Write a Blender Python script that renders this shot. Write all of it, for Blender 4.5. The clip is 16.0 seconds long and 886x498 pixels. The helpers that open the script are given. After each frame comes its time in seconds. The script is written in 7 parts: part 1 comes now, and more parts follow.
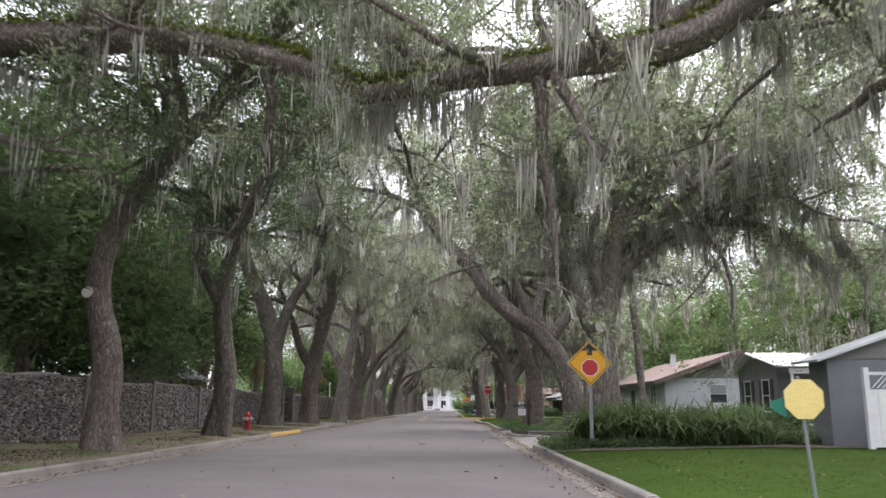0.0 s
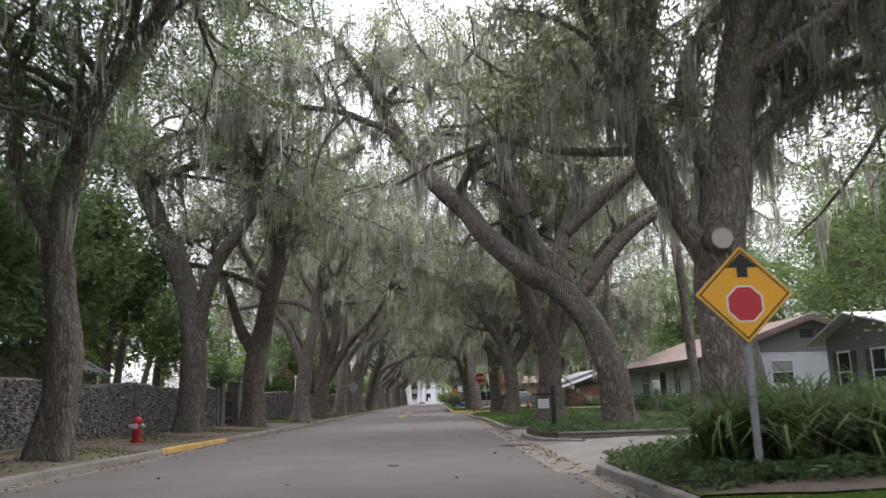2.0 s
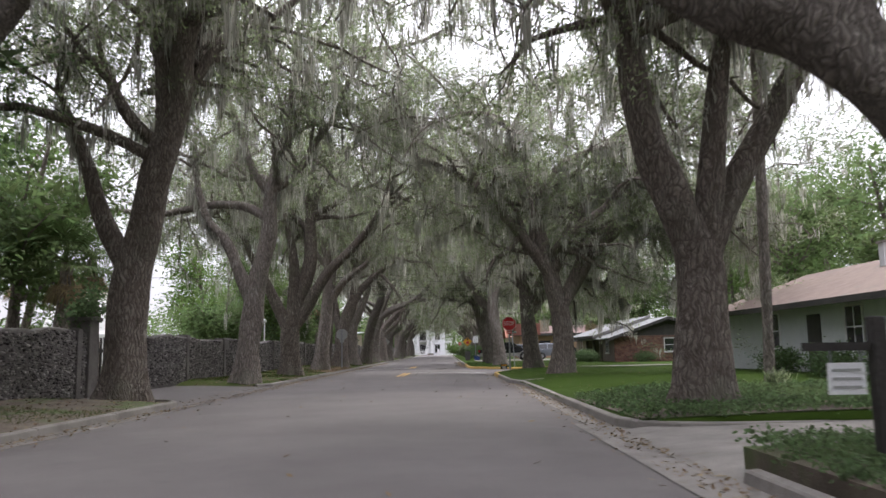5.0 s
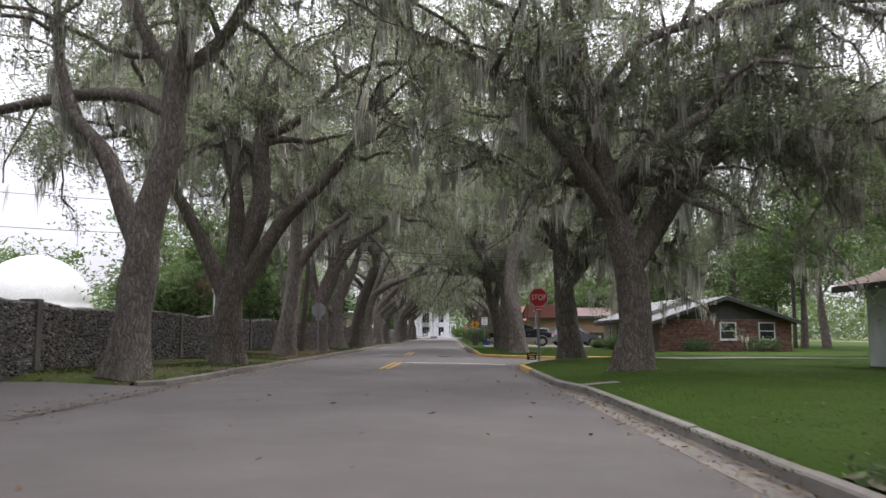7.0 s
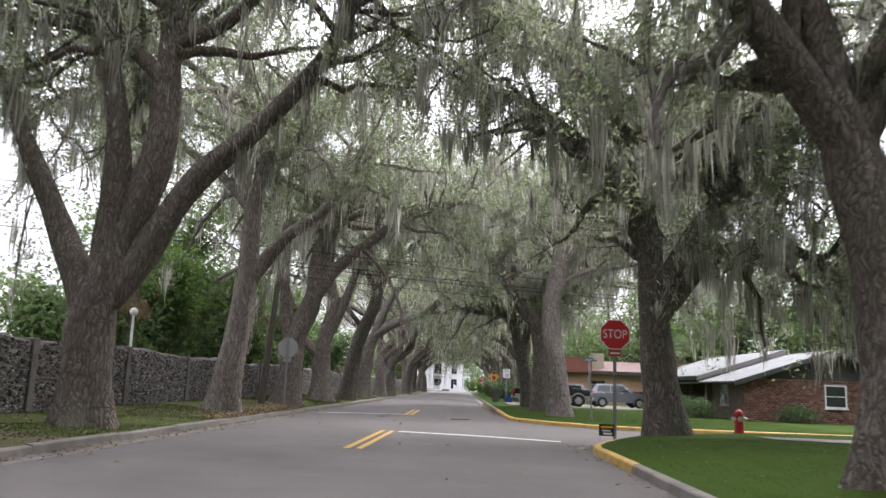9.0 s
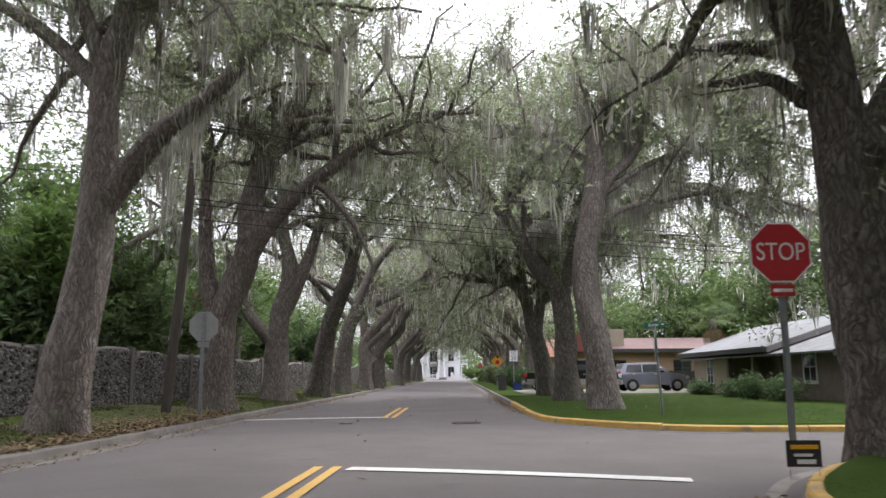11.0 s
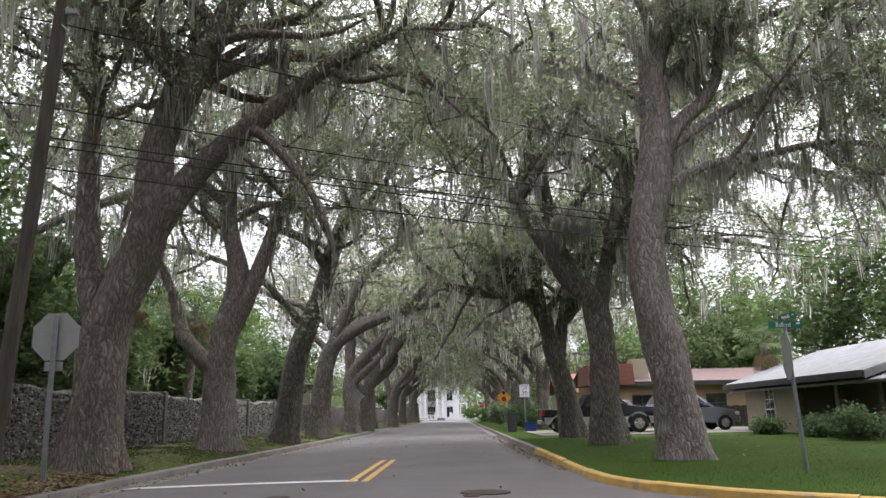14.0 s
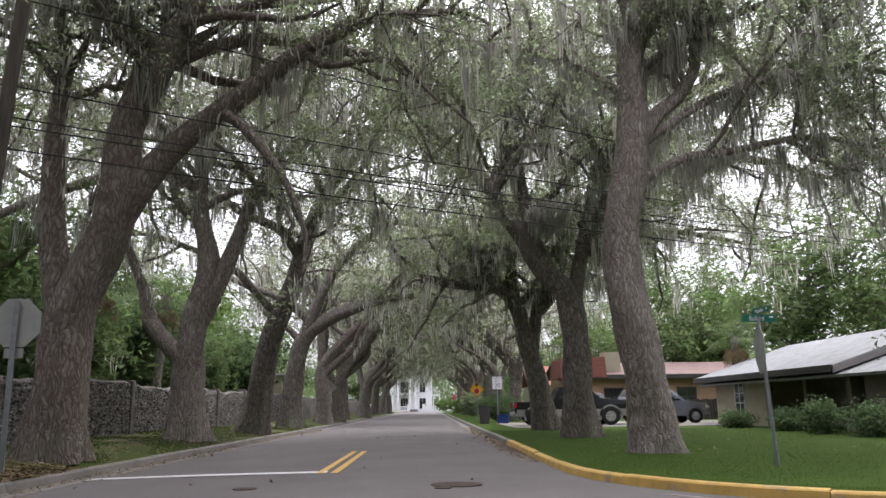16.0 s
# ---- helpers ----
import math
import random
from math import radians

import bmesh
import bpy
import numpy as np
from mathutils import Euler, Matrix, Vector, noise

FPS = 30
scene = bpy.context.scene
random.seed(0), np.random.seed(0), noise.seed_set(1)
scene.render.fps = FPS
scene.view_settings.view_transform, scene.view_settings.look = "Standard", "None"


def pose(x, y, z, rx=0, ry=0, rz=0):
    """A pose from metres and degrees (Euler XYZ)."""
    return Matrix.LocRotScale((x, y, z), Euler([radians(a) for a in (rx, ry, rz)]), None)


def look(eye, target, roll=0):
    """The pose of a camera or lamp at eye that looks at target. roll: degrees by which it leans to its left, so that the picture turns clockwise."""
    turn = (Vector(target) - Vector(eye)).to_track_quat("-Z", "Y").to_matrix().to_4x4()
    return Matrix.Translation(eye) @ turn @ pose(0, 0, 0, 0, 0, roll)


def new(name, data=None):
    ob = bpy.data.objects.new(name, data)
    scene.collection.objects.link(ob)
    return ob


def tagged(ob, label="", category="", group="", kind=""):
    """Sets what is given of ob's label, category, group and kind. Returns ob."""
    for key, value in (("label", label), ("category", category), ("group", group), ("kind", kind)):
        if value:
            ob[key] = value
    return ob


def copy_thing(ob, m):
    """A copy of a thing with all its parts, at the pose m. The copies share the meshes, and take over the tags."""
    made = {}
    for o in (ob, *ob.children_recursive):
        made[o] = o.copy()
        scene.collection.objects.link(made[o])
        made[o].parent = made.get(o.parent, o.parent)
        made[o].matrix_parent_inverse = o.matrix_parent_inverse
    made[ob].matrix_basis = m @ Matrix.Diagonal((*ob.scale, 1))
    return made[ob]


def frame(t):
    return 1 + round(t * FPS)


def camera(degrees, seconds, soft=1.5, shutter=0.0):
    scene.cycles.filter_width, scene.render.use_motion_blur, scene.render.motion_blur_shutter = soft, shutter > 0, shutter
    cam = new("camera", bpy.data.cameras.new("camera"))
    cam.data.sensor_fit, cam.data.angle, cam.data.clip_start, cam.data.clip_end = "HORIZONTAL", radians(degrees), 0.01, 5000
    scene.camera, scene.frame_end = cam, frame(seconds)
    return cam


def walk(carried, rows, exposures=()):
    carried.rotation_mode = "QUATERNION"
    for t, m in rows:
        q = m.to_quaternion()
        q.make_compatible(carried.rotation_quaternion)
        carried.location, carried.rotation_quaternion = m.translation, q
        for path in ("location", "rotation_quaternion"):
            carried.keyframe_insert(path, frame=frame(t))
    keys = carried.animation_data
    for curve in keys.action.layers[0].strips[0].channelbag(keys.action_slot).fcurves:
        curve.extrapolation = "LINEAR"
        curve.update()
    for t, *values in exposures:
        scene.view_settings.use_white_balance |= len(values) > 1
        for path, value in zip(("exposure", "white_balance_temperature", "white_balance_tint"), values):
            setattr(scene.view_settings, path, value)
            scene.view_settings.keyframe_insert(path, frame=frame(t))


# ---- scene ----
cam = camera(59.3, 16.0, soft=1.5, shutter=0.3)
PATH = [
    (0, (0.668, -0.762, 1.205), (0.645, 1.198, 1.602), 0.2),
    (0.5, (0.624, 1.971, 1.189), (0.614, 3.931, 1.585), -0.4),
    (1, (0.601, 4.709, 1.167), (0.603, 6.667, 1.573), -1.0),
    (1.5, (0.58, 7.407, 1.175), (0.596, 9.367, 1.575), -1.4),
    (2, (0.553, 9.996, 1.191), (0.579, 11.959, 1.57), -1.6),
    (2.5, (0.493, 12.641, 1.194), (0.528, 14.612, 1.535), -1.4),
    (3, (0.474, 15.135, 1.206), (0.52, 17.112, 1.505), -1.2),
    (3.5, (0.451, 17.859, 1.244), (0.505, 19.838, 1.524), -1.5),
    (4, (0.405, 20.608, 1.277), (0.449, 22.589, 1.548), -1.5),
    (4.5, (0.363, 23.371, 1.276), (0.381, 25.354, 1.541), -1.2),
    (4.7, (0.333, 24.505, 1.282), (0.338, 26.487, 1.545), -1.2),
    (6.8, (0.237, 36.996, 1.203), (0.224, 38.984, 1.422), -0.1),
    (7, (0.235, 38.144, 1.226), (0.219, 40.132, 1.443), 0.1),
    (7.5, (0.14, 41.01, 1.247), (0.119, 42.997, 1.469), 0.8),
    (8, (0.102, 44.007, 1.257), (0.074, 45.991, 1.503), 1.3),
    (8.5, (0.061, 46.979, 1.246), (0.02, 48.957, 1.537), 1.8),
    (9, (0.006, 49.817, 1.241), (-0.053, 51.786, 1.588), 2.2),
    (9.5, (-0.032, 52.62, 1.251), (-0.1, 54.588, 1.602), 2.3),
    (10, (-0.042, 55.207, 1.252), (-0.101, 57.181, 1.569), 1.5),
    (10.2, (-0.033, 56.208, 1.264), (-0.087, 58.184, 1.573), 1.0),
    (12.3, (-0.476, 65.078, 1.103), (-0.505, 67.046, 1.46), -0.9),
    (12.5, (-0.427, 65.626, 1.116), (-0.463, 67.592, 1.479), -0.8),
    (13, (-0.41, 66.701, 1.129), (-0.452, 68.665, 1.507), -0.7),
    (13.5, (-0.406, 67.482, 1.127), (-0.446, 69.443, 1.522), -0.7),
    (14, (-0.382, 67.91, 1.137), (-0.408, 69.866, 1.555), -1.1),
    (14.5, (-0.378, 68.072, 1.135), (-0.381, 70.024, 1.57), -1.4),
    (15, (-0.378, 68.099, 1.141), (-0.36, 70.052, 1.569), -1.3),
    (15.5, (-0.37, 68.082, 1.133), (-0.34, 70.039, 1.545), -0.9),
    (16, (-0.37, 68.107, 1.129), (-0.332, 70.067, 1.526), -0.7),
]
walk(cam, [(t, look(eye, target, roll)) for t, eye, target, roll in PATH], exposures=[(0, 1.27), (2, 1.0), (4, 1.02), (7, 0.8), (8, 1.15), (9, 1.3), (10, 1.02), (13.5, 1.1), (14.5, 1.08), (16, 1.04)])

# ---- world, sun ----
world = bpy.data.worlds.new("overcast_sky")
scene.world = world
world.use_nodes = True
wn, wl = world.node_tree.nodes, world.node_tree.links
sky = wn.new("ShaderNodeTexSky")
sky.sky_type = "NISHITA"
sky.sun_disc = False
sky.sun_elevation, sky.sun_rotation = radians(58), radians(35)
sky.air_density, sky.dust_density, sky.ozone_density = 1.0, 3.0, 1.0
soft_sky = wn.new("ShaderNodeHueSaturation")
soft_sky.inputs["Saturation"].default_value = 0.25
wl.new(sky.outputs[0], soft_sky.inputs["Color"])
# cloud deck over the sky, brighter towards the zenith as under an overcast
cloud = wn.new("ShaderNodeMix")
cloud.data_type = "RGBA"
cloud.inputs["Factor"].default_value = 0.8
cloud.inputs["B"].default_value = (3.44, 3.35, 3.9, 1)
wl.new(soft_sky.outputs[0], cloud.inputs["A"])
way = wn.new("ShaderNodeTexCoord")
up = wn.new("ShaderNodeSeparateXYZ")
wl.new(way.outputs["Generated"], up.inputs[0])
rise = wn.new("ShaderNodeMapRange")
rise.inputs["From Min"].default_value, rise.inputs["From Max"].default_value = 0.0, 1.0
rise.inputs["To Min"].default_value, rise.inputs["To Max"].default_value = 1.05, 5.2
steep = wn.new("ShaderNodeMath")
steep.operation = "POWER"
steep.inputs[1].default_value = 1.3
floor_z = wn.new("ShaderNodeMath")
floor_z.operation = "MAXIMUM"
floor_z.inputs[1].default_value = 0.0
wl.new(up.outputs["Z"], floor_z.inputs[0])
wl.new(floor_z.outputs[0], steep.inputs[0])
wl.new(steep.outputs[0], rise.inputs[0])
deck = wn.new("ShaderNodeVectorMath")
deck.operation = "SCALE"
wl.new(cloud.outputs["Result"], deck.inputs[0])
wl.new(rise.outputs[0], deck.inputs["Scale"])
wl.new(deck.outputs[0], wn["Background"].inputs["Color"])
wn["Background"].inputs["Strength"].default_value = 0.125
sun = new("sun", bpy.data.lights.new("sun", "SUN"))
sun.data.energy, sun.data.angle, sun.data.color = 1.5, radians(40), (1.0, 0.96, 0.9)
sun.matrix_world = look((0, 0, 60), (-20, -30, 0))


# ---- materials ----
def material(name, colours, scale=3.0, rough=0.85, bump=0.3, bump_scale=40.0, detail=6.0, metal=0.0,
             spots=None, random_by="", kind="noise", stretch=(1, 1, 1), vary=(0.6, 1.35), gloss=0.4):
    """Two scales of variation over object space, fine bump; colours: dark to light."""
    m = bpy.data.materials.new(name)
    m.use_nodes = True
    n, l = m.node_tree.nodes, m.node_tree.links
    b = n["Principled BSDF"]
    b.inputs["Roughness"].default_value, b.inputs["Metallic"].default_value = rough, metal
    b.inputs["Specular IOR Level"].default_value = gloss
    co = n.new("ShaderNodeTexCoord")
    mp = n.new("ShaderNodeMapping")
    mp.inputs["Scale"].default_value = stretch
    l.new(co.outputs["Object"], mp.inputs[0])
    big = n.new("ShaderNodeTexNoise")
    big.inputs["Scale"].default_value, big.inputs["Detail"].default_value = scale, detail
    big.inputs["Roughness"].default_value = 0.65
    l.new(mp.outputs[0], big.inputs["Vector"])
    ramp = n.new("ShaderNodeValToRGB")
    ramp.color_ramp.elements[0].position, ramp.color_ramp.elements[1].position = 0.3, 0.7
    while len(ramp.color_ramp.elements) < len(colours):
        ramp.color_ramp.elements.new(0.5)
    for k, (e, c) in enumerate(zip(ramp.color_ramp.elements, colours)):
        e.position = 0.28 + 0.44 * k / max(1, len(colours) - 1)
        e.color = (*c, 1)
    fine = n.new("ShaderNodeTexVoronoi" if kind == "voronoi" else "ShaderNodeTexNoise")
    fine.inputs["Scale"].default_value = bump_scale
    if kind != "voronoi":
        fine.inputs["Detail"].default_value = 5
    l.new(mp.outputs[0], fine.inputs["Vector"])
    mix = n.new("ShaderNodeMix")
    mix.data_type, mix.blend_type = "RGBA", "MULTIPLY"
    mix.inputs["Factor"].default_value = 0.55
    shade = n.new("ShaderNodeValToRGB")
    shade.color_ramp.elements[0].position, shade.color_ramp.elements[1].position = 0.1, 0.75
    shade.color_ramp.elements[0].color = (0.45, 0.45, 0.45, 1)
    l.new(fine.outputs[0], shade.inputs[0])
    l.new(ramp.outputs[0], mix.inputs["A"])
    l.new(shade.outputs[0], mix.inputs["B"])
    last = mix.outputs["Result"]
    l.new(big.outputs[0], ramp.inputs[0])
    if random_by:
        if random_by == "island":
            r = n.new("ShaderNodeNewGeometry").outputs["Random Per Island"]
        else:
            r = n.new("ShaderNodeObjectInfo").outputs["Random"]
        hs = n.new("ShaderNodeHueSaturation")
        mr = n.new("ShaderNodeMapRange")
        mr.inputs["To Min"].default_value, mr.inputs["To Max"].default_value = vary
        l.new(r, mr.inputs[0])
        l.new(mr.outputs[0], hs.inputs["Value"])
        mr2 = n.new("ShaderNodeMapRange")
        mr2.inputs["To Min"].default_value, mr2.inputs["To Max"].default_value = 0.485, 0.515
        l.new(r, mr2.inputs[0])
        l.new(mr2.outputs[0], hs.inputs["Hue"])
        l.new(last, hs.inputs["Color"])
        last = hs.outputs[0]
    if spots:
        sc, lo, colour = spots
        sn = n.new("ShaderNodeTexNoise")
        sn.inputs["Scale"].default_value, sn.inputs["Detail"].default_value = sc, 8
        sr = n.new("ShaderNodeValToRGB")
        sr.color_ramp.elements[0].position, sr.color_ramp.elements[1].position = lo, lo + 0.12
        l.new(mp.outputs[0], sn.inputs["Vector"])
        l.new(sn.outputs[0], sr.inputs[0])
        m2 = n.new("ShaderNodeMix")
        m2.data_type = "RGBA"
        l.new(sr.outputs[0], m2.inputs["Factor"])
        l.new(last, m2.inputs["A"])
        m2.inputs["B"].default_value = (*colour, 1)
        last = m2.outputs["Result"]
    l.new(last, b.inputs["Base Color"])
    if bump:
        bn = n.new("ShaderNodeBump")
        bn.inputs["Strength"].default_value, bn.inputs["Distance"].default_value = bump, 0.03
        l.new(fine.outputs[0], bn.inputs["Height"])
        l.new(bn.outputs[0], b.inputs["Normal"])
    return m


def leafy(name, colours, through_share=0.35, scale=0.5, vary=(0.6, 1.35)):
    """Foliage: varies by leaf and over the crown, lets some light through."""
    m = material(name, colours, scale=scale, rough=0.6, bump=0.0, bump_scale=3.0, random_by="island", vary=vary, gloss=0.16)
    n, l = m.node_tree.nodes, m.node_tree.links
    b, out = n["Principled BSDF"], n["Material Output"]
    t = n.new("ShaderNodeBsdfTranslucent")
    src = b.inputs["Base Color"].links[0].from_socket
    l.new(src, t.inputs["Color"])
    mx = n.new("ShaderNodeMixShader")
    mx.inputs[0].default_value = through_share
    l.new(b.outputs[0], mx.inputs[1])
    l.new(t.outputs[0], mx.inputs[2])
    l.new(mx.outputs[0], out.inputs["Surface"])
    return m


def glass(name, tint=(0.02, 0.022, 0.025)):
    m = bpy.data.materials.new(name)
    m.use_nodes = True
    b = m.node_tree.nodes["Principled BSDF"]
    b.inputs["Base Color"].default_value = (*tint, 1)
    b.inputs["Roughness"].default_value = 0.06
    b.inputs["Specular IOR Level"].default_value = 0.8
    return m


M = {}
M["asphalt"] = material("asphalt", [(0.09, 0.08, 0.077), (0.108, 0.097, 0.093), (0.128, 0.115, 0.111)], scale=0.5, rough=0.9,
                        bump=0.25, bump_scale=140, spots=(1.1, 0.66, (0.07, 0.064, 0.063)))
M["concrete"] = material("concrete", [(0.12, 0.109, 0.098), (0.18, 0.166, 0.149), (0.235, 0.22, 0.2)], scale=1.2, rough=0.9, bump=0.3,
                         bump_scale=60, spots=(2.5, 0.62, (0.13, 0.115, 0.095)))
M["yellow_paint"] = material("yellow_paint", [(0.33, 0.21, 0.055), (0.45, 0.285, 0.07), (0.53, 0.345, 0.095)], scale=2.5, rough=0.75,
                             bump=0.3, bump_scale=70, spots=(3.2, 0.56, (0.22, 0.175, 0.115)))
M["line_yellow"] = material("line_yellow", [(0.48, 0.3, 0.085), (0.58, 0.36, 0.095)], scale=6, rough=0.8, bump=0.1, bump_scale=120,
                            spots=(14, 0.62, (0.16, 0.15, 0.14)))
M["line_white"] = material("line_white", [(0.5, 0.5, 0.48), (0.66, 0.66, 0.64)], scale=6, rough=0.8, bump=0.1, bump_scale=120,
                           spots=(12, 0.62, (0.2, 0.19, 0.18)))
M["soil"] = material("soil", [(0.05, 0.038, 0.028), (0.1, 0.08, 0.06), (0.15, 0.125, 0.09)], scale=1.5, rough=0.95, bump=0.6,
                     bump_scale=45, spots=(0.8, 0.52, (0.06, 0.085, 0.025)))
M["lawn"] = material("lawn", [(0.027, 0.05, 0.008), (0.035, 0.062, 0.01), (0.044, 0.072, 0.014)], scale=0.45, rough=0.95, bump=0.12,
                     bump_scale=90, spots=(0.35, 0.68, (0.062, 0.072, 0.024)), gloss=0.05)
M["verge"] = material("shaded_verge", [(0.048, 0.056, 0.018), (0.058, 0.075, 0.021), (0.05, 0.082, 0.018)], scale=0.8, rough=0.95, bump=0.4,
                      bump_scale=50, spots=(0.55, 0.53, (0.085, 0.069, 0.05)), gloss=0.08)
M["far_ground"] = material("far_ground", [(0.05, 0.06, 0.025), (0.08, 0.09, 0.035), (0.1, 0.09, 0.05)], scale=0.05, rough=0.95,
                           bump=0.4, bump_scale=4)
M["grass"] = leafy("grass_blades", [(0.035, 0.066, 0.009), (0.045, 0.08, 0.012), (0.055, 0.09, 0.017)], 0.4, 0.5, (0.9, 1.1))


def bark(name, dark, mid, light, lichen):
    """Furrowed scaly bark: long plates with dark cracks between, lichen blotches, stains."""
    m = bpy.data.materials.new(name)
    m.use_nodes = True
    n, l = m.node_tree.nodes, m.node_tree.links
    p = n["Principled BSDF"]
    p.inputs["Roughness"].default_value = 0.95
    p.inputs["Specular IOR Level"].default_value = 0.12
    co, mp, bent = n.new("ShaderNodeTexCoord"), n.new("ShaderNodeMapping"), n.new("ShaderNodeTexNoise")
    bent.inputs["Scale"].default_value, bent.inputs["Detail"].default_value = 2.2, 4
    l.new(co.outputs["Object"], bent.inputs["Vector"])
    add = n.new("ShaderNodeMix")
    add.data_type, add.blend_type = "RGBA", "LINEAR_LIGHT"
    add.inputs["Factor"].default_value = 0.2
    l.new(co.outputs["Object"], add.inputs["A"])
    l.new(bent.outputs["Color"], add.inputs["B"])
    mp.inputs["Scale"].default_value = (1, 1, 0.16)
    l.new(add.outputs["Result"], mp.inputs[0])
    plates = n.new("ShaderNodeTexVoronoi")
    plates.feature = "DISTANCE_TO_EDGE"
    plates.inputs["Scale"].default_value = 13
    l.new(mp.outputs[0], plates.inputs["Vector"])
    crack = n.new("ShaderNodeValToRGB")
    crack.color_ramp.elements[0].position, crack.color_ramp.elements[1].position = 0.0, 0.22
    crack.color_ramp.elements[0].color, crack.color_ramp.elements[1].color = (*dark, 1), (*mid, 1)
    l.new(plates.outputs["Distance"], crack.inputs[0])
    grain = n.new("ShaderNodeTexNoise")
    grain.inputs["Scale"].default_value, grain.inputs["Detail"].default_value = 26, 8
    l.new(mp.outputs[0], grain.inputs["Vector"])
    blot = n.new("ShaderNodeTexNoise")
    blot.inputs["Scale"].default_value, blot.inputs["Detail"].default_value, blot.inputs["Roughness"].default_value = 1.7, 9, 0.7
    l.new(co.outputs["Object"], blot.inputs["Vector"])
    br = n.new("ShaderNodeValToRGB")
    br.color_ramp.elements[0].position, br.color_ramp.elements[1].position = 0.5, 0.66
    l.new(blot.outputs[0], br.inputs[0])
    m1 = n.new("ShaderNodeMix")
    m1.data_type = "RGBA"
    gr = n.new("ShaderNodeMath")
    gr.operation = "MULTIPLY"
    l.new(br.outputs[0], gr.inputs[0])
    l.new(plates.outputs["Distance"], gr.inputs[1])
    g2 = n.new("ShaderNodeMath")
    g2.operation, g2.use_clamp = "MULTIPLY", True
    g2.inputs[1].default_value = 2.6
    l.new(gr.outputs[0], g2.inputs[0])
    l.new(g2.outputs[0], m1.inputs["Factor"])
    l.new(crack.outputs[0], m1.inputs["A"])
    m1.inputs["B"].default_value = (*light, 1)
    wide = n.new("ShaderNodeTexNoise")
    wide.inputs["Scale"].default_value, wide.inputs["Detail"].default_value = 0.7, 6
    l.new(co.outputs["Object"], wide.inputs["Vector"])
    wr = n.new("ShaderNodeValToRGB")
    wr.color_ramp.elements[0].position, wr.color_ramp.elements[1].position = 0.55, 0.72
    l.new(wide.outputs[0], wr.inputs[0])
    m2 = n.new("ShaderNodeMix")
    m2.data_type = "RGBA"
    l.new(wr.outputs[0], m2.inputs["Factor"])
    l.new(m1.outputs["Result"], m2.inputs["A"])
    m2.inputs["B"].default_value = (*lichen, 1)
    m3 = n.new("ShaderNodeMix")
    m3.data_type, m3.blend_type = "RGBA", "OVERLAY"
    m3.inputs["Factor"].default_value = 0.75
    l.new(m2.outputs["Result"], m3.inputs["A"])
    l.new(grain.outputs[0], m3.inputs["B"])
    l.new(m3.outputs["Result"], p.inputs["Base Color"])
    h = n.new("ShaderNodeMath")
    h.operation = "MULTIPLY_ADD"
    h.inputs[1].default_value = 0.35
    l.new(grain.outputs[0], h.inputs[0])
    l.new(plates.outputs["Distance"], h.inputs[2])
    bn = n.new("ShaderNodeBump")
    bn.inputs["Strength"].default_value, bn.inputs["Distance"].default_value = 0.9, 0.07
    l.new(h.outputs[0], bn.inputs["Height"])
    l.new(bn.outputs[0], p.inputs["Normal"])
    return m


M["bark"] = bark("oak_bark", (0.09, 0.075, 0.064), (0.172, 0.147, 0.127), (0.26, 0.24, 0.215), (0.11, 0.105, 0.08))
M["bark_pale"] = bark("pale_bark", (0.125, 0.106, 0.092), (0.222, 0.195, 0.173), (0.33, 0.31, 0.285), (0.15, 0.145, 0.115))
M["bark_dark"] = bark("damp_mossy_bark", (0.072, 0.063, 0.055), (0.148, 0.13, 0.112), (0.245, 0.23, 0.202), (0.095, 0.103, 0.066))
M["leaf"] = leafy("oak_leaves", [(0.158, 0.196, 0.108), (0.225, 0.267, 0.15), (0.29, 0.328, 0.195)], 0.72, 0.35)
M["leaf_mid"] = leafy("garden_leaves", [(0.085, 0.132, 0.05), (0.135, 0.195, 0.075), (0.2, 0.262, 0.11)], 0.55, 0.3)
M["leaf_bright"] = leafy("bright_leaves", [(0.07, 0.12, 0.03), (0.11, 0.18, 0.045), (0.17, 0.24, 0.07)], 0.45, 0.35)
M["leaf_dark"] = leafy("dark_leaves", [(0.068, 0.11, 0.05), (0.105, 0.158, 0.07), (0.15, 0.205, 0.092)], 0.58, 0.35)
M["moss"] = leafy("spanish_moss", [(0.35, 0.343, 0.298), (0.46, 0.45, 0.395), (0.58, 0.568, 0.5)], 0.64, 0.6)
M["fern"] = leafy("branch_fern", [(0.09, 0.115, 0.018), (0.15, 0.175, 0.03), (0.22, 0.22, 0.06)], 0.35, 0.8)
M["palm"] = leafy("palm_leaves", [(0.06, 0.1, 0.035), (0.1, 0.15, 0.05), (0.17, 0.2, 0.08)], 0.3, 0.8)
M["dead_palm"] = leafy("dead_fronds", [(0.2, 0.15, 0.08), (0.3, 0.23, 0.13)], 0.2, 0.8)
M["rubble"] = material("wall_stone", [(0.072, 0.065, 0.063), (0.165, 0.152, 0.146), (0.32, 0.302, 0.288)], scale=4, rough=0.95, bump=0.7,
                       bump_scale=40, random_by="island", vary=(0.12, 1.75))
M["rubble_core"] = material("wall_mortar", [(0.07, 0.063, 0.059), (0.125, 0.115, 0.107), (0.18, 0.166, 0.155)], scale=1.3, rough=0.95, bump=0.9,
                            bump_scale=22, spots=(0.8, 0.66, (0.045, 0.055, 0.03)))
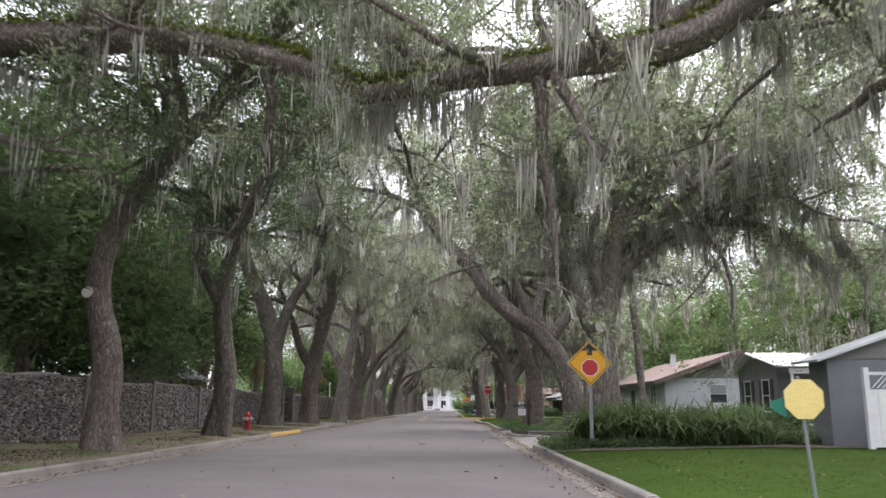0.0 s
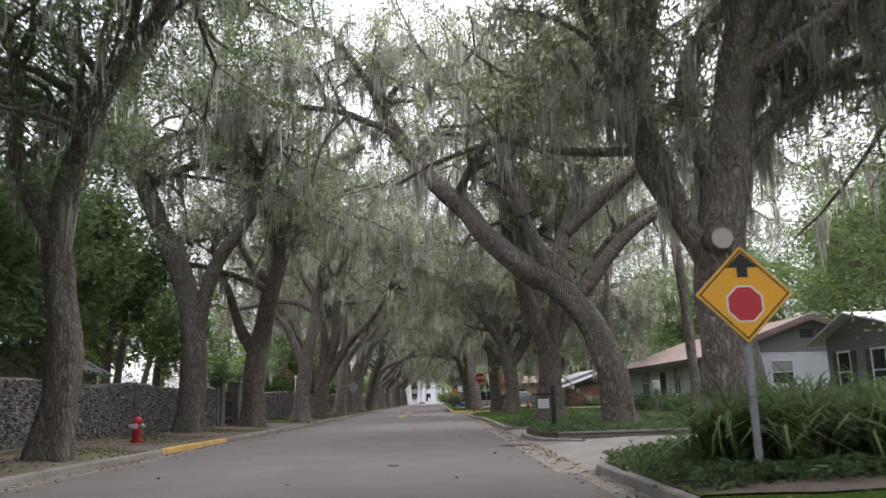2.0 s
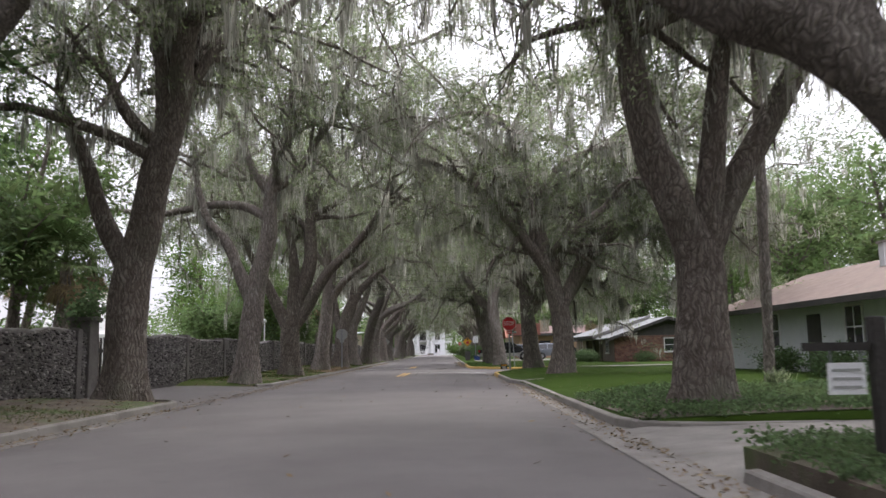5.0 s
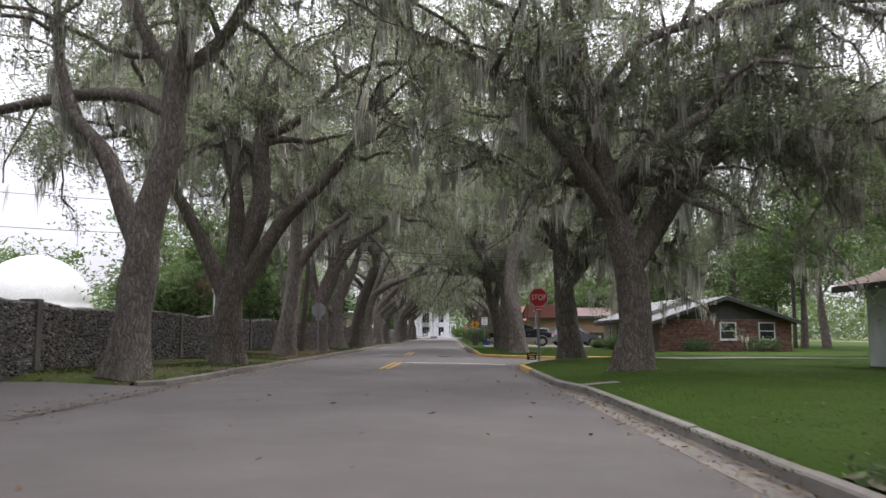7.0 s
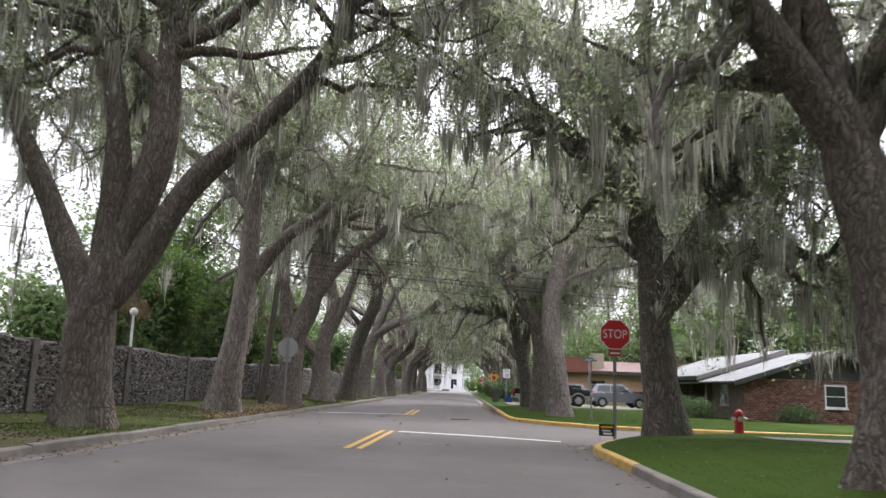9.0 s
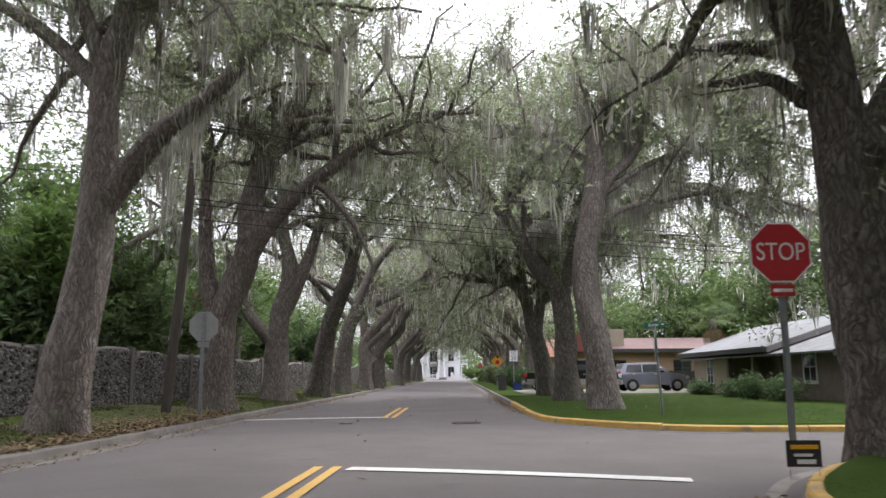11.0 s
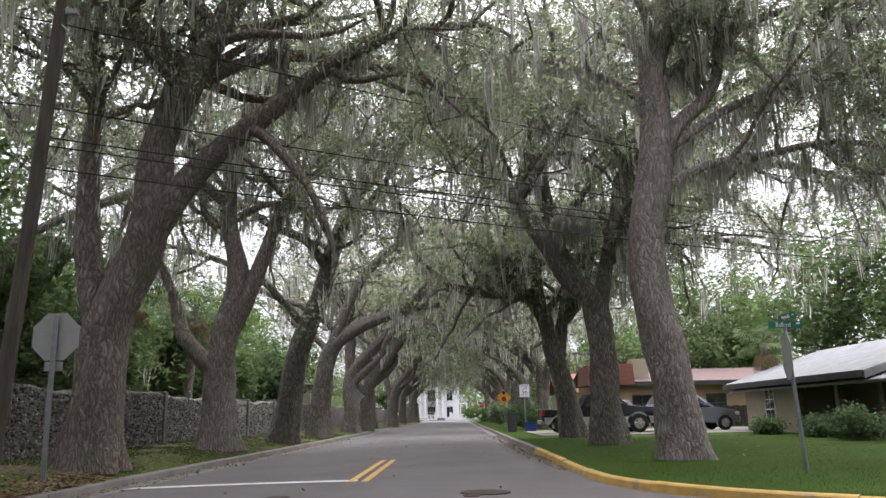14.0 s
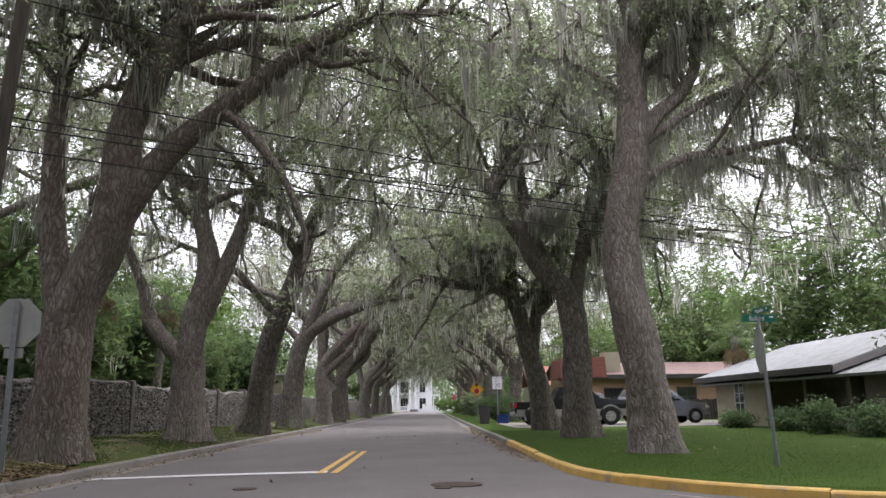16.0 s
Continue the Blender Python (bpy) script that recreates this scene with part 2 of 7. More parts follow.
M["rubble_piece"] = material("wall_stone_single", [(0.072, 0.065, 0.063), (0.165, 0.152, 0.146), (0.32, 0.302, 0.288)], scale=4, rough=0.95,
                             bump=0.7, bump_scale=40, random_by="object", vary=(0.12, 1.75))
M["sign_yellow"] = material("sign_yellow", [(0.72, 0.36, 0.015), (0.76, 0.39, 0.02)], scale=1, rough=0.45, bump=0.02, bump_scale=80)
M["sign_red"] = material("sign_red", [(0.42, 0.018, 0.025), (0.48, 0.025, 0.03)], scale=1, rough=0.4, bump=0.02, bump_scale=80)
M["sign_white"] = material("sign_white", [(0.68, 0.68, 0.68), (0.75, 0.75, 0.75)], scale=1, rough=0.45, bump=0.02, bump_scale=80)
M["sign_green"] = material("sign_green", [(0.01, 0.12, 0.085), (0.015, 0.15, 0.1)], scale=1, rough=0.45, bump=0.02, bump_scale=80)
M["black"] = material("black_paint", [(0.012, 0.012, 0.012), (0.02, 0.02, 0.02)], scale=3, rough=0.6, bump=0.05, bump_scale=60)
M["steel"] = material("galvanised_steel", [(0.2, 0.21, 0.22), (0.3, 0.31, 0.32)], scale=8, rough=0.55, bump=0.1, bump_scale=90, metal=0.6)
M["sign_back"] = material("weathered_aluminium", [(0.27, 0.275, 0.26), (0.36, 0.36, 0.345)], scale=3, rough=0.6, bump=0.05, bump_scale=60, metal=0.25)
M["pole_wood"] = material("utility_pole_wood", [(0.05, 0.04, 0.032), (0.1, 0.085, 0.07)], scale=3, rough=0.9, bump=0.6, bump_scale=14,
                          stretch=(4, 4, 0.4))
M["hydrant"] = material("hydrant_red", [(0.3, 0.014, 0.02), (0.42, 0.03, 0.035)], scale=6, rough=0.5, bump=0.15, bump_scale=50)
M["hydrant_cap"] = material("hydrant_white", [(0.45, 0.43, 0.4), (0.62, 0.6, 0.56)], scale=6, rough=0.5, bump=0.15, bump_scale=50)
M["white_wall"] = material("painted_block", [(0.5, 0.52, 0.53), (0.62, 0.64, 0.65)], scale=1.2, rough=0.8, bump=0.1, bump_scale=30)
M["grey_wall"] = material("grey_siding", [(0.15, 0.16, 0.165), (0.2, 0.21, 0.215)], scale=1.2, rough=0.8, bump=0.1, bump_scale=30)
M["gable_grey"] = material("gable_board", [(0.17, 0.16, 0.155), (0.24, 0.23, 0.22)], scale=2, rough=0.85, bump=0.2, bump_scale=12, stretch=(1, 1, 6))
M["trim_white"] = material("white_trim", [(0.6, 0.6, 0.6), (0.75, 0.75, 0.74)], scale=2, rough=0.6, bump=0.05, bump_scale=40)
M["trim_dark"] = material("dark_trim", [(0.04, 0.037, 0.035), (0.07, 0.065, 0.06)], scale=2, rough=0.7, bump=0.1, bump_scale=40)
M["shingle_brown"] = material("brown_shingle", [(0.14, 0.1, 0.083), (0.22, 0.165, 0.14)], scale=2, rough=0.95, bump=0.5, bump_scale=14, spots=(1.2, 0.6, (0.12, 0.11, 0.09)))
M["shingle_grey"] = material("grey_shingle", [(0.16, 0.165, 0.17), (0.26, 0.265, 0.27)], scale=2, rough=0.95, bump=0.5, bump_scale=14, spots=(1.2, 0.62, (0.1, 0.1, 0.095)))
M["metal_roof"] = material("metal_roof", [(0.45, 0.47, 0.48), (0.6, 0.62, 0.63)], scale=1, rough=0.45, bump=0.05, bump_scale=20, metal=0.3)
M["brick"] = material("house_brick", [(0.12, 0.06, 0.045), (0.2, 0.1, 0.075), (0.27, 0.16, 0.12)], scale=5, rough=0.9, bump=0.3, bump_scale=50, random_by="island")
M["mortar"] = material("brick_mortar", [(0.16, 0.13, 0.11), (0.22, 0.18, 0.155)], scale=3, rough=0.95, bump=0.3, bump_scale=50)
M["peach_wall"] = material("peach_stucco", [(0.36, 0.23, 0.15), (0.44, 0.29, 0.19)], scale=1, rough=0.9, bump=0.2, bump_scale=40)
M["tan_wall"] = material("tan_siding", [(0.32, 0.28, 0.2), (0.4, 0.35, 0.26)], scale=1, rough=0.85, bump=0.15, bump_scale=30)
M["red_roof"] = material("red_roof", [(0.17, 0.065, 0.048), (0.26, 0.1, 0.075)], scale=2, rough=0.85, bump=0.4, bump_scale=10, stretch=(1, 1, 5))
M["orange_tile"] = material("orange_roof_tile", [(0.24, 0.09, 0.06), (0.36, 0.145, 0.1)], scale=3, rough=0.85, bump=0.5, bump_scale=9, stretch=(6, 1, 1))
M["pink_roof"] = material("faded_red_roof", [(0.13, 0.085, 0.077), (0.19, 0.125, 0.113)], scale=2, rough=0.9, bump=0.4, bump_scale=12)
M["mansion_white"] = material("mansion_white", [(0.66, 0.67, 0.68), (0.78, 0.79, 0.8)], scale=0.8, rough=0.7, bump=0.05, bump_scale=20)
M["dome_white"] = material("white_membrane", [(0.62, 0.62, 0.58), (0.74, 0.74, 0.7)], scale=0.6, rough=0.6, bump=0.05, bump_scale=8)
M["timber"] = material("landscape_timber", [(0.1, 0.09, 0.08), (0.19, 0.17, 0.15), (0.26, 0.24, 0.21)], scale=2, rough=0.95, bump=0.6, bump_scale=14, stretch=(0.5, 5, 5))
M["dark_wood"] = material("dark_timber", [(0.02, 0.018, 0.016), (0.045, 0.04, 0.035)], scale=3, rough=0.85, bump=0.4, bump_scale=20)
M["iron"] = material("rusty_iron", [(0.03, 0.022, 0.018), (0.065, 0.045, 0.035)], scale=9, rough=0.8, bump=0.4, bump_scale=60, metal=0.4)
M["car_black"] = material("car_paint_black", [(0.012, 0.013, 0.015), (0.02, 0.021, 0.023)], scale=1, rough=0.2, bump=0.0)
M["car_silver"] = material("car_paint_silver", [(0.42, 0.41, 0.4), (0.5, 0.49, 0.48)], scale=1, rough=0.3, bump=0.0, metal=0.5)
M["car_blue"] = material("car_paint_blue_grey", [(0.27, 0.29, 0.33), (0.33, 0.35, 0.39)], scale=1, rough=0.25, bump=0.0, metal=0.5)
M["tyre"] = material("tyre_rubber", [(0.012, 0.012, 0.012), (0.025, 0.025, 0.025)], scale=5, rough=0.85, bump=0.2, bump_scale=60)
M["rim"] = material("alloy_rim", [(0.5, 0.5, 0.5), (0.62, 0.62, 0.62)], scale=5, rough=0.3, bump=0.0, metal=0.9)
M["tail_lamp"] = material("red_lamp", [(0.4, 0.01, 0.015), (0.5, 0.02, 0.02)], scale=5, rough=0.2, bump=0.0)
M["blue_bin"] = material("blue_plastic", [(0.01, 0.035, 0.14), (0.015, 0.045, 0.18)], scale=2, rough=0.45, bump=0.05, bump_scale=30)
M["dead_leaf"] = leafy("fallen_leaves", [(0.09, 0.06, 0.035), (0.16, 0.11, 0.06), (0.22, 0.16, 0.1)], 0.1, 2.0)
M["glass"] = glass("dark_glass")
M["cable"] = material("cable_black", [(0.012, 0.012, 0.012), (0.02, 0.02, 0.02)], scale=3, rough=0.7, bump=0.0)
M["cut_wood"] = material("sawn_wood", [(0.42, 0.38, 0.32), (0.58, 0.54, 0.47)], scale=9, rough=0.9, bump=0.3, bump_scale=40)


# ---- mesh tools ----
def mesh_from(name, V, quads=(), tris=(), mat=None, smooth=False):
    V = np.asarray(V, dtype=np.float32).reshape(-1, 3)
    Q = np.asarray(quads, dtype=np.int32).reshape(-1, 4)
    T = np.asarray(tris, dtype=np.int32).reshape(-1, 3)
    me = bpy.data.meshes.new(name)
    me.vertices.add(len(V))
    me.vertices.foreach_set("co", V.ravel())
    loops = np.concatenate([Q.ravel(), T.ravel()])
    me.loops.add(len(loops))
    me.loops.foreach_set("vertex_index", loops)
    me.polygons.add(len(Q) + len(T))
    starts = np.concatenate([np.arange(len(Q)) * 4, len(Q) * 4 + np.arange(len(T)) * 3]).astype(np.int32)
    me.polygons.foreach_set("loop_start", starts)
    me.update(calc_edges=True)
    me.validate()
    if smooth:
        me.polygons.foreach_set("use_smooth", np.ones(len(me.polygons), dtype=bool))
    if mat:
        me.materials.append(mat)
    return me


def thing(name, label, category, at=(0, 0, 0), turn=0.0, group="", kind=""):
    ob = new(name)
    ob.empty_display_size = 0.2
    ob.matrix_world = pose(*at, 0, 0, turn)
    return tagged(ob, label, category, group, kind)


def part(name, bm, mat, parent, label="", smooth=False, bevel=0.0):
    """One bmesh (or ready mesh) as one object under its thing."""
    if isinstance(bm, bpy.types.Mesh):
        me = bm
    else:
        if bevel:
            bmesh.ops.bevel(bm, geom=[e for e in bm.edges if e.calc_face_angle(0) > 0.5], offset=bevel, segments=2, affect="EDGES", profile=0.5)
        me = bpy.data.meshes.new(name)
        bm.to_mesh(me)
        bm.free()
        if smooth:
            for p in me.polygons:
                p.use_smooth = True
        me.materials.append(mat)
    ob = new(name, me)
    ob.parent = parent
    if label:
        ob["label"] = label
    return ob


def box(bm, x0, x1, y0, y1, z0, z1):
    m = Matrix.Translation(((x0 + x1) / 2, (y0 + y1) / 2, (z0 + z1) / 2)) @ Matrix.Diagonal((abs(x1 - x0), abs(y1 - y0), abs(z1 - z0), 1))
    bmesh.ops.create_cube(bm, size=1, matrix=m)
    return bm


def boxed(x0, x1, y0, y1, z0, z1):
    return box(bmesh.new(), x0, x1, y0, y1, z0, z1)


def rod(bm, a, b, r0, r1=None, sides=10):
    a, b = Vector(a), Vector(b)
    m = Matrix.Translation((a + b) / 2) @ (b - a).to_track_quat("Z", "Y").to_matrix().to_4x4()
    bmesh.ops.create_cone(bm, cap_ends=True, segments=sides, radius1=r0, radius2=r0 if r1 is None else r1, depth=(b - a).length, matrix=m)
    return bm


def prism(bm, outline, y0, y1, axis="y"):
    """Extrudes an outline of (a, z) between y0 and y1."""
    put = (lambda a, z, y: (a, y, z)) if axis == "y" else (lambda a, z, y: (y, a, z))
    f = [bm.verts.new(put(a, z, y0)) for a, z in outline]
    g = [bm.verts.new(put(a, z, y1)) for a, z in outline]
    bm.faces.new(f)
    bm.faces.new(g[::-1])
    for i in range(len(f)):
        j = (i + 1) % len(f)
        bm.faces.new((f[j], f[i], g[i], g[j]))
    bmesh.ops.recalc_face_normals(bm, faces=bm.faces)
    return bm


def catmull(P, n):
    P = np.asarray(P, float)
    Q = np.vstack([2 * P[0] - P[1], P, 2 * P[-1] - P[-2]])
    s = np.linspace(0, len(P) - 1 - 1e-6, n)
    i = s.astype(int)
    u = (s - i)[:, None]
    a, b, c, d = Q[i], Q[i + 1], Q[i + 2], Q[i + 3]
    return 0.5 * (2 * b + (c - a) * u + (2 * a - 5 * b + 4 * c - d) * u ** 2 + (3 * b - a - 3 * c + d) * u ** 3)


def tube(P, R, sides, flare=None):
    """Verts and quads of a tube along P with radii R."""
    P, R = np.asarray(P, float), np.asarray(R, float)
    n = len(P)
    t = np.gradient(P, axis=0)
    t /= np.linalg.norm(t, axis=1)[:, None] + 1e-9
    chord = P[-1] - P[0]
    ref = np.array([0.0, 1.0, 0.0]) if abs(chord[1]) < 0.6 * np.linalg.norm(chord) else np.array([1.0, 0.0, 0.0])
    u = np.cross(t, ref)
    u /= np.linalg.norm(u, axis=1)[:, None] + 1e-9
    v = np.cross(t, u)
    th = np.arange(sides) * 2 * np.pi / sides
    rad = R[:, None] * np.ones(sides)[None]
    if flare is not None:
        rad = rad * flare(np.arange(n)[:, None], th[None], P)
    V = P[:, None] + rad[..., None] * (np.cos(th)[None, :, None] * u[:, None] + np.sin(th)[None, :, None] * v[:, None])
    i = (np.arange(n - 1) * sides)[:, None]
    j = np.arange(sides)[None]
    k = (j + 1) % sides
    Q = np.stack([i + j, i + k, i + sides + k, i + sides + j], -1).reshape(-1, 4)
    return V.reshape(-1, 3), Q


class Geo:
    def __init__(self):
        self.v, self.q, self.t, self.n = [], [], [], 0

    def add(self, V, Q=None, T=None):
        if Q is not None and len(Q):
            self.q.append(np.asarray(Q) + self.n)
        if T is not None and len(T):
            self.t.append(np.asarray(T) + self.n)
        self.v.append(V)
        self.n += len(V)

    def mesh(self, name, mat, smooth=False):
        q = np.concatenate(self.q) if self.q else ()
        t = np.concatenate(self.t) if self.t else ()
        return mesh_from(name, np.concatenate(self.v), q, t, mat, smooth)


def leaves(rng, C, spread, per, size):
    """Pointed leaves scattered in clumps round the points C: two triangles each."""
    n = len(C) * per
    c = np.repeat(C, per, axis=0) + rng.normal(0, 1, (n, 3)) * np.array([spread, spread, spread * 0.6])
    a = rng.normal(0, 1, (n, 3))
    a[:, 2] *= 0.6
    a /= np.linalg.norm(a, axis=1)[:, None]
    b = np.cross(a, rng.normal(0, 1, (n, 3)))
    b /= np.linalg.norm(b, axis=1)[:, None]
    s = (size * rng.uniform(0.6, 1.4, n))[:, None]
    V = np.stack([c - a * s, c + b * s * 0.55, c + a * s, c - b * s * 0.55], 1).reshape(-1, 3)
    return V, np.arange(n * 4).reshape(-1, 4)


def leaf_tris(rng, C, spread, per, size):
    """Small narrow leaves in clumps round the points C: one triangle each."""
    n = len(C) * per
    c = np.repeat(C, per, axis=0) + rng.normal(0, 1, (n, 3)) * np.array([spread, spread, spread * 0.6])
    a = rng.normal(0, 1, (n, 3))
    a[:, 2] *= 0.6
    a /= np.linalg.norm(a, axis=1)[:, None]
    b = np.cross(a, rng.normal(0, 1, (n, 3)))
    b /= np.linalg.norm(b, axis=1)[:, None]
    s = (size * rng.uniform(0.6, 1.4, n))[:, None]
    V = np.stack([c - a * s - b * s * 0.35, c - a * s * 0.6 + b * s * 0.45, c + a * s], 1).reshape(-1, 3)
    return V, None, np.arange(n * 3).reshape(-1, 3)


def strands(rng, A, length, width, per, spread):
    """Hanging moss: tapered ragged strips below the anchors A."""
    n = len(A) * per
    off = rng.normal(0, 1, (n, 3))
    near = np.exp(-0.45 * (off[:, 0] ** 2 + off[:, 1] ** 2))
    ln = np.repeat(length * rng.gamma(2.6, 0.42, len(A)), per) * rng.uniform(0.55, 1.1, n) * (0.3 + 0.8 * near)
    base = np.repeat(A, per, axis=0) + off * np.array([spread, spread, 0.06])
    ln = np.minimum(ln, 1.25)
    th = rng.uniform(0, np.pi, n)
    d = np.stack([np.cos(th), np.sin(th), 0 * th], 1)
    w = (width * rng.uniform(0.5, 1.5, n))[:, None]
    sway = rng.normal(0, 0.05, (n, 3)) * ln[:, None] - off * spread * 0.5
    sway[:, 2] = 0
    base[:, 2] += rng.uniform(0, 0.05, n)
    tip = base + sway
    tip[:, 2] = base[:, 2] - ln
    mid = base + sway * 0.3 + rng.normal(0, 0.025, (n, 3))
    mid[:, 2] = base[:, 2] - ln * rng.uniform(0.25, 0.55, n)
    V = np.stack([base, mid - d * w, tip, mid + d * w], 1).reshape(-1, 3)
    return V, np.arange(n * 4).reshape(-1, 4), None


def unit(v):
    return v / (np.linalg.norm(v) + 1e-9)


# ---- oaks ----
def grow(rng, start, way, length, up, wobble=0.25, n=8):
    """A wandering branch from start: points along it."""
    P, d = [np.array(start, float)], unit(np.array(way, float))
    step = length / (n - 1)
    for k in range(n - 1):
        d = unit(d + rng.normal(0, wobble, 3) + np.array([0, 0, up]))
        P.append(P[-1] + d * step)
    return np.array(P)


def oak(name, base, stems, seed, r0=0.55, extra=3, side=1, fine=1.0, moss=1.0, leaf=1.0, top=13.0, bark="bark", low=5.6,
        leafmat="leaf", label="", fern=False, taper=0.74, reach=1.0, bare=6.6, over=True, limb=0.6, droop=0.35, slim=1.0, clad=True, long=1.0, sway=1.0):
    """A live oak hung with moss. stems: lists of (x, z) in the plane across the road, the first with the trunk; more limbs grow by chance."""
    rng = np.random.default_rng(seed)
    bx, by, bz = base
    tree = thing(name, label or "old live oak hung with grey Spanish moss beside the road", "tree", base, group="oaks along the avenue")
    wood, branches = Geo(), []

    def flare(i, th, P):
        z = P[:, 2][:, None]
        root = np.exp(-np.clip(z + 0.1, 0, 9) / 0.42) * (0.34 + 0.26 * np.cos(5 * th + seed) + 0.14 * np.cos(3 * th + 2.3 * seed))
        flute = 0.075 * np.sin(3 * th + z * 0.8 + seed) + 0.05 * np.sin(5 * th - z * 1.1 + 1.7 * seed) + 0.03 * np.sin(9 * th + z * 2.6 + seed)
        swell = 0.07 * np.sin(z * 1.9 + 2.1 * seed) * np.cos(th + seed) + 0.06 * np.sin(z * 3.7 + seed) * np.cos(2 * th - seed)
        return 1 + root + flute + swell

    fork = None
    for k, pts in enumerate(stems):
        P = np.array([(p[0] - bx, p[2] if len(p) > 2 else 0.0, p[1] - bz) for p in pts], float)
        deep = any(len(p) > 2 for p in pts)
        if k == 0:
            P[0] = (0, 0, -0.15)
        bend = rng.normal(0, 0.9) if k else rng.normal(0, 0.5)
        bend *= sway
        s = np.linspace(0, 1, len(P))
        if k == 0 and not deep:
            P[:, 1] = bend * np.clip((P[:, 2] - 3.5) / 8, 0, 1.2)
        elif k:
            near = min((C[i] for C, _, _ in branches for i in range(len(C))), key=lambda c: math.hypot(c[0] - P[0][0], c[2] - P[0][2]))
            P[0] = (near[0], 0.0, near[2])
            P[:, 1] = bend * s + near[1]
        C = catmull(P, max(16, int(len(P) * 7)))
        L = np.concatenate([[0], np.cumsum(np.linalg.norm(np.diff(C, axis=0), axis=1))])
        if k == 0:
            R = r0 * (1 - taper * (L / L[-1]) ** 1.1)
        else:
            R = r0 * limb * (slim if k > 1 else 1.0) * (1 - 0.78 * (L / L[-1]))
        R = np.maximum(R, 0.05)
        wood.add(*tube(C, R, 22 if k == 0 else 12, flare)[:2])
        branches.append((C, R, 0))
    trunk = branches[0][0]
    h = trunk[:, 2]
    # further main limbs, fanning over the road, along it and away from it
    for k in range(extra):
        outward = k in (1, 3) or (k == 0 and not over)
        z0 = low + rng.uniform(-0.4, 2.4) - (1.8 if outward else 0)
        i = int(np.argmin(abs(h - z0)))
        i = min(i, len(trunk) - 4)
        az = (k + rng.uniform(-0.3, 0.3)) / extra * 2 * np.pi + seed
        out = np.array([np.cos(az), np.sin(az), 0])
        if k == 0 and over:
            out = np.array([-side, rng.uniform(-0.5, 0.5), 0])
        if outward:
            out = np.array([side, rng.uniform(-0.8, 0.8), 0])
        out = unit(out)
        ln = rng.uniform(7, 10.5) * (reach if outward else 1.0)
        P = [trunk[i]]
        d = unit(out * 0.8 + np.array([0, 0, rng.uniform(0.6, 1.3)]))
        for q in range(8):
            drop = -0.10 if P[-1][2] > top - 3.5 else -0.03
            d = unit(d + rng.normal(0, 0.24, 3) + out * 0.09 + np.array([0, 0, drop]))
            P.append(P[-1] + d * ln / 8)
        C = catmull(P, 22)
        R = np.minimum(np.linspace(r0 * rng.uniform(0.3, 0.44), 0.05, 22), np.interp(i, range(len(trunk)), branches[0][1]) * 0.8)
        wood.add(*tube(C, R, 9))
        branches.append((C, R, 0))
    # second and third order
    second = []
    for b, (C, R, _) in enumerate(branches):
        clear = clad or b == 0
        ok = np.where((C[:, 2] > bare + (0 if clad or b else 3.0)) & (R < r0 * 0.8) & (clear | (abs(C[:, 0] - np.interp(C[:, 2], h, trunk[:, 0])) > 1.1)))[0]
        if not len(ok):
            continue
        count = int(np.clip(len(ok) * 0.55, 7, 13))
        for i in rng.choice(ok, count):
            t = unit(C[min(i + 1, len(C) - 1)] - C[max(i - 1, 0)])
            d = unit(np.cross(t, rng.normal(0, 1, 3)) * 1.1 + t * 0.6 + np.array([0, 0, 0.35]))
            P = grow(rng, C[i], d, rng.uniform(2.2, 4.8), -0.1 if rng.random() < droop else 0.04, 0.28, 7)
            r = np.linspace(min(R[i] * 0.6, 0.15), 0.028, 7)
            wood.add(*tube(P, r, 6))
            second.append((P, r))
        second.append((C[-8:], R[-8:]))
    clump, hang = [], []
    for P, r in second:
        for _ in range(5):
            i = rng.integers(2, len(P))
            d = rng.normal(0, 1, 3) + np.array([0, 0, 0.4])
            T = grow(rng, P[i], d, rng.uniform(0.9, 2.0), 0.0, 0.25, 4)
            if fine > 0.5:
                wood.add(*tube(T, [0.022, 0.018, 0.013, 0.008], 3))
            clump += [T[2], T[3], T[3] + rng.normal(0, 0.45, 3)]
            hang += [T[1], T[3]]
        hang += [p for p in P[1:]]
    for C, R, _ in branches[0 if clad else 2:]:
        for i in range(len(C)):
            if C[i, 2] > bare - 1.6 and R[i] < 0.22:
                for _ in range(3):
                    p = C[i] + (C[max(i - 1, 0)] - C[i]) * rng.random() - np.array([0, 0, R[i] * 0.7])
                    hang.append(p + rng.normal(0, 0.5, 3) * np.array([R[i], R[i], 0]))
    part("trunk", wood.mesh("trunk", M[bark], True), None, tree, "furrowed bark, forking into long crooked limbs")
    clump, hang = np.array(clump), np.array(hang)
    size = 0.056 / math.sqrt(fine)
    V, _, T = leaf_tris(rng, clump, 0.3, max(5, int(56 * leaf * fine)), size)
    part("crown", mesh_from("crown", V, (), T, M[leafmat]), None, tree, "small dark evergreen leaves with gaps of sky")
    hang = hang[rng.random(len(hang)) < min(1, 0.75 * moss)]
    grp = rng.random(len(hang)) < 0.42
    g = Geo()
    g.add(*strands(rng, hang[grp], 1.0 * long, 0.02 / math.sqrt(fine), max(3, int(18 * fine * moss)), 0.11))
    g.add(*strands(rng, hang[~grp], 0.5 * long, 0.019 / math.sqrt(fine), max(3, int(10 * fine * moss)), 0.15))
    part("moss", g.mesh("moss", M["moss"]), None, tree, "grey hanging Spanish moss")
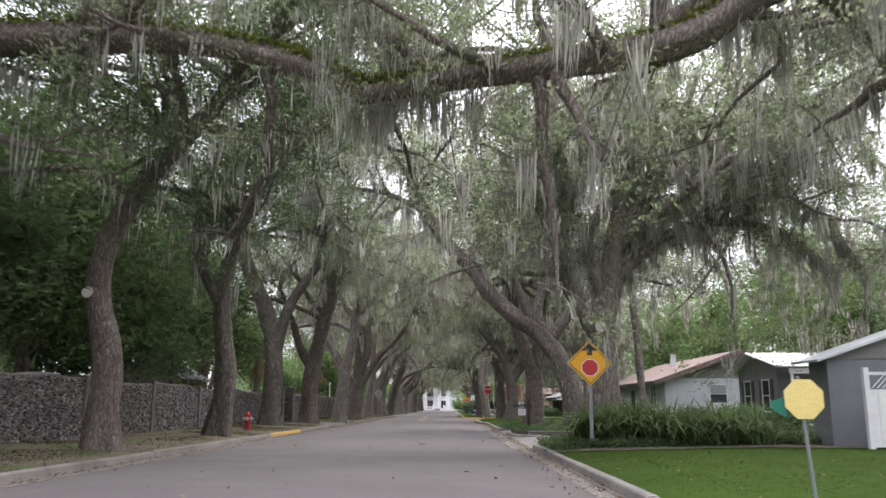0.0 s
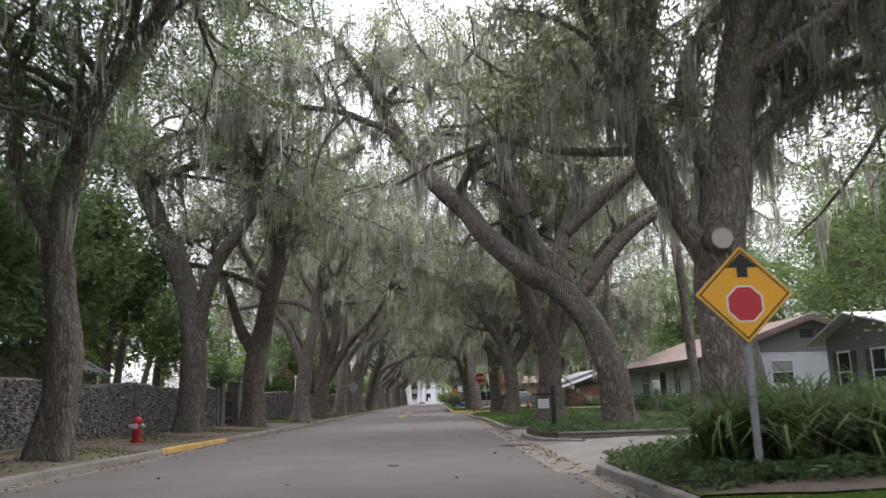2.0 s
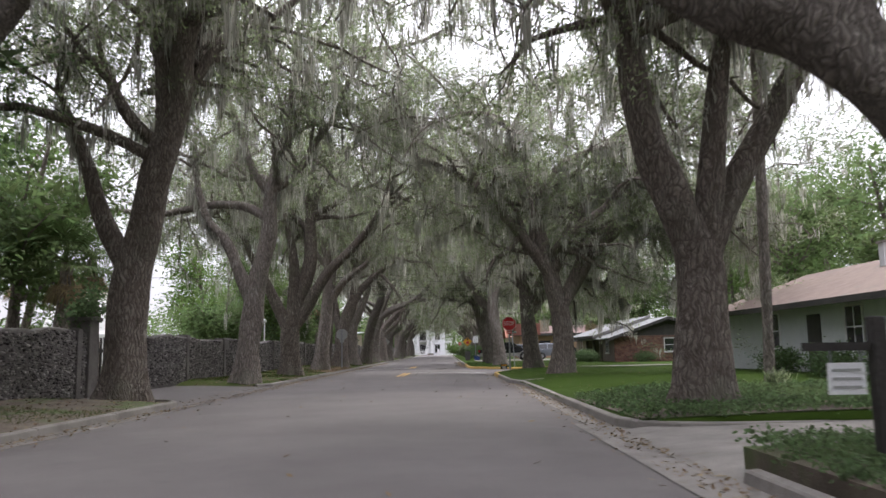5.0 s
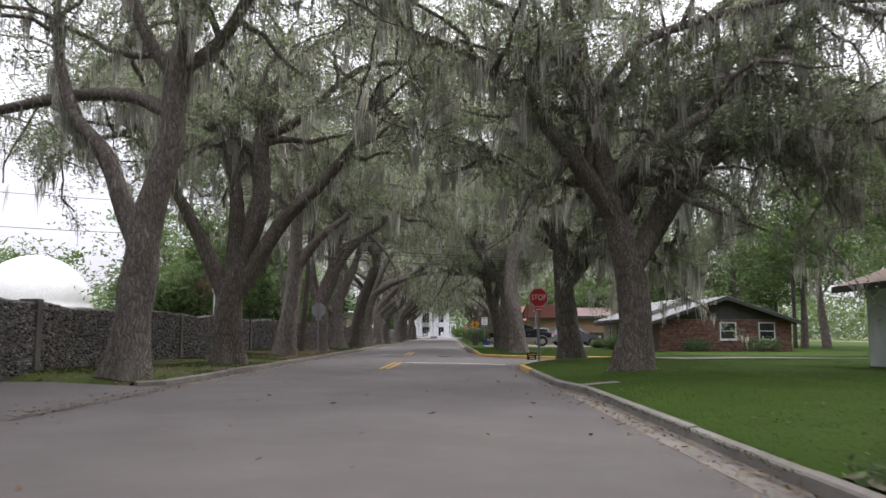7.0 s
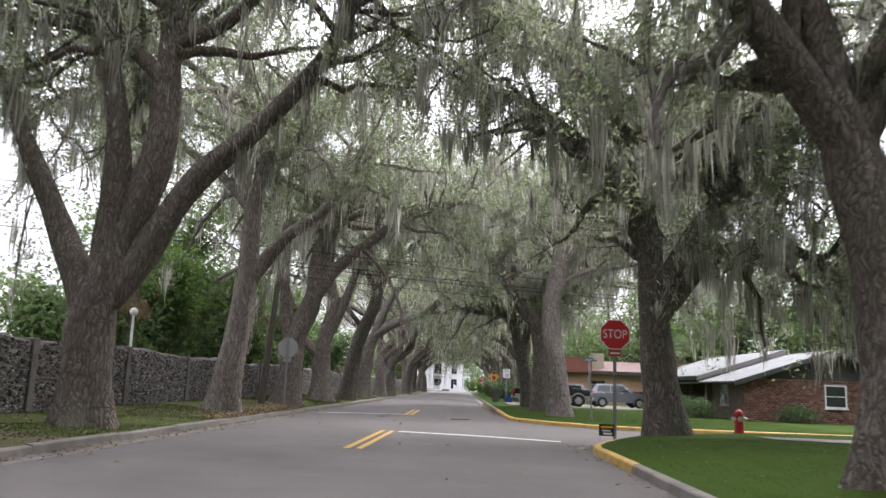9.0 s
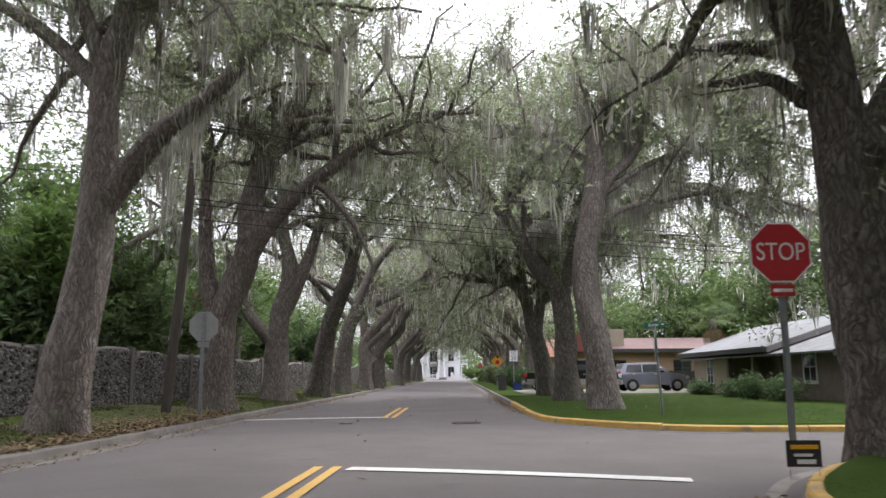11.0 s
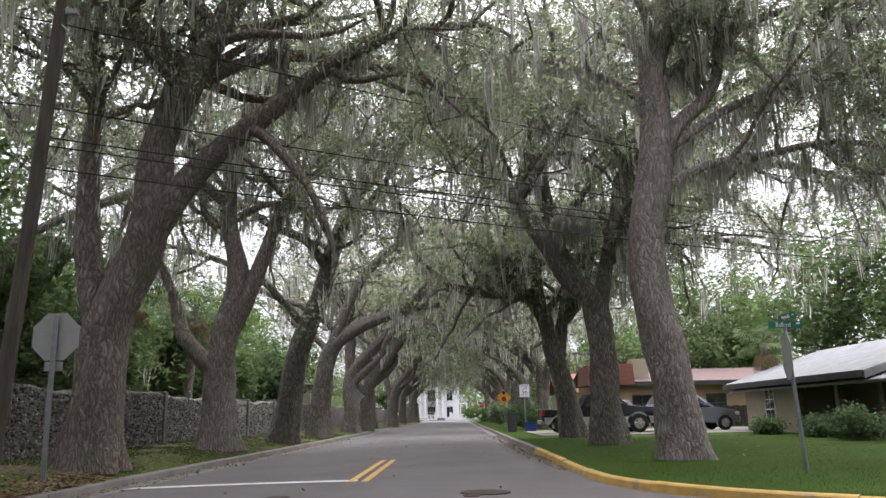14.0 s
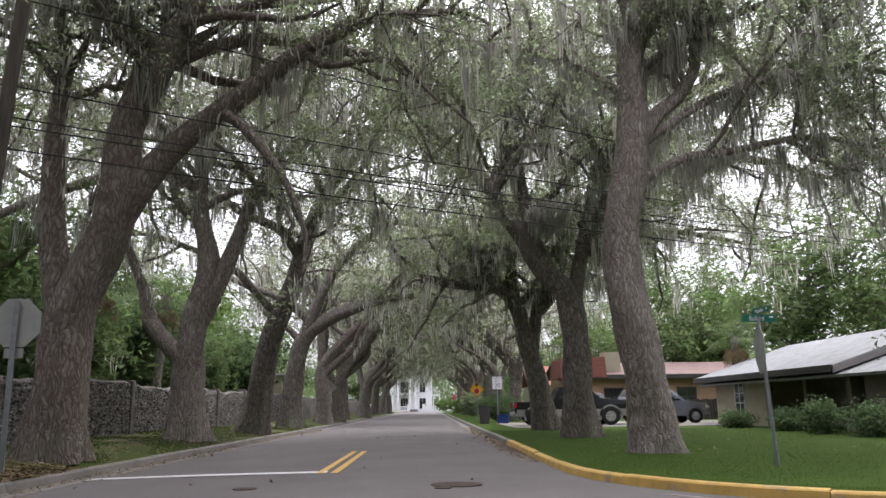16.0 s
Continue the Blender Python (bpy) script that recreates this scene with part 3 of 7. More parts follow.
    if fern:
        f = Geo()
        for C, R, _ in branches[:len(stems)]:
            top_side = C[3:] + np.array([0, 0, 1]) * R[3:, None] * 0.9
            V, Q = leaves(rng, catmull(top_side, len(top_side) * 4), 0.1, 50, 0.055)
            f.add(V, Q)
        part("fern", f.mesh("fern", M["fern"]), None, tree, "green resurrection fern along the limbs")
    return tree


# ---- ground, road, kerbs, lawns ----
LEFT, RIGHT, RIGHT_M, RIGHT_N = -6.28, 3.0, 2.68, 1.86


def grid_mesh(name, rows, mat):
    """Lofts a sheet through rows of points of one length."""
    R = np.array(rows, float)
    n, m = R.shape[:2]
    i = (np.arange(n - 1) * m)[:, None]
    j = np.arange(m - 1)[None]
    Q = np.stack([i + j, i + j + 1, i + m + j + 1, i + m + j], -1).reshape(-1, 4)
    me = mesh_from(name, R.reshape(-1, 3), Q, (), mat, True)
    return me


ground = tagged(new("ground", grid_mesh("ground", [[(x, y, -0.12) for x in (-900, -60, -20, 0, 20, 60, 900)]
                                                   for y in (-300, -30, 60, 150, 300, 1500)], M["far_ground"])),
                "level grassy land reaching to the horizon", "ground", kind="structure")


def crown_z(x, x0, x1):
    u = (x - x0) / (x1 - x0)
    return 0.06 * 4 * u * (1 - u)


rows = []
for y in np.arange(-30, 250, 2.0):
    r = RIGHT + (RIGHT_N - RIGHT) * min(1, max(0, (y - 85) / 8))
    rows.append([(LEFT + (r - LEFT) * k / 16, y, crown_z(k / 16, 0, 1)) for k in range(17)])
road = tagged(new("road", grid_mesh("road", rows, M["asphalt"])), "worn grey asphalt street", "road", kind="structure")
rows = [[(x, 68 + 16 * k / 10, 0.006) for k in range(11)] for x in np.concatenate([np.arange(2.62, 8, 0.8), np.arange(8, 120, 8)])]
tagged(new("road_side", grid_mesh("road_side", [r[::-1] for r in rows], M["asphalt"])), "narrow asphalt side street", "road", kind="structure")


def arc(cx, cy, r, a0, a1, n=9):
    return [(cx + r * math.cos(radians(a0 + (a1 - a0) * k / n)), cy + r * math.sin(radians(a0 + (a1 - a0) * k / n))) for k in range(n + 1)]


def resample(line, step):
    P = np.array(line, float)
    L = np.concatenate([[0], np.cumsum(np.linalg.norm(np.diff(P, axis=0), axis=1))])
    n = max(2, int(round(L[-1] / step)) + 1)
    s = np.linspace(0, L[-1], n)
    return np.stack([np.interp(s, L, P[:, 0]), np.interp(s, L, P[:, 1])], 1)


def kerb(name, line, inward, paint, label):
    """A kerb of cast lengths along a line; inward: +1 if the lawn lies to the line's right. paint(x, y) says which lengths are yellow."""
    k = tagged(new(name), label, "kerb", kind="structure")
    P = resample(line, 0.75)
    rng = np.random.default_rng(len(P))
    prof = [(-0.36, -0.1), (-0.36, 0.012), (-0.03, 0.0), (0.0, 0.02), (0.025, 0.125), (0.05, 0.145), (0.15, 0.155), (0.17, 0.14), (0.17, -0.1)]
    for a in range(0, len(P) - 1, 4):
        b = min(a + 4, len(P) - 1)
        S = P[a:b + 1].copy()
        t0, t1 = S[1] - S[0], S[-1] - S[-2]
        S[0] = S[0] + t0 / np.linalg.norm(t0) * 0.006
        S[-1] = S[-1] - t1 / np.linalg.norm(t1) * 0.006
        t = np.gradient(S, axis=0)
        t /= np.linalg.norm(t, axis=1)[:, None]
        nrm = np.stack([t[:, 1], -t[:, 0]], 1) * inward
        dz = rng.normal(0, 0.006)
        V = [(s[0] + q[0] * d, s[1] + q[1] * d, z + dz * (z > 0.05)) for s, q in zip(S, nrm) for d, z in prof]
        m = len(prof)
        Q = [(i * m + j, i * m + j + 1, (i + 1) * m + j + 1, (i + 1) * m + j) for i in range(len(S) - 1) for j in range(m - 1)]
        ends = [list(range(m)), [(len(S) - 1) * m + j for j in range(m)][::-1]]
        me = bpy.data.meshes.new("kerb_stone")
        me.from_pydata([tuple(v) for v in V], [], Q + ends)
        mid = S[len(S) // 2]
        me.materials.append(M["concrete"])
        me.materials.append(M["yellow_paint"])
        if paint(*mid):
            me.polygons.foreach_set("material_index", [int(2 < i % (m - 1) < m) for i in range(len(Q))] + [0, 0])
        bm = bmesh.new()
        bm.from_mesh(me)
        bmesh.ops.recalc_face_normals(bm, faces=bm.faces)
        bm.to_mesh(me)
        bm.free()
        ob = new("kerb_stone", me)
        ob.parent = k
    return k


left_a = [(LEFT, -30), (LEFT, 45.5)] + arc(LEFT - 1.5, 45.5, 1.5, 0, 70, 4)
left_b = arc(LEFT - 0.7, 56.4, 0.7, -70, 0, 4) + [(LEFT, 60), (LEFT, 240)]
kerb("kerb_left_south", left_a, -1, lambda x, y: 30 < y < 36.5, "concrete kerb with a yellow painted stretch")
kerb("kerb_left_north", left_b, -1, lambda x, y: False, "weathered concrete kerb")
right_a = [(RIGHT, -30), (RIGHT, 22.6)] + arc(RIGHT + 1.2, 22.6, 1.2, 180, 110, 4)
right_b = [(RIGHT + 1.0, 29.3), (RIGHT + 0.15, 30.6), (RIGHT, 32), (RIGHT, 33.6)]
right_c = [(9.0, 37.95), (4.3, 37.95), (3.5, 38.2), (3.1, 38.7), (RIGHT, 39.4), (RIGHT, 54.2), (RIGHT - 0.1, 55.2), (RIGHT_M, 56.6), (RIGHT_M, 65.6)] + arc(RIGHT_M + 6.2, 65.6, 6.2, 180, 90, 9) + [(40, 71.8)]
right_d = [(40, 76.2), (6.2, 76.5)] + [(6.2 - 4.34 * math.sin(radians(a)), 82.0 - 5.5 * math.cos(radians(a))) for a in range(10, 100, 10)] + [(RIGHT_N, 90), (RIGHT_N, 240)]
kerb("kerb_right_south", right_a, 1, lambda x, y: False, "concrete kerb beside a lawn")
kerb("kerb_right_island", right_b, 1, lambda x, y: False, "short concrete kerb beside a planted bed")
kerb("kerb_right_corner", right_c, 1, lambda x, y: y > 63.6, "concrete kerb, yellow round the corner")
kerb("kerb_right_north", right_d, 1, lambda x, y: x < 13 and y < 92, "yellow kerb round the far corner of the side street")


def hill(x, y):
    """Height of the verges: a low swell away from the kerbs."""
    e = noise.noise(Vector((x * 0.25, y * 0.25, 0))) * 0.05
    north = min(1.0, max(0.0, (y - 72) / 6))
    if x < 0:
        d = max(0.0, LEFT - 0.17 - x)
        swell = 0.17 + 0.1 * north
        if 44 < y < 60:
            # the verge runs out level with the drive
            t = min(1.0, max(0.0, (y - 55.6) / 1.6)) if y > 51 else min(1.0, max(0.0, (46.8 - y) / 1.6))
            return 0.03 + (0.11 + swell * (1 - math.exp(-d / 1.6)) + e * min(1, d)) * t
    else:
        d = max(0.0, x - RIGHT - 0.17)
        swell = 0.17 - 0.16 * north
        e *= 1 - 0.7 * north
    return 0.14 + swell * (1 - math.exp(-d / 1.6)) + e * min(1, d)


def lawn(name, line, target, mat, label, n=26, power=2.0):
    rows = []
    for p, q in zip(line, target):
        row = []
        for k in range(n):
            u = (k / (n - 1)) ** power
            x, y = p[0] + (q[0] - p[0]) * u, p[1] + (q[1] - p[1]) * u
            row.append((x, y, 0.13 if k == 0 else hill(x, y)))
        rows.append(row)
    return tagged(new(name, grid_mesh(name, rows, mat)), label, "lawn", kind="structure")


def inset(line, d, step=0.7):
    P = resample(line, step)
    t = np.gradient(P, axis=0)
    t /= np.linalg.norm(t, axis=1)[:, None]
    return P + np.stack([t[:, 1], -t[:, 0]], 1) * d


def toward(P, x, y0, y1):
    s = np.linspace(0, 1, len(P))
    return np.stack([np.full(len(P), x), y0 + (y1 - y0) * s], 1)


LA, LB = inset(left_a, -0.165), inset(left_b, -0.165, 1.2)
lawn("verge_left_south", LA, toward(LA, -60, -30, 47), M["soil"], "bare leaf-strewn verge with thin grass")
lawn("verge_left_north", LB, toward(LB, -60, 55, 240), M["verge"], "shaded verge of thin grass and soil")
RA, RC, RD = inset(right_a, 0.165), inset(right_c, 0.165), inset(right_d, 0.165, 1.0)
lawn("lawn_south", RA, toward(RA, 60, -30, 24.0), M["lawn"], "mown green front lawn")
lawn("lawn_corner", RC, toward(RC, 60, 38, 71.6), M["lawn"], "mown green corner lawn")
lawn("lawn_north", RD, toward(RD, 60, 77.7, 240), M["lawn"], "mown green lawn under the oaks")
# concrete drives
for nm, y0, y1, x1 in (("driveway_south", 23.6, 30.5, 26), ("driveway_middle", 30.5, 37.9, 16)):
    tagged(new(nm, grid_mesh(nm, [[(x, y, -0.012 + 0.06 * min(1, (x - 2.7) / 0.5) + 0.09 * min(1, max(0, (x - 2.7) / 2.5)) + (0.003 if nm == "driveway_south" else 0)) for y in np.linspace(y0 - 0.8, y1 + 0.5, 10)]
                                  for x in np.linspace(2.72, x1, 24)][::-1], M["concrete"])), "pale concrete driveway", "driveway", kind="structure")
tagged(new("driveway_left", grid_mesh("driveway_left", [[(x, y, 0.02 + 0.1 * min(1, max(0, (-x - 6) / 3))) for y in np.linspace(44.5, 57, 10)]
                                                        for x in np.linspace(-40, -5.9, 24)][::-1], M["asphalt"])), "old asphalt driveway apron", "driveway", kind="structure")
tagged(new("driveway_north", grid_mesh("driveway_north", [[(x, y, 0.175) for y in np.linspace(103.5, 114, 8)]
                                                          for x in np.linspace(3.4, 22, 12)][::-1], M["concrete"])), "concrete parking strip between the lawns", "driveway", kind="structure")

for nm, y0, y1, x0, x1, lift in (("walk_corner", 55.0, 55.5, 2.92, 3.9, 0.004), ("walk_side", 68.2, 69.45, 7.2, 40, 0.02)):
    tagged(new(nm, grid_mesh(nm, [[(x, y, hill(x, y) + lift) for y in np.linspace(y0, y1, 4)] for x in np.linspace(x0, x1, 60)][::-1], M["concrete"])),
           "narrow concrete footpath across the lawn", "path", kind="structure")
tagged(new("gutter_right", grid_mesh("gutter_right", [[(x, y, 0.024 - 0.03 * (x - 2.42)) for y in np.linspace(22.4, 39.6, 12)] for x in (2.42, 2.6, 2.86)][::-1], M["concrete"])),
       "concrete gutter strip past the driveways", "gutter", kind="structure")

# road markings
def stripe(name, pts, mat, label, category="road marking"):
    bm = bmesh.new()
    bm.faces.new([bm.verts.new((x, y, crown_z(x, LEFT, RIGHT) + 0.011)) for x, y in pts])
    bmesh.ops.triangulate(bm, faces=bm.faces)
    me = bpy.data.meshes.new(name)
    bm.to_mesh(me)
    me.materials.append(mat)
    return tagged(new(name, me), label, category, kind="structure")


def lane(name, x0, y0, x1, y1, w, mat, label):
    """A painted line in short lengths that follow the crown of the road."""
    n = max(1, int(math.hypot(x1 - x0, y1 - y0) / 0.6))
    d = Vector((x1 - x0, y1 - y0)).normalized()
    q = Vector((d.y, -d.x)) * w / 2
    rows = []
    for k in range(n + 1):
        c = Vector((x0, y0)).lerp(Vector((x1, y1)), k / n)
        rows.append([(*(c - q), crown_z(c.x, LEFT, RIGHT) + 0.014), (*(c + q), crown_z(c.x, LEFT, RIGHT) + 0.014)])
    tagged(new(name, grid_mesh(name, [r for r in rows], mat)), label, "road marking", kind="structure")


lane("stop_line_south", -1.55, 70.0, 2.45, 69.2, 0.32, M["line_white"], "worn white stop line")
lane("stop_line_north", -6.0, 81.55, -2.1, 81.75, 0.34, M["line_white"], "worn white stop line")
for dx in (0, 0.24):
    lane("centre_line_south", -1.95 + dx, 70.2, -2.05 + dx, 64.3, 0.12, M["line_yellow"], "short double yellow centre line")
    lane("centre_line_north", -2.2 + dx, 81.5, -2.22 + dx, 88.0, 0.12, M["line_yellow"], "short double yellow centre line")
lane("stop_line_side", 4.2, 77.0, 6.4, 76.4, 0.3, M["line_white"], "worn white stop line at the side street")

# manhole covers and small road repairs
def cover(x, y, r, label):
    c = thing("manhole_cover", label, "manhole cover", (x, y, crown_z(x, LEFT, RIGHT) - 0.02))
    bm = bmesh.new()
    rod(bm, (0, 0, 0), (0, 0, 0.032), r, r, 28)
    part("rim", bm, M["iron"], c)
    bm = bmesh.new()
    bmesh.ops.create_circle(bm, cap_ends=True, segments=28, radius=r * 0.93, matrix=Matrix.Translation((0, 0, 0.036)))
    for q in range(3):
        bmesh.ops.inset_region(bm, faces=[max(bm.faces, key=lambda f: f.calc_area())], thickness=r * 0.14, depth=-0.006 * (-1) ** q)
    part("lid", bm, M["iron"], c)


cover(0.0, 79.45, 0.36, "round iron manhole cover set in the asphalt")
cover(2.42, 29.9, 0.37, "round iron drain cover set in the road edge")
for x, y, r in ((-0.25, 24.3, 0.1), (-2.9, 79.2, 0.16), (-0.2, 79.0, 0.12)):
    cover(x, y, r, "small iron valve cover in the asphalt")


# ---- oaks: the avenue ----
OAKS = [
    # key, x, y, base height, radius, stems
    ("F0", 5.05, 21.9, 0.3, 0.46, [[(5.05, 0.3), (5.0, 2.6), (5.15, 3.9), (5.5, 5.9), (5.9, 7.9), (6.0, 9.4), (6.2, 11.6)],
                                   [(5.0, 2.8), (4.5, 3.9), (4.05, 4.7), (3.66, 5.9), (3.2, 7.6), (2.6, 9.6)], [(5.3, 4.6), (6.6, 5.9), (8.2, 6.6), (10.4, 6.4), (12.0, 5.2)], [(5.5, 5.6), (7.2, 7.2), (9.4, 7.8), (11.6, 6.8), (12.8, 5.0)], [(4.6, 4.2), (3.9, 6.2), (4.4, 8.0), (5.6, 9.4)], [(5.2, 4.2), (4.7, 6.0), (5.6, 7.6), (7.4, 8.4)],
                                   [(5.6, 6.2), (7.4, 8.6), (9.6, 10.2), (12.4, 10.6)]]),
    ("L0", -7.4, 17.6, 0.3, 0.36, [[(-7.4, 0.2), (-7.4, 2.2), (-7.8, 3.8), (-7.7, 5.0), (-7.2, 6.2), (-6.3, 7.3), (-5.3, 8.5), (-4.5, 9.9), (-3.2, 11.0)]]),
    ("L1", -7.25, 26.2, 0.3, 0.38, [[(-7.3, 0.3), (-7.1, 2.5), (-7.4, 4.9), (-6.9, 7.4), (-5.9, 9.5), (-4.4, 11.8)],
                                    [(-7.4, 4.6), (-8.2, 6.5), (-8.3, 8.8), (-9.2, 11)]]),
    ("L2", -8.45, 39.0, 0.3, 0.48, [[(-8.3, 0.3), (-8.4, 3.7), (-8.9, 6.0), (-9.9, 8.2), (-10.9, 10.4), (-11.8, 11.4), (-11.3, 13.7), (-10.2, 16.3)],
                                    [(-8.4, 3.2), (-7.7, 6.2), (-6.3, 8.4), (-6.1, 10.1), (-7.0, 12.4), (-7.5, 14.7), (-7.0, 17.6)]]),
    ("L3", -7.85, 46.0, 0.3, 0.52, [[(-7.9, 0.4), (-7.7, 3.0), (-7.2, 5.3), (-6.6, 7.8), (-6.2, 10.2), (-4.3, 12.2), (-2.6, 13.2)],
                                   [(-6.8, 7.0), (-7.0, 9.1), (-7.5, 11.3), (-7.9, 12.7)], [(-7.7, 3.2), (-8.4, 4.6), (-9.0, 6.4), (-9.9, 8.4)]]),
    ("L4", -7.55, 57.0, 0.3, 0.47, [[(-7.4, 0.4), (-7.3, 2.7), (-7.2, 3.8), (-6.7, 5.7), (-6.6, 7.5), (-6.2, 9.4), (-5.2, 11.5)],
                                    [(-7.25, 3.2), (-7.7, 4.2), (-8.3, 5.6), (-9.2, 6.7), (-9.7, 8.5), (-9.8, 10.4)]]),
    ("L5", -7.43, 65.3, 0.3, 0.5, [[(-7.43, 0.3), (-7.45, 2.1), (-7.2, 3.3), (-6.5, 5.7), (-6.5, 7.9), (-6.35, 10.1)],
                                  [(-7.5, 2.2), (-8.4, 4.3), (-9.4, 6.1), (-10.0, 7.4), (-10.9, 8.1)], [(-7.25, 2.5), (-6.8, 3.2), (-5.6, 5.2), (-4.3, 6.5), (-3.15, 7.95), (-2.5, 9.3), (-2.1, 10.4)],
                                  [(-7.3, 3.0), (-7.25, 5.7), (-7.6, 7.8), (-8.1, 10.2)]]),
    ("L6", -7.35, 74.2, 0.3, 0.45, [[(-7.3, 0.4), (-7.1, 2.5), (-6.9, 4.3), (-6.9, 6.7), (-6.4, 8.9), (-6.3, 10.7)], [(-6.9, 4.3), (-5.8, 5.7), (-4.6, 6.6), (-3, 8.6)]]),
    ("L7", -7.25, 82.9, 0.38, 0.5, [[(-7.2, 0.4), (-7.2, 1.9), (-7.1, 3.0), (-6.5, 4.8), (-6.3, 6.6), (-5.6, 8.3), (-5.0, 9.5), (-4.2, 11.4)],
                                    [(-7.2, 2.4), (-7.7, 4.6), (-7.8, 6.6), (-7.8, 8.5), (-8.6, 10.4)],
                                    [(-6.6, 4.5), (-6.0, 5.5), (-5.3, 6.3), (-4.0, 7.4), (-2.9, 8.3), (-1.7, 9.0), (0.3, 9.2)]]),
    ("L8", -7.4, 91.3, 0.38, 0.5, [[(-7.4, 0.4), (-7.4, 3.2), (-7.0, 5.4), (-7.3, 7.2), (-7.2, 9.7)], [(-7.4, 3.2), (-6.5, 5.3), (-5.7, 7.7), (-5.0, 8.8), (-3.6, 10.4)],
                                  [(-7.5, 2.3), (-8.6, 3.6), (-9.0, 4.7), (-9.8, 6.6)]]),
    ("L9", -7.1, 98.5, 0.38, 0.5, [[(-7.0, 0.4), (-6.5, 3.8), (-5.7, 5.8), (-5.2, 7.8), (-4.3, 9.9), (-2.0, 12.6)]]),
    ("L10", -7.2, 107.0, 0.3, 0.55, [[(-7.1, 0.3), (-6.8, 3.9), (-5.4, 5.4), (-3.1, 6.3), (-1.1, 6.6)], [(-6.8, 3.6), (-5.1, 7.9), (-2.2, 10.3), (0.7, 9.9)]]),
    ("D0", 6.0, 33.7, 0.35, 0.45, [[(6.0, 0.5), (5.8, 2.0, 0.1), (5.25, 3.6, 0.3), (4.4, 4.65, 0.6), (3.6, 5.2, 1.0), (2.4, 6.55, 2.0), (1.75, 7.7, 3.0), (0.6, 9.0, 3.8), (-0.28, 10.4, 4.4), (-1.15, 12.0, 4.8), (-1.4, 13.3, 4.8), (-0.9, 14.4, 4.4)],
                                   [(4.5, 4.7), (3.9, 5.9), (3.4, 7.2), (2.8, 7.9), (2.3, 8.1)], [(5.0, 4.3), (4.5, 5.4), (4.97, 6.85), (5.44, 8.2), (5.3, 9.85), (5.86, 11.0), (6.7, 11.8)], [(3.6, 6.9), (3.06, 8.7), (3.54, 10.4), (4.44, 12.1)],
                                   [(5.3, 4.3), (6.7, 6.1), (8.4, 7.0), (10.6, 6.6)], [(5.3, 6.0), (7.0, 8.2), (9.2, 9.2), (11.8, 8.6)]]),
    ("D1", 4.86, 40.4, 0.35, 0.48, [[(4.85, 0.6), (4.95, 2.7), (4.6, 3.9), (4.15, 5.2), (3.9, 6.8), (3.8, 7.9), (3.3, 10)], [(5.0, 2.7), (5.7, 4.2), (6.3, 5.2), (7.6, 7.2), (9.2, 8.4), (11.5, 8.7), (13.6, 8.2)],
                                    [(5.0, 2.9), (5.2, 4.0), (5.5, 6.5), (6.0, 9.5)]]),
    ("B2", 5.25, 59.5, 0.3, 0.48, [[(5.3, 0.3), (5.3, 2.4), (5.1, 3.5), (4.5, 5.9), (3.9, 9.9)], [(5.3, 2.9), (6.2, 5.2), (7.0, 8.5)], [(5.3, 3.2), (7.0, 5.6), (9.4, 7.0), (12.0, 7.2)], [(4.9, 4.4), (3.4, 6.4), (1.2, 8.6), (-1.0, 9.6)], [(6.2, 5.2), (8.0, 6.6), (10.0, 6.2), (11.6, 4.8)], [(5.1, 4.6), (6.5, 7.4), (9.0, 8.4), (12.0, 7.2), (13.6, 5.8)]]),
    ("B1", 5.2, 70.0, 0.3, 0.48, [[(5.1, 0.2), (5.0, 2.5), (4.8, 4.7), (4.6, 7.0), (4.9, 10)], [(4.9, 3.6), (6.4, 6.2), (8.2, 8.2)], [(5.0, 3.2), (6.3, 4.7), (7.8, 5.2), (9.4, 4.8), (10.8, 3.6)], [(4.8, 5.0), (3.6, 7.2), (1.6, 9.0), (-0.6, 9.8)], [(4.8, 6.2), (7.0, 8.8), (10.2, 10.2), (14, 10.4)]]),
    ("R8", 4.45, 84.9, 0.14, 0.47, [[(4.45, 0.1), (4.24, 1.9), (3.96, 3.4), (3.9, 4.8), (4.2, 6.3), (4.36, 7.6), (4.4, 9.1), (4.85, 10.6), (5.0, 12.6)],
                                  [(4.3, 6.3), (4.8, 7.5), (5.45, 8.1), (5.9, 8.9), (5.86, 9.9), (5.4, 10.6), (5.6, 12.0)], [(4.2, 5.9), (5.5, 6.6), (6.5, 6.75), (8.4, 7.1), (10.2, 6.8), (12.2, 6.0)], [(4.5, 8.6), (6.6, 10.0), (9.6, 10.8), (13.0, 10.2)], [(4.5, 7.0), (6.6, 8.2), (9.6, 8.8), (13.0, 8.0)], [(4.6, 9.8), (7.4, 12.0), (11.0, 12.8)], [(4.3, 8.0), (3.0, 8.9), (1.2, 9.4), (-1.2, 9.6)]]),
    ("R9", 4.4, 93.0, 0.14, 0.5, [[(4.3, 0.1), (4.3, 2.5), (4.1, 4.6), (3.3, 5.6), (1.3, 8.7), (-1.3, 11.2)], [(4.2, 3.9), (4.8, 6.8), (5.6, 9.6)], [(4.7, 6.2), (7, 8.4), (10, 9.2), (13.4, 8.4)], [(4.8, 6.8), (7.0, 10.2), (10, 12.2), (13, 12.6)], [(5.2, 8.5), (6.6, 11.4), (8.4, 13.4)], [(3.3, 5.6), (2.7, 8.5), (2.4, 11.4), (3.2, 13.4)]]),
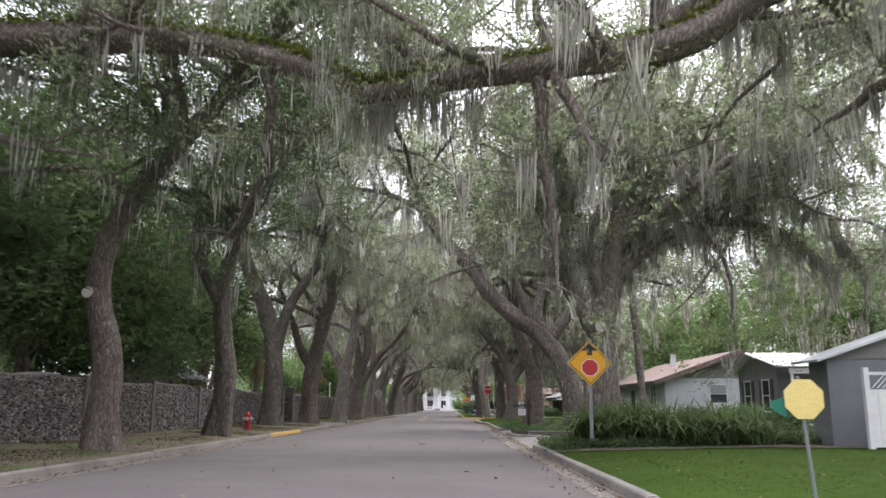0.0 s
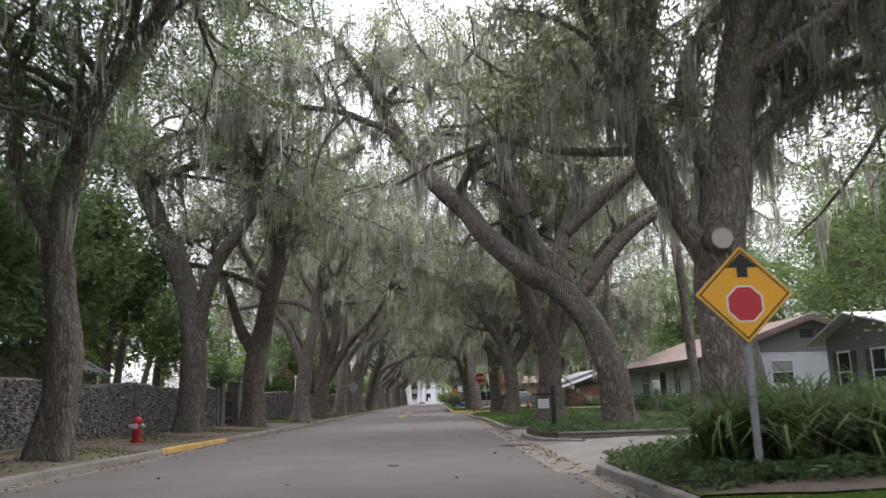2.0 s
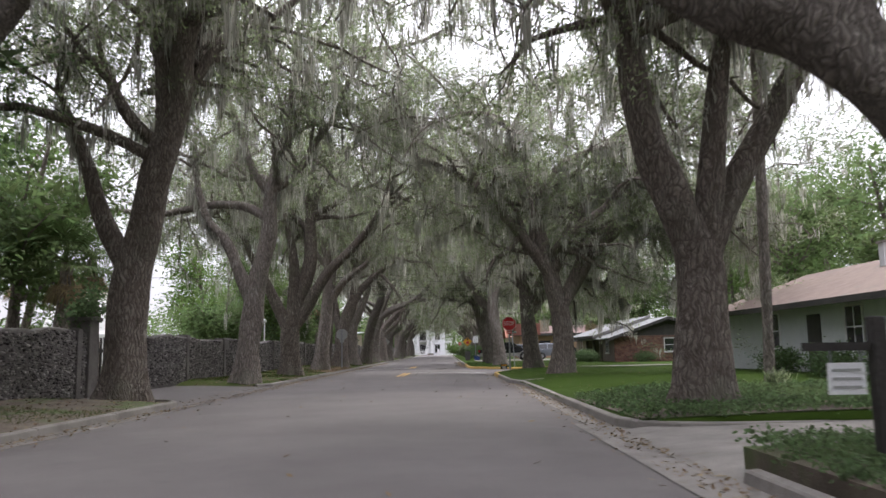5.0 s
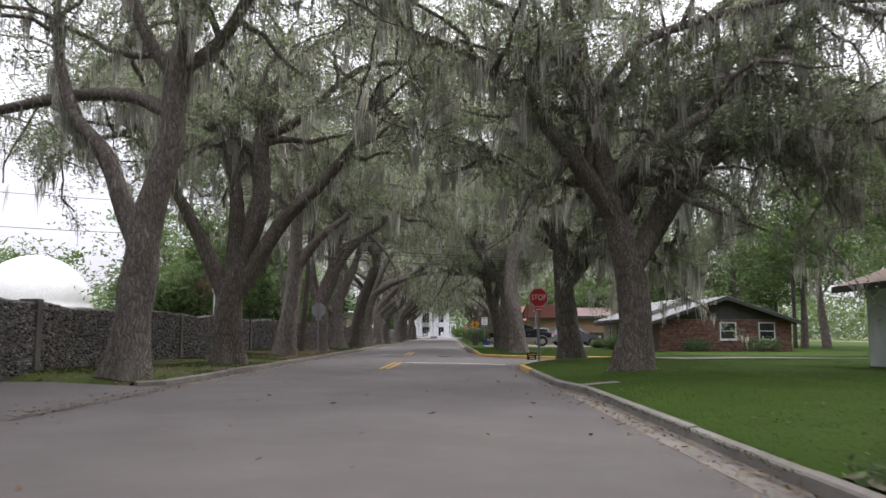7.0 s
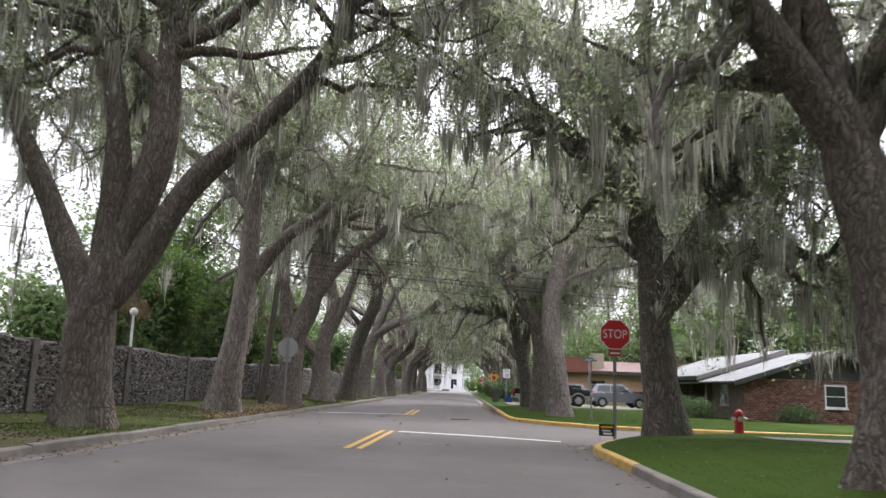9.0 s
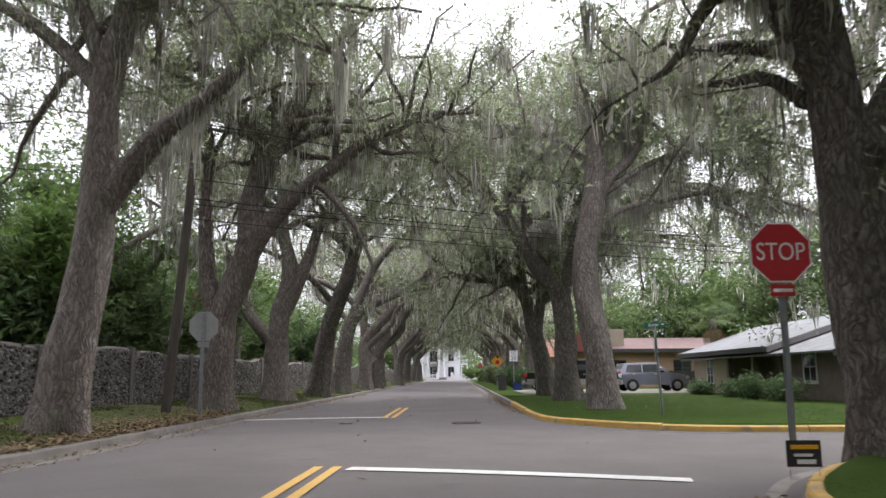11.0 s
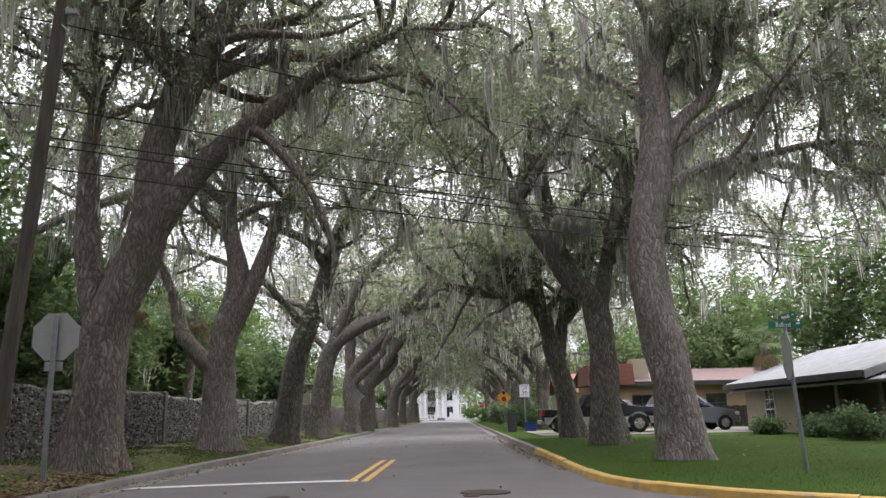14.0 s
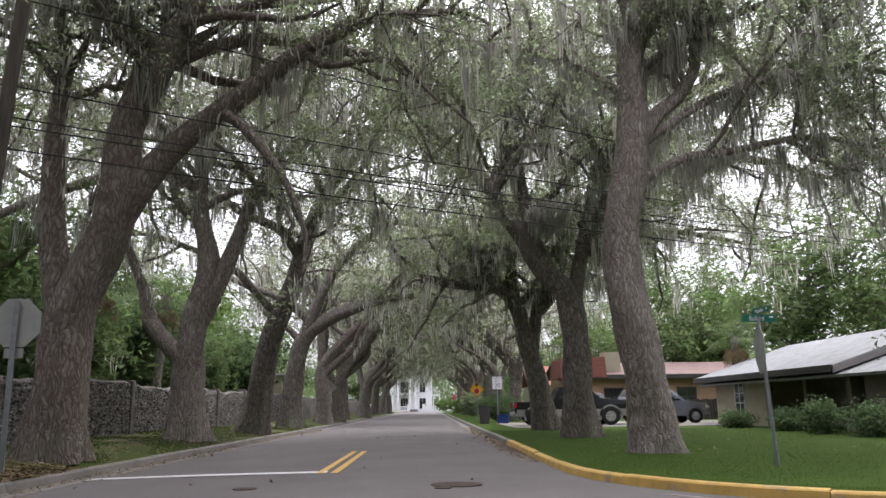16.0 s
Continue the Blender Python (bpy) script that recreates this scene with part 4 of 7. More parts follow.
    ("R10", 4.4, 100.6, 0.14, 0.5, [[(4.2, 0.3), (3.9, 2.9), (3.2, 5.4), (1.8, 6.6), (1.1, 8.8)], [(3.9, 3.2), (4.4, 6.2), (5.6, 9)], [(4.2, 5.0), (6.5, 7.4), (9.5, 8.4), (13.5, 7.8)], [(4.8, 7.2), (7.5, 10.6), (11, 12.6), (14.5, 13.2)], [(3.2, 5.4), (3.0, 8.5), (2.2, 11.5)]]),
]
PALE = {"L4", "L6", "L8", "R8", "F0"}
DARK = {"D0", "L1", "L2", "B1", "R9", "R10", "L9", "L10"}
MOSS_TUFT = (3.4, 92.0, 7.1)
DROOP = {"B1": 0.6, "B2": 0.6, "D1": 0.5, "R9": 0.5, "R8": 0.5}
for k, (key, x, y, z, r, stems) in enumerate(OAKS):
    side = 1 if x > 0 else -1
    far = y > 95
    tree = oak("live_oak_tree", (x, y, z), stems, 11 + k, r0=r, extra={"R8": 1, "B1": 5, "B2": 6, "D1": 5, "F0": 5, "D0": 4, "L0": 5, "L1": 6, "L2": 3, "L3": 5, "L4": 5, "L5": 5, "L6": 5}.get(key, 4), side=side, fine=0.5 if far else 1.0,
        moss={"F0": 1.3, "D0": 1.3, "D1": 1.15, "R8": 1.1, "L0": 0.5, "L1": 0.6, "L7": 0.75, "B1": 1.35, "B2": 1.25, "R9": 1.2}.get(key, 1.0 if x > 0 else 0.9), reach=1.35 if x > 0 else 1.15, leaf={"L0": 1.4, "L1": 1.3, "L2": 1.15, "L6": 1.0, "L7": 0.8, "F0": 1.0, "D0": 1.3, "B1": 0.85, "B2": 1.0, "L3": 0.95, "L4": 0.95, "L5": 0.9, "D1": 1.0, "R8": 1.05, "R9": 0.9, "R10": 1.0}.get(key, 0.75), sway=0.15 if key in ("F0", "D0", "R8") else 0.35, bark="bark_pale" if key in PALE else "bark_dark" if key in DARK else "bark", low={"D0": 9.8, "R8": 9.4, "B1": 6.2, "B2": 6.2}.get(key, 7.6 if not far else 6.0),
        over=key not in ("F0", "R8", "D1"), bare={"L2": 9.0, "L3": 7.8, "L4": 7.2, "D0": 8.2, "F0": 4.6, "R8": 6.2, "L5": 7.0, "R9": 5.6, "R10": 5.6, "B1": 4.3, "B2": 5.0}.get(key, 6.6),
        leafmat="leaf_dark" if key in ("L0", "L1") else "leaf", limb={"L5": 0.7, "F0": 0.45, "R8": 0.46}.get(key, 0.62), taper={"D0": 0.5, "L2": 0.6, "L7": 0.62, "R8": 0.5, "L5": 0.62}.get(key, 0.74), droop=DROOP.get(key, 0.3), slim=0.55 if key == "R8" else 1.0, clad=key not in ("R8", "D0", "F0", "R9"), long={"R8": 0.75, "F0": 0.75, "B2": 0.8}.get(key, 1.0),
        label={"D0": "live oak leaning over the road from a planted bed", "F0": "stout live oak with a sawn knot beside a hedge",
               "R8": "tall pale-barked live oak on the lawn"}.get(key, ""))
    if key == "R9":
        rg = np.random.default_rng(12)
        q = rg.normal(0, 1, (150, 3))
        q = q / np.linalg.norm(q, axis=1)[:, None] * np.array([0.55, 0.45, 0.35]) + np.array([MOSS_TUFT[0] - x, MOSS_TUFT[1] - y, MOSS_TUFT[2] - z])
        V, Q, _ = strands(rg, q, 0.45, 0.02, 24, 0.12)
        part("moss_tuft", mesh_from("moss_tuft", V, Q, (), M["moss"]), None, tree, "thick pale clump of hanging moss")
    if key == "L0":
        bm = bmesh.new()
        rod(bm, (-0.4, 0.0, 3.45), (-0.45, -0.42, 3.5), 0.2, 0.165, 16)
        collar = part("knot", bm, M["bark"], tree, "stub of a sawn-off limb", smooth=True)
        bm = bmesh.new()
        rod(bm, (-0.45, -0.41, 3.5), (-0.452, -0.44, 3.503), 0.14, 0.132, 16)
        part("sawn_face", bm, M["cut_wood"], collar, "pale sawn wood")
    if key == "F0":
        # healed collar round a sawn-off limb
        bm = bmesh.new()
        rod(bm, (-0.12, -0.1, 3.15), (-0.15, -0.5, 3.15), 0.24, 0.2, 18)
        collar = part("knot", bm, M["bark_pale"], tree, "swollen collar of a sawn-off limb", smooth=True)
        bm = bmesh.new()
        rod(bm, (-0.15, -0.49, 3.15), (-0.152, -0.52, 3.15), 0.165, 0.155, 18)
        part("sawn_face", bm, M["cut_wood"], collar, "pale sawn wood")
# two oaks beside the start, whose mossy limbs meet over the road
oak("live_oak_tree", (-11.0, 12.8, 0.3), [[(-11.0, 0.3), (-10.8, 3.5), (-10.2, 6.4), (-9.2, 7.8), (-7.5, 8.0), (-4.4, 7.95), (-2.3, 7.5), (-1.2, 7.0), (-0.2, 6.9)]], 71, r0=0.5, extra=2, side=-1, low=8.0,
    moss=0.7, leaf=1.1, fern=True, taper=0.66, label="live oak with a fern-covered limb reaching over the road")
oak("live_oak_tree", (10.2, 12.8, 0.3), [[(10.2, 0.3), (10.0, 3.5), (9.2, 7.0), (7.6, 9.0), (6.4, 8.8), (5.0, 7.85), (2.9, 7.4), (0.8, 7.1), (-1.1, 6.75)]], 72, r0=0.52, extra=2, side=1, low=8.6,
    moss=1.2, leaf=1.1, fern=True, taper=0.66, label="live oak with a fern-covered limb reaching over the road")
# the rest of the avenue runs on to the mansion
rng = np.random.default_rng(5)
for y in np.arange(115.5, 205, 8.6):
    for side, x in ((-1, -7.3), (1, 5.2)):
        if side > 0 and y < 120:
            continue
        bx, by, r = x + rng.uniform(-0.7, 0.7), y + rng.uniform(-2.6, 2.6), rng.uniform(0.36, 0.62)
        s, q = -side, rng.uniform(-0.5, 0.9)
        f = rng.uniform(2.2, 4.2)
        stems = [[(bx, 0.3), (bx + s * 0.2 * q, f * 0.7), (bx + s * 0.9 * q, f + 1.2), (bx + s * (1.4 + q), f + 3.0), (bx + s * 4.2, 8.2 + rng.uniform(-1, 1)), (bx + s * 6.2, 8.7 + rng.uniform(-1.2, 1.5))],
                 [(bx + s * 0.2 * q, f), (bx - s * rng.uniform(0.2, 1.0), f + 2.2), (bx - s * rng.uniform(0.6, 1.8), 8.6), (bx - s * rng.uniform(1.0, 3.0), 11)],
                 [(bx + s * 0.4 * q, f + 0.8), (bx + s * rng.uniform(0.8, 2.2), f + 2.4), (bx + s * rng.uniform(2.0, 4.0), f + 3.8), (bx + s * rng.uniform(4, 6.5), 7.0 + rng.uniform(0, 1.4))]]
        oak("live_oak_tree", (bx, by, 0.3), stems, int(y) + side, r0=r, extra=5, side=side, fine=0.22, moss=1.0, leaf=0.6, bare=6.3, low=6.8, droop=0.35, bark="bark_dark" if rng.random() < 0.55 else "bark")


# ---- wall along the left ----
def wall_top(y):
    return 1.98 + 0.06 * math.sin(y * 0.7) + 0.03 * math.sin(y * 2.3)


def wall_run(name, y0, y1):
    w = tagged(new(name), "dark rubble-stone garden wall with an uneven top", "wall", kind="structure")
    V, Q = [], []
    ys = np.arange(y0, y1 + 0.01, 0.5)
    for y in ys:
        t = wall_top(y) + random.uniform(-0.02, 0.02)
        V += [(-10.0, y, 0.1), (-10.0, y, t - 0.05), (-10.06, y, t), (-10.3, y, t), (-10.36, y, t - 0.05), (-10.36, y, 0.1)]
    for i in range(len(ys) - 1):
        for j in range(5):
            Q.append((i * 6 + j, i * 6 + j + 1, i * 6 + 7 + j, i * 6 + 6 + j))
    me = mesh_from("core", V, Q, (), M["rubble_core"])
    part("core", me, None, w, "dark mortar and stone core")
    return w


wall_s, wall_n = wall_run("wall_left_south", -30, 49.0), wall_run("wall_left_north", 52.2, 190)



def stone_mesh(rng):
    bm = bmesh.new()
    bmesh.ops.create_icosphere(bm, subdivisions=1, radius=1)
    for v in bm.verts:
        v.co *= rng.uniform(0.75, 1.15)
    me = bpy.data.meshes.new("stone")
    bm.to_mesh(me)
    bm.free()
    me.materials.append(M["rubble_piece"])
    return me


rng = np.random.default_rng(8)
ico = bmesh.new()
bmesh.ops.create_cube(ico, size=1.35)
bmesh.ops.bisect_plane(ico, geom=ico.verts[:] + ico.edges[:] + ico.faces[:], plane_co=(-0.1, 0, 0), plane_no=(1, 0, 0), clear_inner=True)
bmesh.ops.triangulate(ico, faces=ico.faces)
bmesh.ops.poke(ico, faces=[f for f in ico.faces if f.normal.x > 0.9][:1])
ico.verts.index_update()
IV = np.array([v.co[:] for v in ico.verts])
IT = np.array([[v.index for v in f.verts] for f in ico.faces])
ico.free()


def stone_rows(y0, y1, keep):
    """Places of the rubble: uneven stones, hardly coursed."""
    out = []
    z = 0.22
    while z < 1.95:
        hgt = rng.uniform(0.05, 0.085)
        y = y0
        while y < y1:
            ln = rng.uniform(0.055, 0.15)
            if z + hgt < wall_top(y) - 0.02 and rng.random() < keep:
                out.append((y + ln / 2, z + hgt / 2 + rng.normal(0, 0.022), ln * 0.46, hgt * rng.uniform(0.38, 0.62)))
            y += ln
        z += hgt
    return out


def stone_stuff(w, y0, y1, keep=0.85):
    S = stone_rows(y0, y1, keep)
    n = len(S)
    S = np.array(S)
    sc = np.stack([rng.uniform(0.025, 0.055, n), S[:, 2], S[:, 3]], 1)
    V = IV[None] * sc[:, None] * rng.uniform(0.7, 1.25, (n, len(IV), 1))
    V = V + np.stack([np.full(n, -9.995), S[:, 0], S[:, 1]], 1)[:, None]
    T = IT[None] + (np.arange(n) * len(IV))[:, None, None]
    ob = part("rubble", mesh_from("rubble", V.reshape(-1, 3), (), T.reshape(-1, 3), M["rubble"]), None, w, "weathered rubble stones")
    ob["kind"] = "stuff"


stone_stuff(wall_s, 14, 49.0)
stone_stuff(wall_n, 52.2, 62.0)
stone_stuff(wall_n, 63.6, 100.0)
stone_stuff(wall_n, 100.0, 120.0, 0.5)
# piers in the wall
for w, ys in ((wall_s, np.arange(17, 49, 5.2)), (wall_n, np.arange(57.5, 130, 5.2))):
    for y in ys:
        bm = boxed(-10.42, -9.93, y - 0.14, y + 0.14, 0.1, wall_top(y) + 0.06)
        part("pier", bm, M["rubble_core"], w, bevel=0.03)
# gate with its pillars
gate = thing("garden_gate", "slatted wooden garden gate between stone pillars, closed", "gate", (-10.2, 49.0, 0.2))
for y in (0.0, 3.2):
    bm = boxed(-0.3, 0.3, y - 0.3, y + 0.3, -0.1, 2.1)
    box(bm, -0.38, 0.38, y - 0.38, y + 0.38, 2.1, 2.22)
    p = part("pillar", bm, M["rubble_core"], gate, "square stone gate pillar", bevel=0.03)
    bm = bmesh.new()
    bmesh.ops.create_uvsphere(bm, u_segments=14, v_segments=8, radius=0.42, matrix=Matrix.Translation((0, y, 2.4)) @ Matrix.Diagonal((1, 1, 0.75, 1)))
    if y == 0.0:
        V, Q = leaves(np.random.default_rng(3), np.random.default_rng(4).normal(0, 0.3, (60, 3)) + np.array([0, 0, 2.45]), 0.14, 24, 0.06)
        part("ivy_cap", mesh_from("ivy_cap", V, Q, (), M["leaf_dark"]), None, gate, "dark ivy on the pillar")
    bm.free()
for k in range(11):
    y = 0.42 + k * 0.235
    part("slat", boxed(-0.02, 0.02, y - 0.05, y + 0.05, 0.05, 1.5 + 0.18 * math.sin(k / 10 * math.pi)), M["dark_wood"], gate, bevel=0.008)
for z in (0.35, 1.25):
    part("rail", boxed(0.022, 0.07, 0.32, 2.88, z - 0.06, z + 0.06), M["dark_wood"], gate)


# ---- signs ----
def text_mesh(words, size, mat, depth=0.002):
    c = bpy.data.curves.new("text", "FONT")
    c.body, c.size, c.align_x, c.align_y, c.extrude = words, size, "CENTER", "CENTER", depth
    ob = bpy.data.objects.new("text", c)
    scene.collection.objects.link(ob)
    bpy.context.view_layer.update()
    me = bpy.data.meshes.new_from_object(ob.evaluated_get(bpy.context.evaluated_depsgraph_get()))
    bpy.data.objects.remove(ob)
    me.materials.clear()
    me.materials.append(mat)
    return me


def lettering(words, size, mat, parent, x, y, z, squeeze=1.0, name="lettering", turn=0.0):
    """Words that face -y."""
    ob = part(name, text_mesh(words, size, mat), None, parent)
    ob.matrix_local = pose(x, y, z, 90, 0, turn) @ Matrix.Diagonal((squeeze, 1, 1, 1))
    return ob


def ngon(bm, n, r, y, turn=0.0, thick=0.004, cz=0.0):
    f = [(r * math.cos(radians(turn) + 2 * math.pi * k / n), cz + r * math.sin(radians(turn) + 2 * math.pi * k / n)) for k in range(n)]
    return prism(bm, f, y - thick / 2, y + thick / 2)


def shape(outline, y, thick=0.003):
    return prism(bmesh.new(), outline, y - thick / 2, y + thick / 2)


def post(parent, h, w=0.05, mat="steel", name="post"):
    bm = bmesh.new()
    prism(bm, [(-w / 2, -0.1), (w / 2, -0.1), (w / 2, h), (-w / 2, h)], -0.012, 0.012)
    box(bm, -w / 2 - 0.018, -w / 2, -0.004, 0.012, -0.1, h)
    box(bm, w / 2, w / 2 + 0.018, -0.004, 0.012, -0.1, h)
    return part(name, bm, M[mat], parent)


def stop_ahead(at, diag, zc, lean=0.0):
    s = thing("stop_ahead_sign", "yellow diamond stop-ahead warning sign on a steel post", "road sign", at, lean)
    post(s, zc + diag * 0.42)
    r = diag / 2
    face = part("panel", ngon(bmesh.new(), 4, r, -0.035, 0, 0.008, zc), M["sign_back"], s)
    part("yellow_face", ngon(bmesh.new(), 4, r * 0.985, -0.041, 0, 0.003, zc), M["sign_yellow"], face)
    k = r * 0.92
    for a in range(4):
        c0, c1 = radians(90 * a), radians(90 * a + 90)
        o = [(k * math.cos(c0), zc + k * math.sin(c0)), (k * math.cos(c1), zc + k * math.sin(c1))]
        i = [(k * 0.955 * math.cos(c1), zc + k * 0.955 * math.sin(c1)), (k * 0.955 * math.cos(c0), zc + k * 0.955 * math.sin(c0))]
        part("border", shape(o + i, -0.0445), M["black"], face)
    u = r * 2
    part("arrow_head", shape([(-0.165 * u, zc + 0.27 * u), (0, zc + 0.425 * u), (0.165 * u, zc + 0.27 * u)], -0.0445), M["black"], face)
    part("arrow_shaft", shape([(-0.055 * u, zc + 0.17 * u), (0.055 * u, zc + 0.17 * u), (0.055 * u, zc + 0.272 * u), (-0.055 * u, zc + 0.272 * u)], -0.0445), M["black"], face)
    part("octagon_edge", ngon(bmesh.new(), 8, 0.2 * u, -0.0443, 22.5, 0.002, zc - 0.1 * u), M["sign_white"], face)
    part("octagon", ngon(bmesh.new(), 8, 0.182 * u, -0.047, 22.5, 0.003, zc - 0.1 * u), M["sign_red"], face)
    return s


def stop_sign(at, turn=0.0, zc=2.55, size=0.76, plate=True, back_plate=False, label="red octagonal stop sign on a steel post"):
    s = thing("stop_sign", label, "road sign", at, turn)
    post(s, zc + size * 0.45)
    r = size / 2 / math.cos(math.pi / 8)
    face = part("panel", ngon(bmesh.new(), 8, r, -0.035, 22.5, 0.008, zc), M["sign_back"], s)
    part("white_edge", ngon(bmesh.new(), 8, r * 0.99, -0.041, 22.5, 0.003, zc), M["sign_white"], face)
    part("red_face", ngon(bmesh.new(), 8, r * 0.94, -0.0445, 22.5, 0.003, zc), M["sign_red"], face)
    lettering("STOP", size * 0.42, M["sign_white"], face, 0, -0.0475, zc, 0.8)
    if plate:
        p = part("plate", boxed(-0.15, 0.15, -0.04, -0.034, zc - size / 2 - 0.17, zc - size / 2 - 0.02), M["sign_red"], s, "small red plate")
        part("bar", boxed(-0.12, 0.12, -0.043, -0.0405, zc - size / 2 - 0.115, zc - size / 2 - 0.075), M["sign_white"], p)
    if back_plate:
        part("plate", boxed(-0.15, 0.15, -0.04, -0.034, zc - size / 2 - 0.17, zc - size / 2 - 0.02), M["sign_back"], s)
    return s


stop_ahead((4.1, 18.85, 0.28), 1.13, 2.0, 0)
stop_ahead((3.15, 127.0, 0.3), 1.15, 2.05, 0)
stop_sign((3.86, 69.8, 0.2), 0, 2.5)
stop_sign((-6.85, 80.4, 0.3), 180, 2.2, plate=False, back_plate=True, label="grey back of a stop sign on a steel post")
stop_sign((3.4, 190.0, 0.3), 0, 2.3, plate=False, label="distant red stop sign at the end of the avenue")
dback = thing("diamond_sign_back", "grey back of a diamond road sign on a post", "road sign", (-6.75, 118.0, 0.3), 180)
post(dback, 2.6)
part("panel", ngon(bmesh.new(), 4, 0.56, -0.035, 0, 0.008, 2.1), M["sign_back"], dback)
# speed limit
sl = thing("speed_limit_sign", "white speed limit 20 sign on a green steel post", "road sign", (3.75, 116.0, 0.14))
post(sl, 2.7)
pl = part("panel", boxed(-0.3, 0.3, -0.04, -0.03, 1.98, 2.74), M["sign_white"], sl)
for z0, z1, x0, x1 in ((2.0, 2.012, -0.28, 0.28), (2.708, 2.72, -0.28, 0.28), (2.012, 2.708, -0.28, -0.268), (2.012, 2.708, 0.268, 0.28)):
    part("border", boxed(x0, x1, -0.043, -0.0402, z0, z1), M["black"], pl)
lettering("SPEED", 0.15, M["black"], pl, 0, -0.0425, 2.62)
lettering("LIMIT", 0.15, M["black"], pl, 0, -0.0425, 2.47)
lettering("20", 0.36, M["black"], pl, 0, -0.0425, 2.2)
# street name sign
sn = thing("street_name_sign", "green street name blades on a leaning steel post", "street sign", (5.02, 80.6, 0.12))
bm = bmesh.new()
rod(bm, (0.05, 0, -0.1), (-0.06, 0, 2.38), 0.032)
part("post", bm, M["steel"], sn)
bl = part("blade", boxed(-0.33, 0.22, -0.02, -0.012, 2.29, 2.405), M["sign_green"], sn)
lettering("Ballard", 0.105, M["sign_white"], bl, -0.09, -0.0225, 2.345, 0.85)
part("bar", boxed(0.12, 0.18, -0.0225, -0.0205, 2.355, 2.38), M["sign_white"], bl)
b2 = part("blade", boxed(-0.012, -0.004, -0.28, 0.28, 2.43, 2.53), M["sign_green"], sn)
b2.matrix_local = pose(0, 0, 0, 0, 0, 4)
lettering("Magnolia", 0.085, M["sign_white"], b2, -0.0145, 0.04, 2.48, 0.9, turn=-90)
part("bar", boxed(-0.0145, -0.0122, -0.23, -0.18, 2.48, 2.5), M["sign_white"], b2)
r = 0.38 / math.cos(math.pi / 8)
ob = part("sign_back", ngon(bmesh.new(), 8, r, 0.05, 22.5, 0.008, 1.85), M["sign_back"], sn, "grey back of a stop sign, edge on")
ob.matrix_local = pose(-0.02, 0, 0, 0, 0, 78)
# yellow sign by the start
ys = thing("yellow_sign", "pale yellow blank octagonal sign on a thin post", "road sign", (4.53, 8.0, 0.3))
bm = bmesh.new()
rod(bm, (0.05, 0, -0.1), (-0.04, 0, 1.25), 0.02)
part("post", bm, M["steel"], ys)
yellow_pale = material("faded_yellow", [(0.62, 0.48, 0.16), (0.7, 0.56, 0.22)], scale=2, rough=0.5, bump=0.02)
part("panel", ngon(bmesh.new(), 8, 0.23, -0.03, 22.5, 0.008, 1.0), yellow_pale, ys)
part("green_flag", shape([(-0.38, 0.96), (-0.16, 1.04), (-0.2, 0.8), (-0.34, 0.88)], -0.01, 0.004), M["sign_green"], ys)
# yard sign beside the stop sign
yd = thing("yard_sign", "small dark yard sign on wire legs in the grass", "yard sign", (3.42, 68.5, 0.2))
yd.scale = (0.75, 0.75, 0.75)
p = part("panel", boxed(-0.24, 0.24, -0.01, 0.0, 0.06, 0.42), M["black"], yd)
part("bar", boxed(-0.18, 0.2, -0.014, -0.0105, 0.3, 0.36), M["sign_yellow"], p)
part("bar", boxed(-0.14, 0.12, -0.014, -0.0105, 0.2, 0.24), M["sign_white"], p)
part("bar", boxed(-0.1, 0.16, -0.014, -0.0105, 0.1, 0.16), M["sign_white"], p)
for x in (-0.2, 0.2):
    part("leg", rod(bmesh.new(), (x, -0.005, -0.1), (x, -0.005, 0.08), 0.006, sides=6), M["steel"], yd)
# house sign hanging from a dark post
hs = thing("hanging_sign", "white hanging panel on a dark timber post", "yard sign", (3.9, 32.8, 0.3))
part("post", boxed(-0.06, 0.06, -0.06, 0.06, -0.1, 1.2), M["dark_wood"], hs, bevel=0.01)
part("arm", boxed(-0.62, 0.09, -0.03, 0.03, 0.92, 0.99), M["dark_wood"], hs)
p = part("panel", boxed(-0.43, -0.12, -0.012, 0.012, 0.56, 0.82), M["sign_white"], hs)
for z in (0.76, 0.69, 0.62):
    part("bar", boxed(-0.4, -0.16, -0.0155, -0.0125, z - 0.012, z + 0.012), M["sign_back"], p)
for x in (-0.4, -0.15):
    part("chain", boxed(x - 0.006, x + 0.006, -0.006, 0.006, 0.82, 0.92), M["steel"], hs)


